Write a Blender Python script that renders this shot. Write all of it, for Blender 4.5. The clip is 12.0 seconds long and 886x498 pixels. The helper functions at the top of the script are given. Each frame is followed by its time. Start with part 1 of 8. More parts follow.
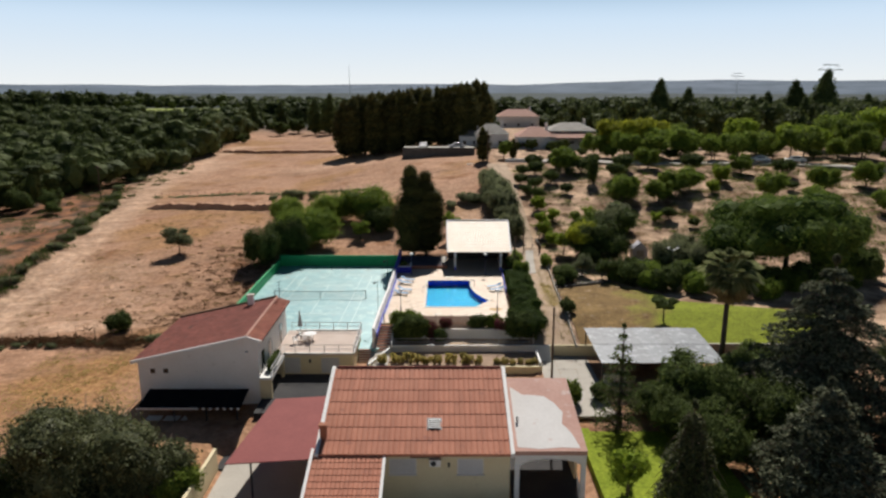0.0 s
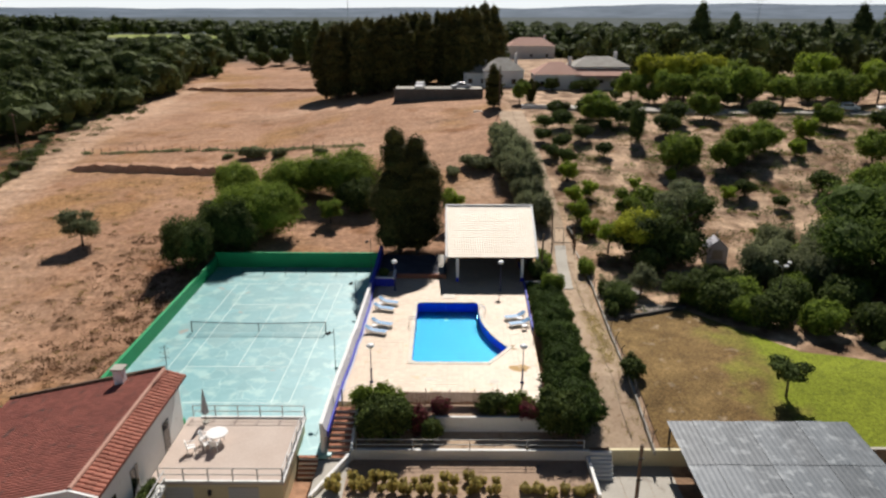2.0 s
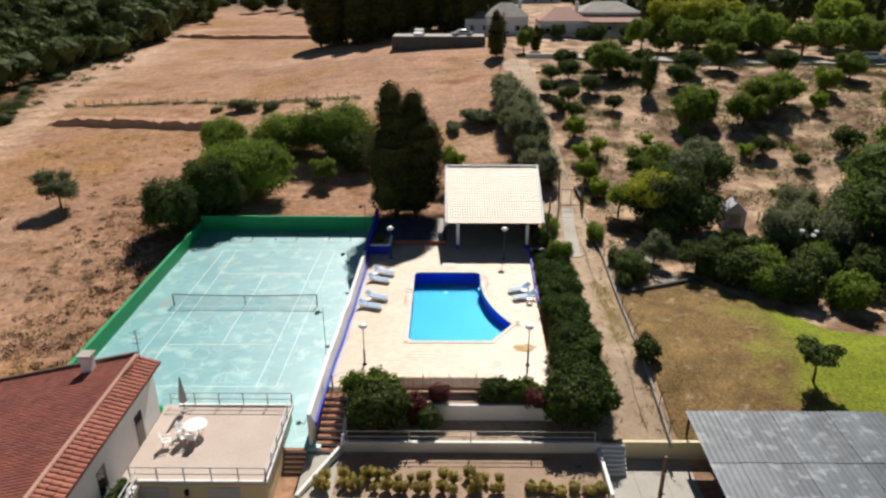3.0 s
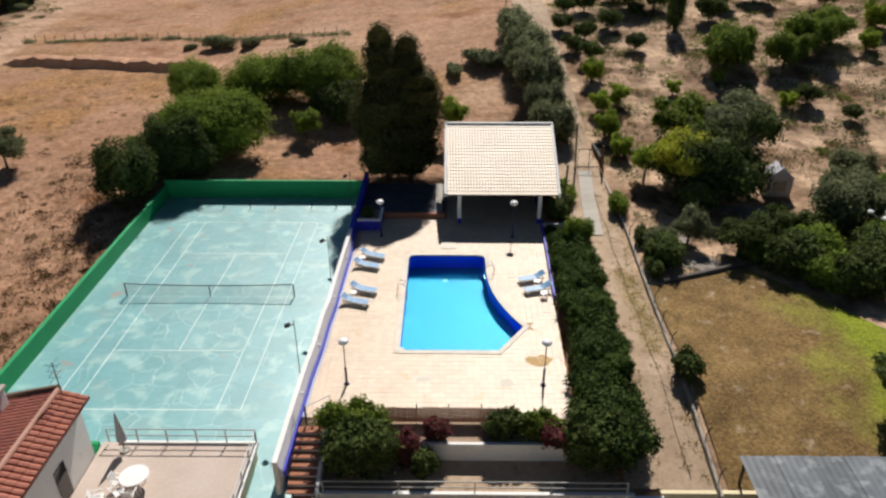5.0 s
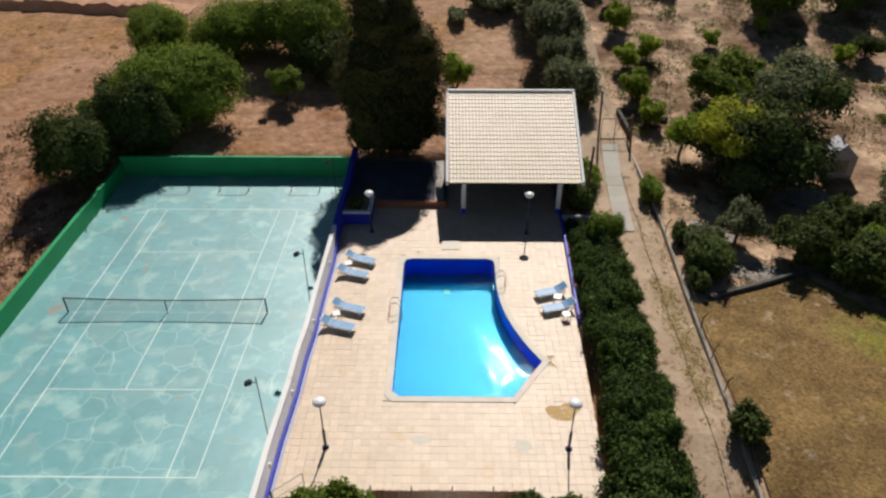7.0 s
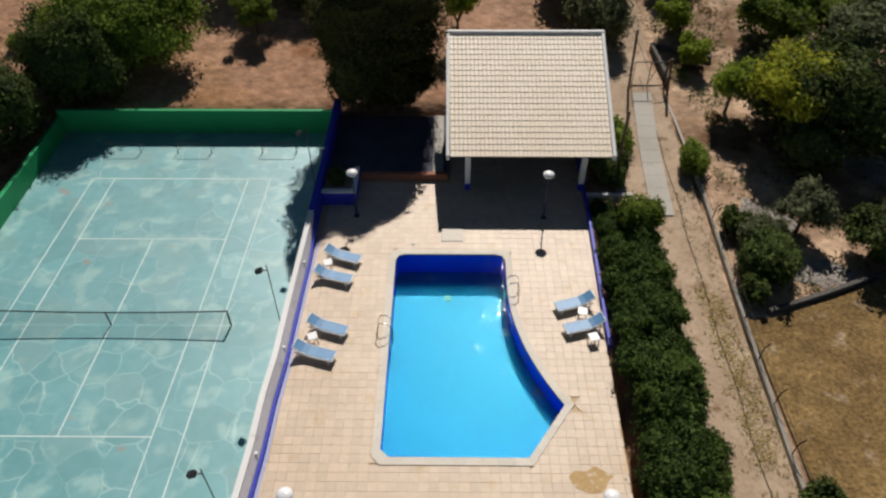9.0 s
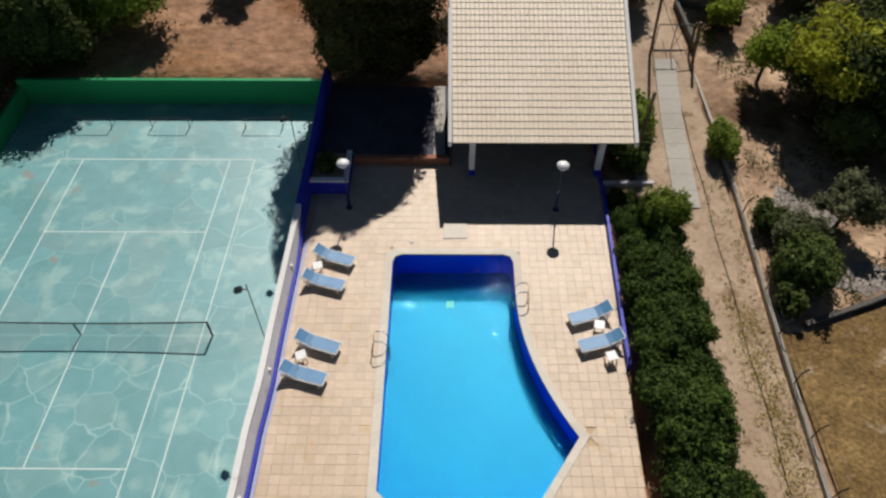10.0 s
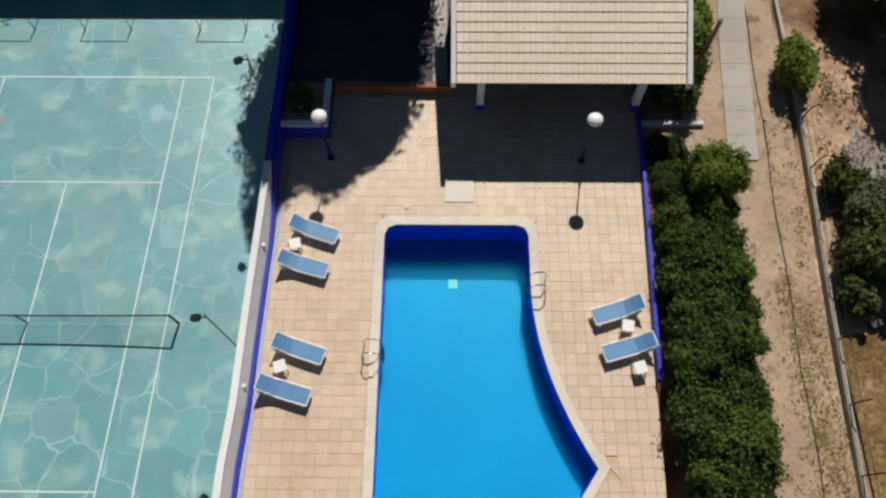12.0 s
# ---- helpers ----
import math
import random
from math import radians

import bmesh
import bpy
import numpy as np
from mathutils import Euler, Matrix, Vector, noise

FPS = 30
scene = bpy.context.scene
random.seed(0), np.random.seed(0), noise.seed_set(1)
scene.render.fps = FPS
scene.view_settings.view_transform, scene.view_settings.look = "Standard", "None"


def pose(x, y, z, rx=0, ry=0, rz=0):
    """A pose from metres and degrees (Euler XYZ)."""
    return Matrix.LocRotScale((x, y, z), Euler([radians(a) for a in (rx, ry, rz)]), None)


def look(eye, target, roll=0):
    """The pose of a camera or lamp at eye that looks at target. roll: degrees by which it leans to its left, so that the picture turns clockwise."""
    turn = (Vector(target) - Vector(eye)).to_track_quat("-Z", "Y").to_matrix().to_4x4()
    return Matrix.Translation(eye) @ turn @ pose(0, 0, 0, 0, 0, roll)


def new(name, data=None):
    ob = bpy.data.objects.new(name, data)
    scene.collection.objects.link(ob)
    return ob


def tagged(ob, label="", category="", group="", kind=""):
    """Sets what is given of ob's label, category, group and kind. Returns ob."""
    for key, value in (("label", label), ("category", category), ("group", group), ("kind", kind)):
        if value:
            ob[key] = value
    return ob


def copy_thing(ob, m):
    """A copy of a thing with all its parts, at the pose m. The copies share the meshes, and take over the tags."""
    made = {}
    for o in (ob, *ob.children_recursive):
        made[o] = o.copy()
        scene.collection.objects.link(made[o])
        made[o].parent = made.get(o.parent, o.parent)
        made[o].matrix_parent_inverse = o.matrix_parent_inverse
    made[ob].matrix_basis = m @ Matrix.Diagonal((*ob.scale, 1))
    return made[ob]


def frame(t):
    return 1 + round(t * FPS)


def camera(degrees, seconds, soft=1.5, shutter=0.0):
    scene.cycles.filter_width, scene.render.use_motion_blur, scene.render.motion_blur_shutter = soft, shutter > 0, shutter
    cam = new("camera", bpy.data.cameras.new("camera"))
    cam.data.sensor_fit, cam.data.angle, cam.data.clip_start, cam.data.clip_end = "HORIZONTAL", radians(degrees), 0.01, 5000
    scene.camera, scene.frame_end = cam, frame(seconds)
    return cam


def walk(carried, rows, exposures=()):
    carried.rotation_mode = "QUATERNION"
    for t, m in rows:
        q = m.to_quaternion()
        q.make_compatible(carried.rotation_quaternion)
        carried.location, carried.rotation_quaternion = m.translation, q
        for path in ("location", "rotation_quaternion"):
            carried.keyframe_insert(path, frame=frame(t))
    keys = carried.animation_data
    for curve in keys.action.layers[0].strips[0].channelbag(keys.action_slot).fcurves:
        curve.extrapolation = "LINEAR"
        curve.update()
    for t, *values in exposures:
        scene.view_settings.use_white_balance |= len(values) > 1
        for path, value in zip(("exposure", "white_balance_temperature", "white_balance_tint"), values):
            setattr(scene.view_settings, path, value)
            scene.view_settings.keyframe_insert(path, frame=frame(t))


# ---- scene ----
cam = camera(64.7, 12.0, soft=2.5)
METRES, EYE, TILT, LEAN, TURN = 80.0, 25.75, -13.1, 0.0, 0.0
ROWS = [
    (0.0, 0.0, 0.0, 0.0, 0.0, 0.0, 0.0),
    (0.5, 0.0013, 0.1108, 0.0276, 0.07, -0.08, -0.05),
    (1.0, 0.0013, 0.2184, 0.0574, 0.15, -0.2, -0.05),
    (1.5, 0.0024, 0.2504, 0.065, 0.15, -0.21, -0.07),
    (1.9, 0.0079, 0.3743, 0.0903, 0.30, -5.34, -0.15),
    (2.0, 0.0081, 0.3803, 0.0916, 0.31, -5.78, -0.16),
    (2.5, 0.0088, 0.4101, 0.0982, 0.37, -7.99, -0.15),
    (3.0, 0.0094, 0.4389, 0.1049, 0.38, -9.98, -0.14),
    (3.5, 0.0102, 0.4697, 0.1113, 0.39, -11.72, -0.13),
    (5.5, 0.0103, 0.5903, 0.1385, 0.46, -17.24, -0.16),
    (6.0, 0.0096, 0.621, 0.1453, 0.48, -18.73, -0.14),
    (6.5, 0.009, 0.6501, 0.1519, 0.47, -20.16, -0.13),
    (7.0, 0.0088, 0.6802, 0.1579, 0.49, -21.72, -0.1),
    (9.0, 0.0084, 0.7991, 0.181, 0.5, -30.52, 0.02),
    (9.5, 0.0074, 0.8288, 0.1877, 0.49, -33.26, 0.03),
    (10.0, 0.0068, 0.8595, 0.1938, 0.48, -36.36, 0.04),
    (10.5, 0.0061, 0.8883, 0.1997, 0.52, -39.86, 0.03),
    (11.0, 0.0061, 0.9178, 0.2057, 0.55, -44.35, 0.12),
    (11.5, 0.0059, 0.9462, 0.2115, 0.56, -48.93, 0.13),
    (12.0, 0.0063, 0.9756, 0.2172, 0.58, -53.6, 0.23),
]
walk(cam, [(t, pose(0, 0, EYE, TILT, LEAN, TURN) @ pose(METRES * x, METRES * y, METRES * z, 90 + pitch, roll, yaw)) for t, x, y, z, yaw, pitch, roll in ROWS],
     [(0.0, 0.15), (1.5, 0.11), (2.0, 0.25), (3.5, 0.33), (5.5, 0.16), (7.0, 0.0), (9.0, -0.13), (12.0, -0.1)])

# ---- world, sun, exposure ----
SUN_EL, SUN_AZ = 46.3, 8.0  # degrees above the horizon, degrees from ahead towards the right
world = bpy.data.worlds.new("sky")
scene.world = world
world.use_nodes = True
wn = world.node_tree.nodes
wn.clear()
sky = wn.new("ShaderNodeTexSky")
sky.sky_type, sky.sun_disc = "NISHITA", False
sky.sun_elevation, sky.sun_rotation = radians(SUN_EL), radians(SUN_AZ)
sky.altitude, sky.air_density, sky.dust_density, sky.ozone_density = 0, 1.0, 0.05, 3.0
background = wn.new("ShaderNodeBackground")
background.inputs["Strength"].default_value = 0.028
world_out = wn.new("ShaderNodeOutputWorld")
haze = wn.new("ShaderNodeMix")  # summer haze pales the sky towards the horizon
haze.data_type = "RGBA"
fade = wn.new("ShaderNodeValToRGB")
fade.color_ramp.elements[0].color, fade.color_ramp.elements[1].color = (0.84, 0.87, 0.88, 1), (0.46, 0.68, 0.93, 1)
fade.color_ramp.elements[1].position = 0.15
glow = wn.new("ShaderNodeMix")
glow.data_type, glow.blend_type = "RGBA", "MULTIPLY"
glow.inputs[0].default_value, glow.inputs[7].default_value = 1.0, (34, 34, 34, 1)
aim, aim_z, thin = wn.new("ShaderNodeTexCoord"), wn.new("ShaderNodeSeparateXYZ"), wn.new("ShaderNodeMapRange")
thin.interpolation_type = "SMOOTHSTEP"
for key_, value_ in (("From Min", 0.08), ("From Max", 0.19), ("To Min", 0.95), ("To Max", 0.0)):
    thin.inputs[key_].default_value = value_
world.node_tree.links.new(aim.outputs["Generated"], aim_z.inputs[0])
world.node_tree.links.new(aim_z.outputs[2], thin.inputs["Value"])
world.node_tree.links.new(thin.outputs[0], haze.inputs[0])
world.node_tree.links.new(aim_z.outputs[2], fade.inputs[0])
world.node_tree.links.new(fade.outputs[0], glow.inputs[6])
world.node_tree.links.new(glow.outputs[2], haze.inputs[7])
world.node_tree.links.new(sky.outputs[0], haze.inputs[6])
world.node_tree.links.new(haze.outputs[2], background.inputs[0])
world.node_tree.links.new(background.outputs[0], world_out.inputs[0])
sun_data = bpy.data.lights.new("sun", "SUN")
sun_data.energy, sun_data.angle, sun_data.color = 4.85, radians(0.53), (1.0, 0.945, 0.895)
sun = new("sun", sun_data)
sx, sy = math.sin(radians(SUN_AZ)), math.cos(radians(SUN_AZ))
sun.matrix_world = look((0, 0, 60), (-sx * 50, -sy * 50, 60 - 50 * math.tan(radians(SUN_EL))))

# ---- materials ----


def surf(name, a, b, fine=6.0, coarse=0.35, rough=0.85, bump=0.25, spec=0.3, metal=0.0, c=None, cover=0.6, rnd=0.0, island=0.0, depth=0.03):
    """A weathered surface: colours a and b by grain and by patches, stains of colour c, relief, and a lighter or darker shade per piece."""
    m = bpy.data.materials.new(name)
    m.use_nodes = True
    t = m.node_tree
    n, link = t.nodes, t.links.new
    p = n["Principled BSDF"]
    p.inputs["Roughness"].default_value, p.inputs["Metallic"].default_value = rough, metal
    p.inputs["Specular IOR Level"].default_value = spec
    geo = n.new("ShaderNodeNewGeometry")

    def noisy(scale, detail, lo, hi):
        x = n.new("ShaderNodeTexNoise")
        x.inputs["Scale"].default_value, x.inputs["Detail"].default_value = scale, detail
        link(geo.outputs["Position"], x.inputs["Vector"])
        r = n.new("ShaderNodeMapRange")
        r.inputs["From Min"].default_value, r.inputs["From Max"].default_value = lo, hi
        link(x.outputs[0], r.inputs["Value"])
        return x, r

    def blend(f, x, y):
        k = n.new("ShaderNodeMix")
        k.data_type = "RGBA"
        link(f, k.inputs[0])
        for s, v in ((k.inputs[6], x), (k.inputs[7], y)):
            if isinstance(v, tuple):
                s.default_value = (*v, 1)
            else:
                link(v, s)
        return k.outputs[2]

    grain, g = noisy(fine, 6, 0.3, 0.7)
    patch, q = noisy(coarse, 4, 0.35, 0.65)
    half = n.new("ShaderNodeMath")
    half.operation = "MULTIPLY_ADD"
    half.inputs[1].default_value = 0.5
    link(g.outputs[0], half.inputs[0])
    tenth = n.new("ShaderNodeMath")
    tenth.operation = "MULTIPLY"
    tenth.inputs[1].default_value = 0.5
    link(q.outputs[0], tenth.inputs[0])
    link(tenth.outputs[0], half.inputs[2])
    col = blend(half.outputs[0], a, b)
    if c:
        st, s = noisy(coarse * 2.7, 5, cover, cover + 0.12)
        col = blend(s.outputs[0], col, c)
    if rnd or island:
        h = n.new("ShaderNodeHueSaturation")
        r = n.new("ShaderNodeMapRange")
        k = rnd or island
        r.inputs["To Min"].default_value, r.inputs["To Max"].default_value = 1 - k, 1 + k
        if island:
            link(geo.outputs["Random Per Island"], r.inputs["Value"])
        else:
            o = n.new("ShaderNodeObjectInfo")
            link(o.outputs["Random"], r.inputs["Value"])
        link(r.outputs[0], h.inputs["Value"])
        link(col, h.inputs["Color"])
        col = h.outputs[0]
    link(col, p.inputs["Base Color"])
    if bump:
        bp = n.new("ShaderNodeBump")
        bp.inputs["Strength"].default_value, bp.inputs["Distance"].default_value = bump, depth
        link(grain.outputs[0], bp.inputs["Height"])
        link(bp.outputs[0], p.inputs["Normal"])
    return m


def leafy(name, a, b, leak=0.45, rough=0.75):
    """Foliage: a colour per leaf clump between a and b, some light let through."""
    m = bpy.data.materials.new(name)
    m.use_nodes = True
    t = m.node_tree
    n, link = t.nodes, t.links.new
    p, out = n["Principled BSDF"], n["Material Output"]
    geo, obj = n.new("ShaderNodeNewGeometry"), n.new("ShaderNodeObjectInfo")
    k = n.new("ShaderNodeMix")
    k.data_type = "RGBA"
    k.inputs[6].default_value, k.inputs[7].default_value = (*a, 1), (*b, 1)
    link(geo.outputs["Random Per Island"], k.inputs[0])
    h = n.new("ShaderNodeHueSaturation")
    r = n.new("ShaderNodeMapRange")
    r.inputs["To Min"].default_value, r.inputs["To Max"].default_value = 0.8, 1.2
    link(obj.outputs["Random"], r.inputs["Value"])
    link(r.outputs[0], h.inputs["Value"])
    link(k.outputs[2], h.inputs["Color"])
    link(h.outputs[0], p.inputs["Base Color"])
    p.inputs["Roughness"].default_value = rough
    p.inputs["Specular IOR Level"].default_value = 0.12
    tl = n.new("ShaderNodeBsdfTranslucent")
    link(h.outputs[0], tl.inputs["Color"])
    mx = n.new("ShaderNodeMixShader")
    mx.inputs[0].default_value = leak
    link(p.outputs[0], mx.inputs[1])
    link(tl.outputs[0], mx.inputs[2])
    link(mx.outputs[0], out.inputs["Surface"])
    return m


M_WHITE = surf("white_paint", (0.72, 0.71, 0.67), (0.8, 0.79, 0.76), 5, 0.5, 0.7, 0.12, c=(0.55, 0.53, 0.48), cover=0.66)
M_CREAM = surf("cream_render", (0.68, 0.58, 0.36), (0.76, 0.67, 0.44), 5, 0.4, 0.85, 0.15, c=(0.55, 0.47, 0.32), cover=0.66)
M_SHUTTER = surf("shutter", (0.55, 0.55, 0.54), (0.66, 0.66, 0.64), 9, 0.5, 0.5, 0.1)
M_BLUE = surf("blue_paint", (0.02, 0.03, 0.42), (0.035, 0.05, 0.52), 6, 0.6, 0.5, 0.15, c=(0.08, 0.1, 0.4), cover=0.66)
M_COURTWALL = surf("green_paint", (0.012, 0.26, 0.085), (0.02, 0.33, 0.12), 6, 0.5, 0.6, 0.15, c=(0.05, 0.28, 0.16), cover=0.66)
M_TERRACOTTA = surf("clay_tile", (0.37, 0.145, 0.088), (0.46, 0.20, 0.125), 7, 0.5, 0.8, 0.2, c=(0.30, 0.125, 0.085), cover=0.63, island=0.1)
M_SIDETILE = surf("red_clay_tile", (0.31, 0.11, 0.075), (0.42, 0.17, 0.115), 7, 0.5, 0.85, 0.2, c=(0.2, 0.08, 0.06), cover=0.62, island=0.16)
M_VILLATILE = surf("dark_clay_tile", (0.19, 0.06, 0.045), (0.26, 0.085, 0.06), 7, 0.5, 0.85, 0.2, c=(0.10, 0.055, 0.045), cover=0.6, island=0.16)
M_PALETILE = surf("pale_clay_tile", (0.76, 0.63, 0.46), (0.83, 0.72, 0.56), 7, 0.6, 0.5, 0.2, 0.5, c=(0.66, 0.52, 0.35), cover=0.64, rnd=0.025)
M_PALETILES = surf("pale_clay_tiles", (0.76, 0.63, 0.46), (0.83, 0.72, 0.56), 7, 0.6, 0.5, 0.2, 0.5, c=(0.66, 0.52, 0.35), cover=0.64, island=0.025)
M_REDSHEET = surf("oxide_sheet", (0.21, 0.055, 0.05), (0.26, 0.075, 0.065), 4, 0.4, 0.8, 0.15)
M_GREYSHEET = surf("fibre_cement", (0.068, 0.084, 0.096), (0.138, 0.155, 0.168), 1.8, 0.5, 0.5, 0.1, 0.4, c=(0.22, 0.24, 0.25), cover=0.55, rnd=0.25)
M_DARKSHEET = surf("dark_sheet", (0.008, 0.008, 0.009), (0.015, 0.015, 0.015), 5, 0.5, 0.95, 0.2, 0.05)
M_CONCRETE = surf("concrete", (0.36, 0.33, 0.28), (0.46, 0.43, 0.37), 6, 0.4, 0.9, 0.2, c=(0.28, 0.25, 0.21), cover=0.62)
M_FLATROOF = surf("worn_roof_coat", (0.54, 0.52, 0.49), (0.64, 0.62, 0.59), 4, 0.3, 0.8, 0.15, c=(0.5, 0.38, 0.33), cover=0.64)
M_PINKCOAT = surf("pink_roof_coat", (0.42, 0.24, 0.19), (0.52, 0.33, 0.27), 4, 0.4, 0.85, 0.15, c=(0.54, 0.42, 0.37), cover=0.6)
M_STONE = surf("stone", (0.24, 0.22, 0.19), (0.36, 0.34, 0.3), 5, 0.8, 0.9, 0.4, rnd=0.15)
M_DECK = surf("sandstone_paving", (0.565, 0.425, 0.295), (0.665, 0.525, 0.38), 5, 0.35, 0.52, 0.2, 0.5, c=(0.56, 0.4, 0.22), cover=0.6, rnd=0.07)
M_DECKS = surf("sandstone_pavings", (0.565, 0.425, 0.295), (0.665, 0.525, 0.38), 5, 0.35, 0.52, 0.2, 0.5, c=(0.56, 0.4, 0.22), cover=0.6, island=0.07)
M_GROUT = surf("joint_mortar", (0.5, 0.35, 0.2), (0.6, 0.45, 0.28), 9, 0.5, 0.95, 0.2)
M_COPING = surf("coping", (0.62, 0.56, 0.46), (0.72, 0.66, 0.56), 8, 0.6, 0.7, 0.12, rnd=0.05)
M_POOLFLOOR = surf("pool_floor", (0.0, 0.195, 0.385), (0.0, 0.235, 0.44), 3, 0.3, 0.4, 0.0)
M_POOLWALL = surf("pool_wall", (0.006, 0.1, 0.8), (0.008, 0.13, 0.85), 3, 0.3, 0.3, 0.0)
M_BRICK = surf("red_tread", (0.30, 0.12, 0.07), (0.38, 0.17, 0.1), 8, 0.5, 0.85, 0.2)
M_BLACK = surf("black_metal", (0.012, 0.012, 0.014), (0.022, 0.022, 0.024), 9, 1, 0.45, 0.05, 0.5)
M_NAVY = surf("navy_metal", (0.012, 0.015, 0.07), (0.02, 0.025, 0.1), 9, 1, 0.4, 0.05, 0.5)
M_CHROME = surf("chrome", (0.75, 0.75, 0.76), (0.8, 0.8, 0.8), 9, 1, 0.12, 0.0, 0.5, 1.0)
M_STEEL = surf("painted_rail", (0.42, 0.42, 0.40), (0.52, 0.52, 0.5), 9, 1, 0.5, 0.05, 0.5)
M_PLASTIC = surf("white_plastic", (0.78, 0.76, 0.72), (0.84, 0.82, 0.79), 9, 1, 0.4, 0.0, 0.5)
M_SLING = surf("blue_sling", (0.075, 0.22, 0.4), (0.11, 0.28, 0.48), 60, 2, 0.52, 0.05, 0.7)
M_WOOD = surf("weathered_wood", (0.11, 0.075, 0.05), (0.18, 0.125, 0.085), 12, 1, 0.85, 0.3)
M_BARK = surf("bark", (0.07, 0.05, 0.035), (0.13, 0.095, 0.07), 12, 1, 0.95, 0.5)
M_REED = leafy("reed_fence", (0.40, 0.25, 0.17), (0.6, 0.41, 0.3), 0.5, 0.9)
M_GLASS = surf("dark_glass", (0.012, 0.014, 0.017), (0.02, 0.022, 0.026), 2, 0.5, 0.08, 0.0, 0.6)
M_GLOBE = surf("opal_globe", (0.8, 0.79, 0.77), (0.84, 0.83, 0.81), 9, 1, 0.3, 0.0, 0.5)
M_CLOTH = surf("grey_cloth", (0.3, 0.31, 0.31), (0.42, 0.43, 0.43), 20, 1, 0.9, 0.2)
M_LINE = surf("court_line", (0.56, 0.7, 0.65), (0.7, 0.8, 0.76), 6, 0.8, 0.75, 0.05, c=(0.38, 0.58, 0.53), cover=0.62)
M_SOIL = surf("garden_soil", (0.27, 0.185, 0.125), (0.40, 0.285, 0.20), 7, 0.6, 0.95, 0.5, c=(0.14, 0.09, 0.06), cover=0.6)
M_PATH = surf("sandy_track", (0.31, 0.215, 0.14), (0.5, 0.38, 0.265), 5, 0.45, 0.95, 0.5, c=(0.24, 0.155, 0.09), cover=0.6)
M_ASH = surf("pale_ash", (0.2, 0.165, 0.14), (0.42, 0.37, 0.33), 7, 1.6, 0.95, 0.4, c=(0.12, 0.1, 0.09), cover=0.55)
M_PINKROOF = surf("faded_pink_tile", (0.42, 0.23, 0.17), (0.5, 0.29, 0.22), 3, 0.5, 0.85, 0.2)
M_LEDGE = surf("grey_ledge", (0.52, 0.51, 0.54), (0.6, 0.59, 0.62), 4, 0.5, 0.85, 0.2, c=(0.45, 0.43, 0.45), cover=0.6)
M_GUTTER = surf("pale_blue_floor", (0.36, 0.40, 0.6), (0.46, 0.48, 0.64), 5, 0.6, 0.7, 0.1)
# stone darkened for walls whose near faces lie in shade
M_DARKSTONE = surf("shade_dark_stone", (0.07, 0.065, 0.058), (0.14, 0.13, 0.115), 5, 0.8, 0.95, 0.4)
M_OCHRE = surf("ochre_mortar", (0.42, 0.27, 0.11), (0.56, 0.38, 0.18), 9, 1.5, 0.9, 0.3, c=(0.62, 0.5, 0.36), cover=0.55)
M_CAR = surf("car_paint", (0.5, 0.5, 0.5), (0.54, 0.54, 0.54), 2, 0.5, 0.25, 0.0, 0.6)
M_PINK = leafy("pink_blossom", (0.30, 0.05, 0.09), (0.10, 0.09, 0.04))
L_DARK = leafy("dark_leaf", (0.032, 0.05, 0.013), (0.145, 0.188, 0.048), 0.33)
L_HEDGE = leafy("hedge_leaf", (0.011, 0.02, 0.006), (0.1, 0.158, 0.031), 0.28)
# brighter copy of the hedge leaf, for sun on the hedge's top
L_HEDGELIT = leafy("hedge_sunlit_leaf", (0.025, 0.045, 0.01), (0.14, 0.21, 0.038), 0.3)
# the pale end of this range paints bright glints on the leaves
L_GLINT = leafy("glint_olive_leaf", (0.032, 0.04, 0.014), (0.2, 0.215, 0.095), 0.3, 0.5)
L_PALM = leafy("palm_leaf", (0.15, 0.18, 0.07), (0.42, 0.44, 0.22), 0.4)
L_MID = leafy("mid_leaf", (0.085, 0.13, 0.018), (0.24, 0.31, 0.05))
L_BRIGHT = leafy("bright_leaf", (0.14, 0.21, 0.02), (0.34, 0.42, 0.05))
L_YELLOW = leafy("yellow_leaf", (0.2, 0.225, 0.016), (0.46, 0.47, 0.055))
L_OLIVE = leafy("olive_leaf", (0.11, 0.128, 0.06), (0.27, 0.29, 0.15))
L_CYPRESS = leafy("cypress_leaf", (0.022, 0.028, 0.009), (0.13, 0.118, 0.034), 0.3)
L_NEEDLE = leafy("blue_needle", (0.026, 0.032, 0.017), (0.2, 0.215, 0.13), 0.15)
L_DRY = leafy("dry_leaf", (0.24, 0.17, 0.07), (0.42, 0.31, 0.15))
L_STRAW = leafy("feather_grass", (0.34, 0.29, 0.08), (0.55, 0.46, 0.19), 0.4)
L_WOODS = leafy("wood_leaf", (0.035, 0.05, 0.016), (0.135, 0.165, 0.05), 0.3)
M_TERRACE = surf("terrace_tile", (0.47, 0.375, 0.31), (0.56, 0.465, 0.395), 6, 0.5, 0.8, 0.15)
# near-black lining that paints the shade under the pavilion roof
M_UNDER = surf("shade_dark_lining", (0.03, 0.024, 0.02), (0.05, 0.04, 0.032), 10, 1, 0.9, 0.2)
# soil darkened and blued in colour to stand for the cypresses' shade
M_SHADESOIL = surf("shade_dark_soil", (0.05, 0.05, 0.06), (0.10, 0.10, 0.125), 8, 0.8, 0.95, 0.5)
M_BANK = surf("raw_earth", (0.36, 0.19, 0.11), (0.54, 0.33, 0.21), 3, 0.4, 0.95, 0.8, 0.2, depth=0.2)
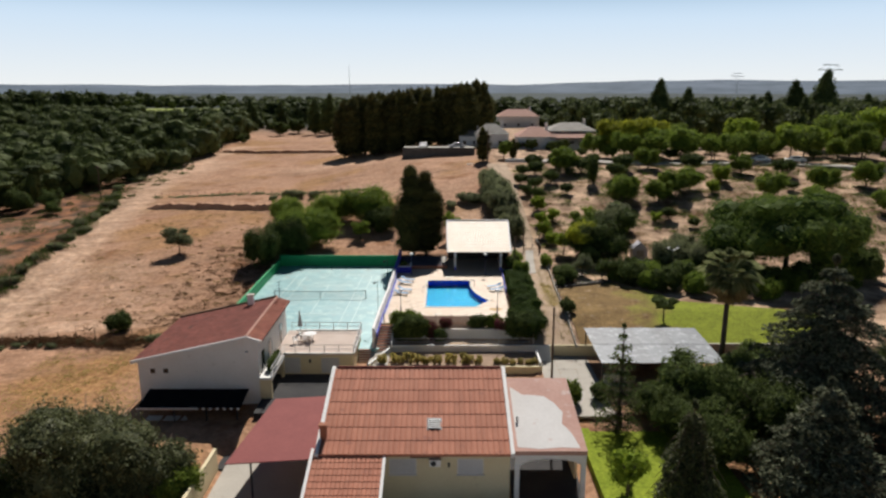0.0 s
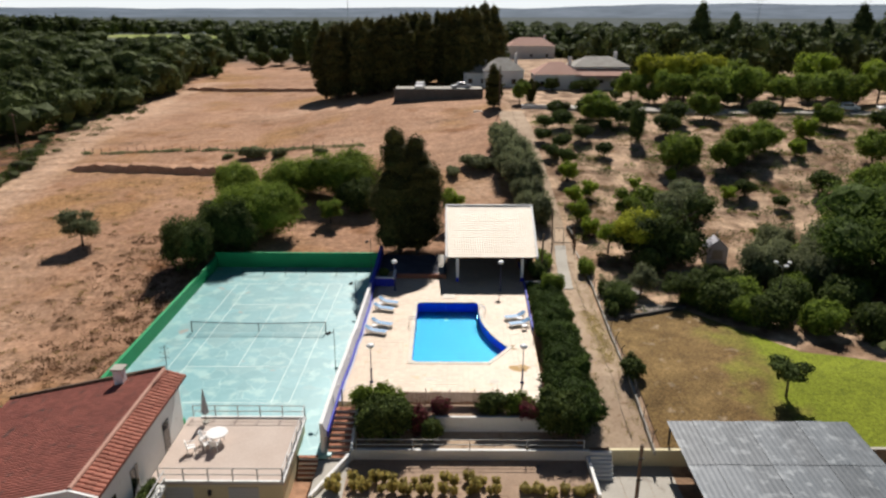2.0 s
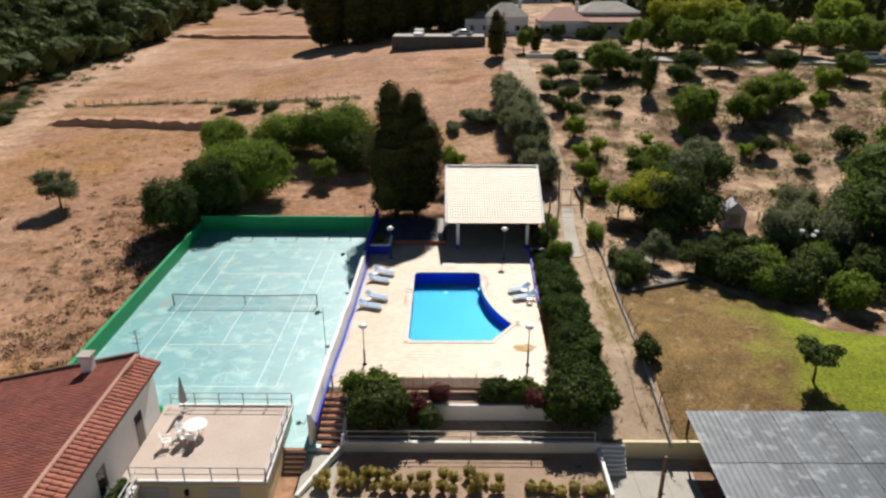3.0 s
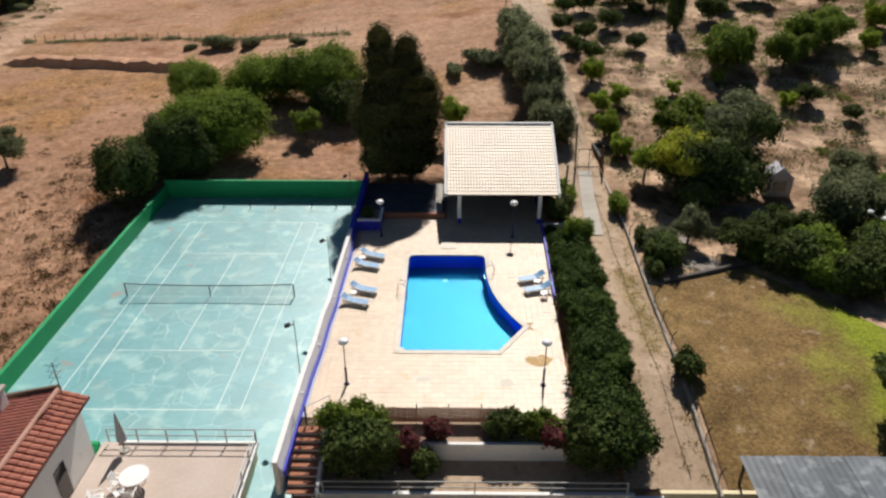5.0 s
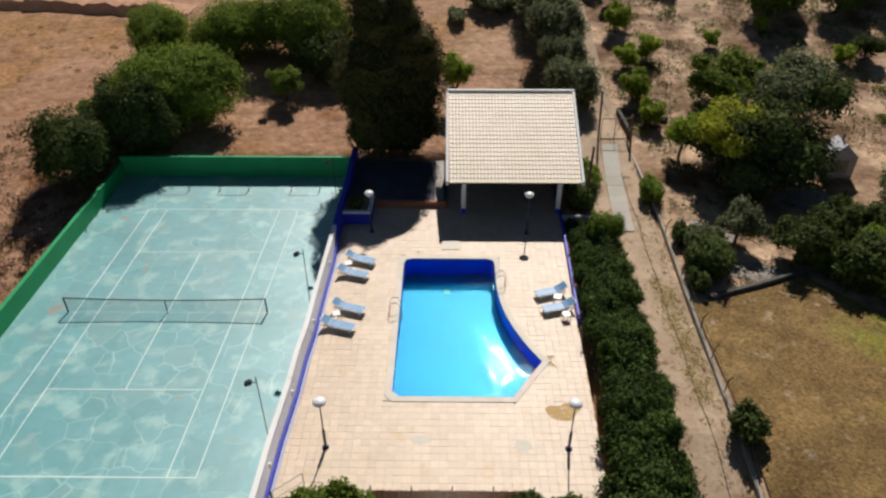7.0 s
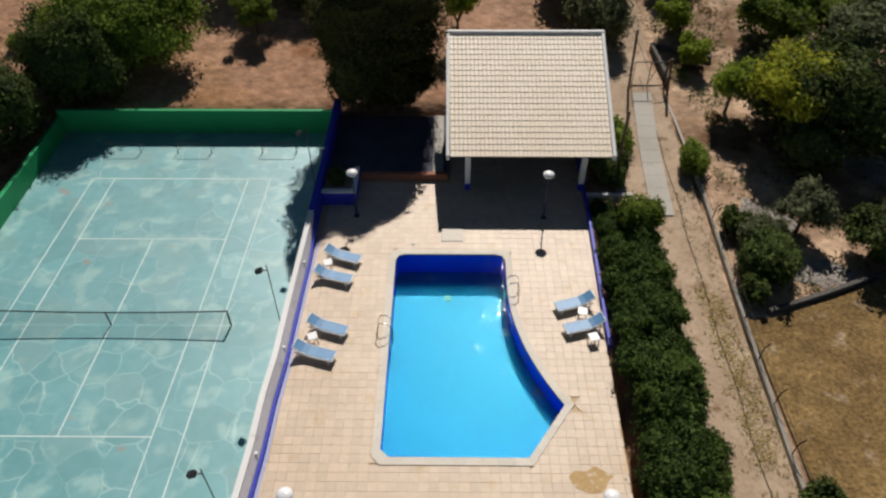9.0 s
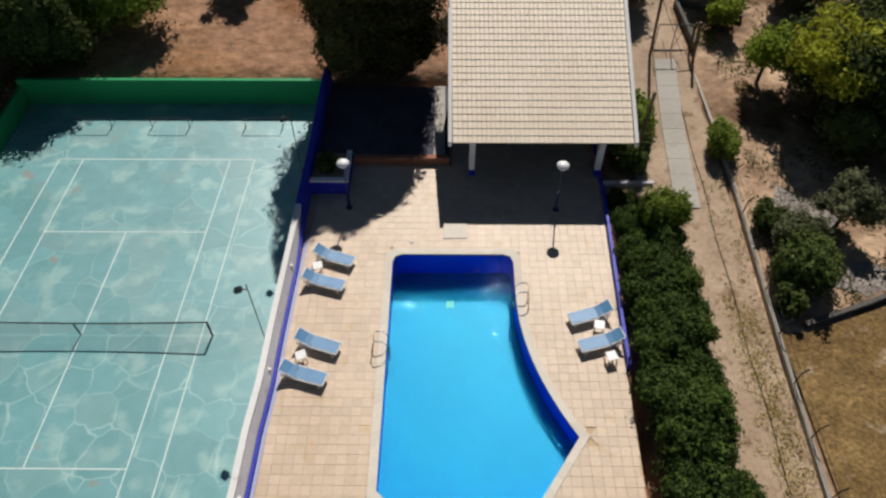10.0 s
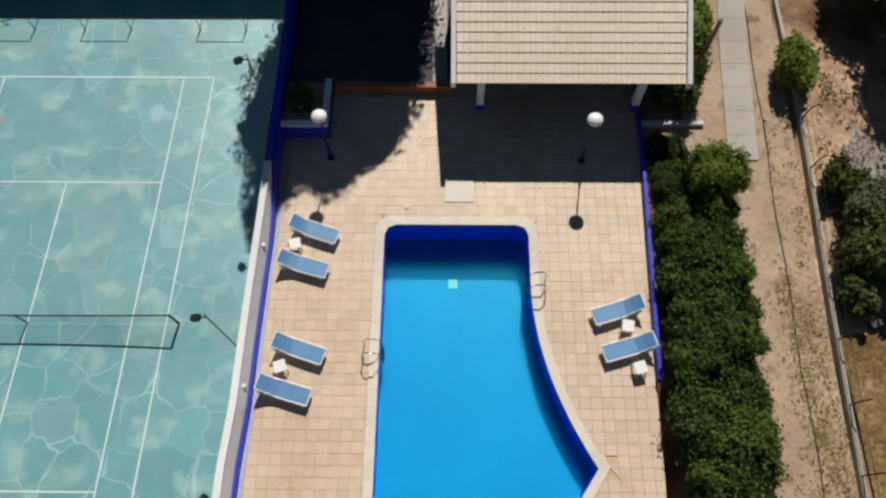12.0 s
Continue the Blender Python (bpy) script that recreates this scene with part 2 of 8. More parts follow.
M_ASPHALT = surf("asphalt", (0.035, 0.035, 0.036), (0.06, 0.058, 0.056), 12, 0.5, 0.95, 0.2)

# ---- mesh tools ----


class Shape:
    """Gathers faces for one mesh."""

    def __init__(self):
        self.v, self.f = [], []

    def add(self, verts, faces):
        k = len(self.v)
        self.v.extend(tuple(p) for p in verts)
        self.f.extend(tuple(i + k for i in f) for f in faces)
        return self

    def box(self, x0, x1, y0, y1, z0, z1):
        return self.add([(x, y, z) for z in (z0, z1) for y in (y0, y1) for x in (x0, x1)],
                        [(0, 2, 3, 1), (4, 5, 7, 6), (0, 1, 5, 4), (2, 6, 7, 3), (0, 4, 6, 2), (1, 3, 7, 5)])

    def prism(self, poly, z0, z1):
        """An upright prism over a counter-clockwise outline."""
        n = len(poly)
        return self.add([(x, y, z0) for x, y in poly] + [(x, y, z1) for x, y in poly],
                        [tuple(range(n))[::-1], tuple(range(n, 2 * n))] + [(i, (i + 1) % n, n + (i + 1) % n, n + i) for i in range(n)])

    def hexa(self, low, high):
        """Four lower and four upper corners, both counter-clockwise from above."""
        return self.add(list(low) + list(high), [(3, 2, 1, 0), (4, 5, 6, 7)] + [(i, (i + 1) % 4, 4 + (i + 1) % 4, 4 + i) for i in range(4)])

    def tube(self, pts, r, n=7, r1=None):
        pts = [Vector(p) for p in pts]
        r1 = r if r1 is None else r1
        rings = []
        for i, p in enumerate(pts):
            d = (pts[min(i + 1, len(pts) - 1)] - pts[max(i - 1, 0)]).normalized()
            u = d.orthogonal().normalized() if abs(d.z) < 0.99 else Vector((1, 0, 0))
            w = d.cross(u).normalized()
            u = w.cross(d).normalized()
            k = r + (r1 - r) * i / max(1, len(pts) - 1)
            rings.append([p + (u * math.cos(a) + w * math.sin(a)) * k for a in (2 * math.pi * j / n for j in range(n))])
        m = len(rings)
        faces = [(i * n + j, i * n + (j + 1) % n, (i + 1) * n + (j + 1) % n, (i + 1) * n + j) for i in range(m - 1) for j in range(n)]
        return self.add([p for ring in rings for p in ring], faces + [tuple(range(n))[::-1], tuple(range((m - 1) * n, m * n))])

    def lathe(self, profile, at=(0, 0, 0), n=14):
        """profile: (radius, height) from below to above."""
        x, y, z = at
        m = len(profile)
        verts = [(x + r * math.cos(2 * math.pi * j / n), y + r * math.sin(2 * math.pi * j / n), z + h) for r, h in profile for j in range(n)]
        faces = [(i * n + j, i * n + (j + 1) % n, (i + 1) * n + (j + 1) % n, (i + 1) * n + j) for i in range(m - 1) for j in range(n)]
        return self.add(verts, faces + [tuple(range(n))[::-1], tuple(range((m - 1) * n, m * n))])

    def mesh(self, name, mat, bevel=0.0, smooth=False):
        me = bpy.data.meshes.new(name)
        me.from_pydata(self.v, [], self.f)
        if bevel:
            b = bmesh.new()
            b.from_mesh(me)
            bmesh.ops.bevel(b, geom=b.edges[:], offset=bevel, segments=2, affect="EDGES", profile=0.5)
            b.to_mesh(me)
            b.free()
        me.materials.append(mat)
        if smooth:
            me.polygons.foreach_set("use_smooth", [True] * len(me.polygons))
        return me


def piece(name, shape, mat, parent=None, label="", bevel=0.0, smooth=False, category="", kind="", group=""):
    """One mesh object from a Shape, under a parent if one is given."""
    ob = new(name, shape.mesh(name, mat, bevel, smooth))
    ob.parent = parent
    return tagged(ob, label, category, group, kind)


def thing(name, label, category, at=(0, 0, 0), turn=0.0, group="", kind=""):
    """An Empty at the thing's base, to hold its parts."""
    ob = new(name)
    ob.empty_display_size = 0.3
    ob.matrix_basis = pose(*at, 0, 0, turn)
    return tagged(ob, label, category, group, kind)


def lerp_table(xs, ys, v):
    return float(np.interp(v, xs, ys))


# ---- ground ----
KX = [-400, -230, -150, -60, -35, -10, 10, 60, 150, 400]
KY = [0, 50, 66, 90, 112, 130, 147, 176, 240, 400, 800]
KZ = [
    [-5, -6, -6, -5, -4, -3.2, -3.2, -3, -3, -3],
    [-5, -6, -6, -5, -4, -3.0, -3.0, -3, -3, -3],
    [-5, -6, -6, -5, -3.8, -2.4, -2.3, -2.3, -2, -2],
    [-5, -6, -6, -4.5, -2.5, -1.5, 0, 0, 0, 0],
    [-3, -4, -5, -1.5, 0.3, 0.3, 0.8, 2, 2, 2],
    [0, -2, -4, 0, 1.2, 3, 4.5, 6, 6, 6],
    [2, 0, -3, 1, 2.4, 5, 7.5, 9, 9, 8],
    [6, 5, -1, 2.5, 4.5, 8, 9, 9.5, 10, 8],
    [10, 9, 4, 5, 6, 8.5, 9, 10, 9, 7],
    [12, 13, 9, 6, 6, 6, 6, 6, 5, 5],
    [4, 4, 3, 3, 2, 2, 2, 2, 2, 2],
]
COURT_Z, YARD_Z = -1.4, -2.35


def plain_height(x, y):
    rows = [lerp_table(KX, r, x) for r in KZ]
    return lerp_table(KY, rows, y)


def height(x, y):
    """The ground's height at a place of the plan."""
    if y < -1500 or y > 1500 or abs(x) > 1500:
        return -6.0
    z = plain_height(x, max(0.0, y))
    if y > 800:
        z += (-6 - z) * (y - 800) / 700
    if x > 9.3 and 70.3 < y < 112:
        z = 0.15 + (plain_height(x, 112) - 0.15) * max(0.0, (y - 100) / 12)
    if x > 9.3 and 70.3 < y < 78:
        z = -1.2 + 1.35 * max(0.0, y - 70.45) / 7.55
    if x > 9.3 and 60 < y <= 70.3:
        z = YARD_Z
    if -9 < x <= 9.3 and 60 < y < 70.5:
        z = YARD_Z - 0.15
    if -25.0 < x < 8.2 and 70.5 < y < 105.0:
        z = -4.5
    if -18.2 < x < 11.4 and 20 < y < 55:
        z = -4.35
    rough_ = 0.12 * noise.noise((x * 0.21, y * 0.21, 3)) + 0.25 * noise.noise((x * 0.05, y * 0.05, 7))
    if x < -26 or y > 106:
        z += rough_ * 1.5
    return z


def lines(lo, hi, step, extra, far):
    a = list(np.arange(lo, hi + 0.01, step))
    a = [v for v in a if all(abs(v - e) > 0.4 for e in extra)] + list(extra)
    return sorted(a + [v for v in far if v < lo - 1 or v > hi + 1])


gx = lines(-200, 160, 2.5, [14.2, 14.4, -25.2, -24.95, 8.1, 8.28, 9.25, 9.35, -9.05, -8.95], [-4800, -2500, -1500, -900, -550, -400, -300, -240, 190, 240, 310, 420, 560, 900, 1500, 2500, 4800])
gy = lines(-40, 330, 2.5, [70.26, 70.34, 70.45, 70.55, 104.95, 105.08, 59.9, 60.1], [-4800, -1500, -500, -200, -90, 370, 430, 520, 650, 820, 1100, 1500, 2500, 4800])
ground_mesh = bpy.data.meshes.new("ground")
nx = len(gx)
ground_mesh.from_pydata([(x, y, height(x, y)) for y in gy for x in gx], [], [(j * nx + i, j * nx + i + 1, (j + 1) * nx + i + 1, (j + 1) * nx + i) for j in range(len(gy) - 1) for i in range(nx - 1)])
# kinds of soil: red = orchard earth, green = far scrub, blue = green crop
soil = ground_mesh.color_attributes.new("soil", "FLOAT_COLOR", "POINT")


def soil_of(x, y):
    n1 = noise.noise((x * 0.03, y * 0.03, 1)) * 0.35
    orchard = min(1, max(0, (x - 8) / 5)) if y > 70 else 0.0
    orchard = max(orchard, min(1, max(0, (-62 - (y - 147) * 0.16 - x) / 5 if y > 60 else 0)))
    scrub = min(1, max(0, (y - 300) / 60)) if abs(x) < 400 else 1.0
    scrub = max(scrub, min(1, max(0, (x - 90) / 60)))
    crop = 1.0 if (430 < y < 570 and -215 < x < -125) else 0.0
    line = lerp_table([80, 97, 108, 124, 146, 175, 200, 225], [-62, -63.3, -64.5, -66, -70, -77, -82, -84], y)
    red = min(1, max(0, (line - x) / 2.5 + n1)) if 75 < y < 225 else 0.0
    return (max(0, min(1, orchard + n1 * (0 < orchard < 1))), scrub * (1 - crop), crop, red)


soil.data.foreach_set("color", [c for y in gy for x in gx for c in soil_of(x, y)])
dust_map = ground_mesh.attributes.new("dust", "FLOAT", "POINT")


def dust_of(x, y):
    """Pale dust: the farm track along the field's edge and wind-blown patches."""
    mid = lerp_table([84, 95, 121, 140, 187, 215, 240], [-57.5, -59.5, -63, -64.5, -73, -72.5, -70], y)
    k = max(0.0, 1.0 - abs(x - mid + 1.2 * noise.noise((y * 0.08, 2, 2))) / 4.6) if 80 < y < 250 else 0.0
    patch = max(0.0, noise.noise((x * 0.035, y * 0.035, 9)) + 0.35 * noise.noise((x * 0.13, y * 0.13, 5)) - 0.08) * 1.6 if x < 8 and 80 < y < 230 else 0.0
    return min(0.95, k * 1.5 * (0.75 + 0.4 * noise.noise((x * 0.4, y * 0.25, 3))) + patch)


dust_map.data.foreach_set("value", [dust_of(x, y) for y in gy for x in gx])
ground_mesh.polygons.foreach_set("use_smooth", [True] * len(ground_mesh.polygons))



def mottled(m, scale, lo, hi):
    """Breaks a material's colour up by fine light and dark specks."""
    t = m.node_tree
    n, link = t.nodes, t.links.new
    p = n["Principled BSDF"]
    src = p.inputs["Base Color"].links[0].from_socket
    geo = n.new("ShaderNodeNewGeometry")
    x = n.new("ShaderNodeTexNoise")
    x.inputs["Scale"].default_value, x.inputs["Detail"].default_value, x.inputs["Roughness"].default_value = scale, 8, 0.7
    link(geo.outputs["Position"], x.inputs["Vector"])
    r = n.new("ShaderNodeMapRange")
    for key_, value_ in (("From Min", 0.3), ("From Max", 0.7), ("To Min", lo), ("To Max", hi)):
        r.inputs[key_].default_value = value_
    link(x.outputs[0], r.inputs["Value"])
    h = n.new("ShaderNodeHueSaturation")
    link(r.outputs[0], h.inputs["Value"])
    link(src, h.inputs["Color"])
    link(h.outputs[0], p.inputs["Base Color"])
    return m


def ground_material():
    m = surf("dry_field", (0.285, 0.15, 0.084), (0.445, 0.262, 0.16), 1.1, 0.07, 0.95, 0.8, 0.2, c=(0.25, 0.115, 0.05), cover=0.57, depth=0.3)
    t = m.node_tree
    n, link = t.nodes, t.links.new
    p = n["Principled BSDF"]
    src = p.inputs["Base Color"].links[0].from_socket
    at = n.new("ShaderNodeAttribute")
    at.attribute_name = "soil"
    sep = n.new("ShaderNodeSeparateColor")
    link(at.outputs["Color"], sep.inputs[0])
    geo = n.new("ShaderNodeNewGeometry")

    def speckle(scale, a, b, lo, hi):
        x = n.new("ShaderNodeTexNoise")
        x.inputs["Scale"].default_value, x.inputs["Detail"].default_value = scale, 7
        link(geo.outputs["Position"], x.inputs["Vector"])
        r = n.new("ShaderNodeValToRGB")
        r.color_ramp.elements[0].position, r.color_ramp.elements[1].position = lo, hi
        r.color_ramp.elements[0].color, r.color_ramp.elements[1].color = (*a, 1), (*b, 1)
        link(x.outputs[0], r.inputs[0])
        return r.outputs[0]

    def mixed(f, x, y):
        k = n.new("ShaderNodeMix")
        k.data_type = "RGBA"
        link(f, k.inputs[0])
        link(x, k.inputs[6])
        link(y, k.inputs[7])
        return k.outputs[2]

    straw = n.new("ShaderNodeTexNoise")
    straw.inputs["Scale"].default_value, straw.inputs["Detail"].default_value = 0.05, 6
    link(geo.outputs["Position"], straw.inputs["Vector"])
    sr = n.new("ShaderNodeMapRange")
    sr.inputs["From Min"].default_value, sr.inputs["From Max"].default_value = 0.5, 0.6
    link(straw.outputs[0], sr.inputs["Value"])
    col = mixed(sr.outputs[0], src, speckle(2.2, (0.24, 0.118, 0.046), (0.40, 0.225, 0.095), 0.35, 0.65))
    col = mixed(sep.outputs[0], col, speckle(0.3, (0.17, 0.095, 0.05), (0.5, 0.345, 0.225), 0.34, 0.62))
    col = mixed(sep.outputs[1], col, speckle(0.02, (0.03, 0.045, 0.044), (0.052, 0.063, 0.056), 0.4, 0.62))
    col = mixed(sep.outputs[2], col, speckle(0.2, (0.2, 0.3, 0.04), (0.3, 0.4, 0.07), 0.4, 0.6))
    col = mixed(at.outputs["Alpha"], col, speckle(0.35, (0.045, 0.03, 0.016), (0.27, 0.115, 0.052), 0.36, 0.64))
    dust = n.new("ShaderNodeAttribute")
    dust.attribute_name = "dust"
    col = mixed(dust.outputs["Fac"], col, speckle(0.9, (0.43, 0.265, 0.165), (0.57, 0.385, 0.265), 0.35, 0.65))
    # curved plough streaks with dry weeds in them
    turn = n.new("ShaderNodeMapping")
    turn.inputs["Rotation"].default_value = (0, 0, radians(14))
    turn.inputs["Scale"].default_value = (0.05, 0.42, 0.1)
    link(geo.outputs["Position"], turn.inputs["Vector"])
    stk = n.new("ShaderNodeTexNoise")
    stk.inputs["Scale"].default_value, stk.inputs["Detail"].default_value, stk.inputs["Distortion"].default_value = 1.0, 6, 0.8
    link(turn.outputs[0], stk.inputs["Vector"])
    s3 = n.new("ShaderNodeMapRange")
    for key_, value_ in (("From Min", 0.5), ("From Max", 0.68), ("To Min", 0.0), ("To Max", 0.5)):
        s3.inputs[key_].default_value = value_
    link(stk.outputs[0], s3.inputs["Value"])
    bare = n.new("ShaderNodeMath")
    bare.operation = "SUBTRACT"
    bare.use_clamp = True
    link(s3.outputs[0], bare.inputs[0])
    link(sep.outputs[1], bare.inputs[1])
    col = mixed(bare.outputs[0], col, speckle(1.3, (0.10, 0.055, 0.028), (0.33, 0.19, 0.105), 0.36, 0.62))
    link(col, p.inputs["Base Color"])
    return m


ground_mesh.materials.append(mottled(mottled(ground_material(), 1.7, 0.68, 1.32), 0.3, 0.78, 1.22))
tagged(new("ground", ground_mesh), "dry tan farmland with bare earth and straw stubble", "ground", kind="structure")


def court_material():
    """Green acrylic court coat with pale ragged repair cracks and worn blotches."""
    m = surf("court_coat", (0.115, 0.325, 0.33), (0.18, 0.405, 0.415), 1.6, 0.25, 0.44, 0.05, 1.0, c=(0.28, 0.49, 0.46), cover=0.53)
    t = m.node_tree
    n, link = t.nodes, t.links.new
    p = n["Principled BSDF"]
    p.inputs["Coat Weight"].default_value, p.inputs["Coat Roughness"].default_value = 0.5, 0.42
    src = p.inputs["Base Color"].links[0].from_socket
    geo = n.new("ShaderNodeNewGeometry")
    wob = n.new("ShaderNodeTexNoise")
    wob.inputs["Scale"].default_value = 0.9
    link(geo.outputs["Position"], wob.inputs["Vector"])
    addv = n.new("ShaderNodeVectorMath")
    addv.operation = "MULTIPLY_ADD"
    addv.inputs[1].default_value = (0.75, 0.75, 0)
    link(wob.outputs["Color"], addv.inputs[0])
    link(geo.outputs["Position"], addv.inputs[2])
    vor = n.new("ShaderNodeTexVoronoi")
    vor.feature = "DISTANCE_TO_EDGE"
    vor.inputs["Scale"].default_value, vor.inputs["Randomness"].default_value = 0.62, 0.72
    link(addv.outputs[0], vor.inputs["Vector"])
    r = n.new("ShaderNodeMapRange")
    r.inputs["From Min"].default_value, r.inputs["From Max"].default_value = 0.004, 0.026
    r.inputs["To Min"].default_value, r.inputs["To Max"].default_value = 0.42, 0.0
    link(vor.outputs["Distance"], r.inputs["Value"])
    brk = n.new("ShaderNodeTexNoise")
    brk.inputs["Scale"].default_value = 0.35
    link(geo.outputs["Position"], brk.inputs["Vector"])
    b2 = n.new("ShaderNodeMapRange")
    b2.inputs["From Min"].default_value, b2.inputs["From Max"].default_value = 0.4, 0.62
    link(brk.outputs[0], b2.inputs["Value"])
    mu = n.new("ShaderNodeMath")
    mu.operation = "MULTIPLY"
    link(r.outputs[0], mu.inputs[0])
    link(b2.outputs[0], mu.inputs[1])
    k = n.new("ShaderNodeMix")
    k.data_type = "RGBA"
    link(mu.outputs[0], k.inputs[0])
    link(src, k.inputs[6])
    k.inputs[7].default_value = (0.56, 0.78, 0.7, 1)
    # each slab between the cracks has weathered differently
    slab = n.new("ShaderNodeTexVoronoi")
    slab.inputs["Scale"].default_value, slab.inputs["Randomness"].default_value = 0.62, 0.72
    link(addv.outputs[0], slab.inputs["Vector"])
    bw = n.new("ShaderNodeSeparateColor")
    link(slab.outputs["Color"], bw.inputs[0])
    tone = n.new("ShaderNodeMapRange")
    for key_, value_ in (("To Min", 0.93), ("To Max", 1.06)):
        tone.inputs[key_].default_value = value_
    link(bw.outputs[0], tone.inputs["Value"])
    hs = n.new("ShaderNodeHueSaturation")
    link(tone.outputs[0], hs.inputs["Value"])
    link(k.outputs[2], hs.inputs["Color"])
    worn = n.new("ShaderNodeMapRange")
    for key_, value_ in (("From Min", 0.72), ("From Max", 0.8), ("To Min", 0.0), ("To Max", 0.16)):
        worn.inputs[key_].default_value = value_
    link(bw.outputs[1], worn.inputs["Value"])
    kw = n.new("ShaderNodeMix")
    kw.data_type = "RGBA"
    link(worn.outputs[0], kw.inputs[0])
    link(hs.outputs[0], kw.inputs[6])
    kw.inputs[7].default_value = (0.34, 0.42, 0.37, 1)
    # rusty scuffs
    sc = n.new("ShaderNodeTexNoise")
    sc.inputs["Scale"].default_value, sc.inputs["Detail"].default_value = 0.55, 8
    link(geo.outputs["Position"], sc.inputs["Vector"])
    s2 = n.new("ShaderNodeMapRange")
    s2.inputs["From Min"].default_value, s2.inputs["From Max"].default_value = 0.67, 0.72
    s2.inputs["To Max"].default_value = 0.7
    link(sc.outputs[0], s2.inputs["Value"])
    k2 = n.new("ShaderNodeMix")
    k2.data_type = "RGBA"
    link(s2.outputs[0], k2.inputs[0])
    link(kw.outputs[2], k2.inputs[6])
    k2.inputs[7].default_value = (0.34, 0.25, 0.19, 1)
    link(k2.outputs[2], p.inputs["Base Color"])
    return m


def lawn_material():
    """Lawn: irrigated green towards its far right end, scorched straw elsewhere, mixed in tufts."""
    m = surf("lawn_grass", (0.125, 0.074, 0.026), (0.29, 0.19, 0.075), 7.0, 0.35, 0.95, 0.8, 0.2, c=(0.36, 0.27, 0.17), cover=0.62, depth=0.08)
    t = m.node_tree
    n, link = t.nodes, t.links.new
    p = n["Principled BSDF"]
    src = p.inputs["Base Color"].links[0].from_socket
    geo = n.new("ShaderNodeNewGeometry")
    xyz = n.new("ShaderNodeSeparateXYZ")
    link(geo.outputs["Position"], xyz.inputs[0])
    wob = n.new("ShaderNodeTexNoise")
    wob.inputs["Scale"].default_value, wob.inputs["Detail"].default_value = 0.35, 6
    link(geo.outputs["Position"], wob.inputs["Vector"])
    ma = n.new("ShaderNodeMath")
    ma.operation = "MULTIPLY_ADD"
    ma.inputs[1].default_value = 12
    link(wob.outputs[0], ma.inputs[0])
    link(xyz.outputs[0], ma.inputs[2])
    r = n.new("ShaderNodeMapRange")
    r.inputs["From Min"].default_value, r.inputs["From Max"].default_value = 28, 33
    link(ma.outputs[0], r.inputs["Value"])
    k = n.new("ShaderNodeMix")
    k.data_type = "RGBA"
    link(r.outputs[0], k.inputs[0])
    link(src, k.inputs[6])
    k.inputs[7].default_value = (0.2, 0.235, 0.018, 1)
    link(k.outputs[2], p.inputs["Base Color"])
    return m


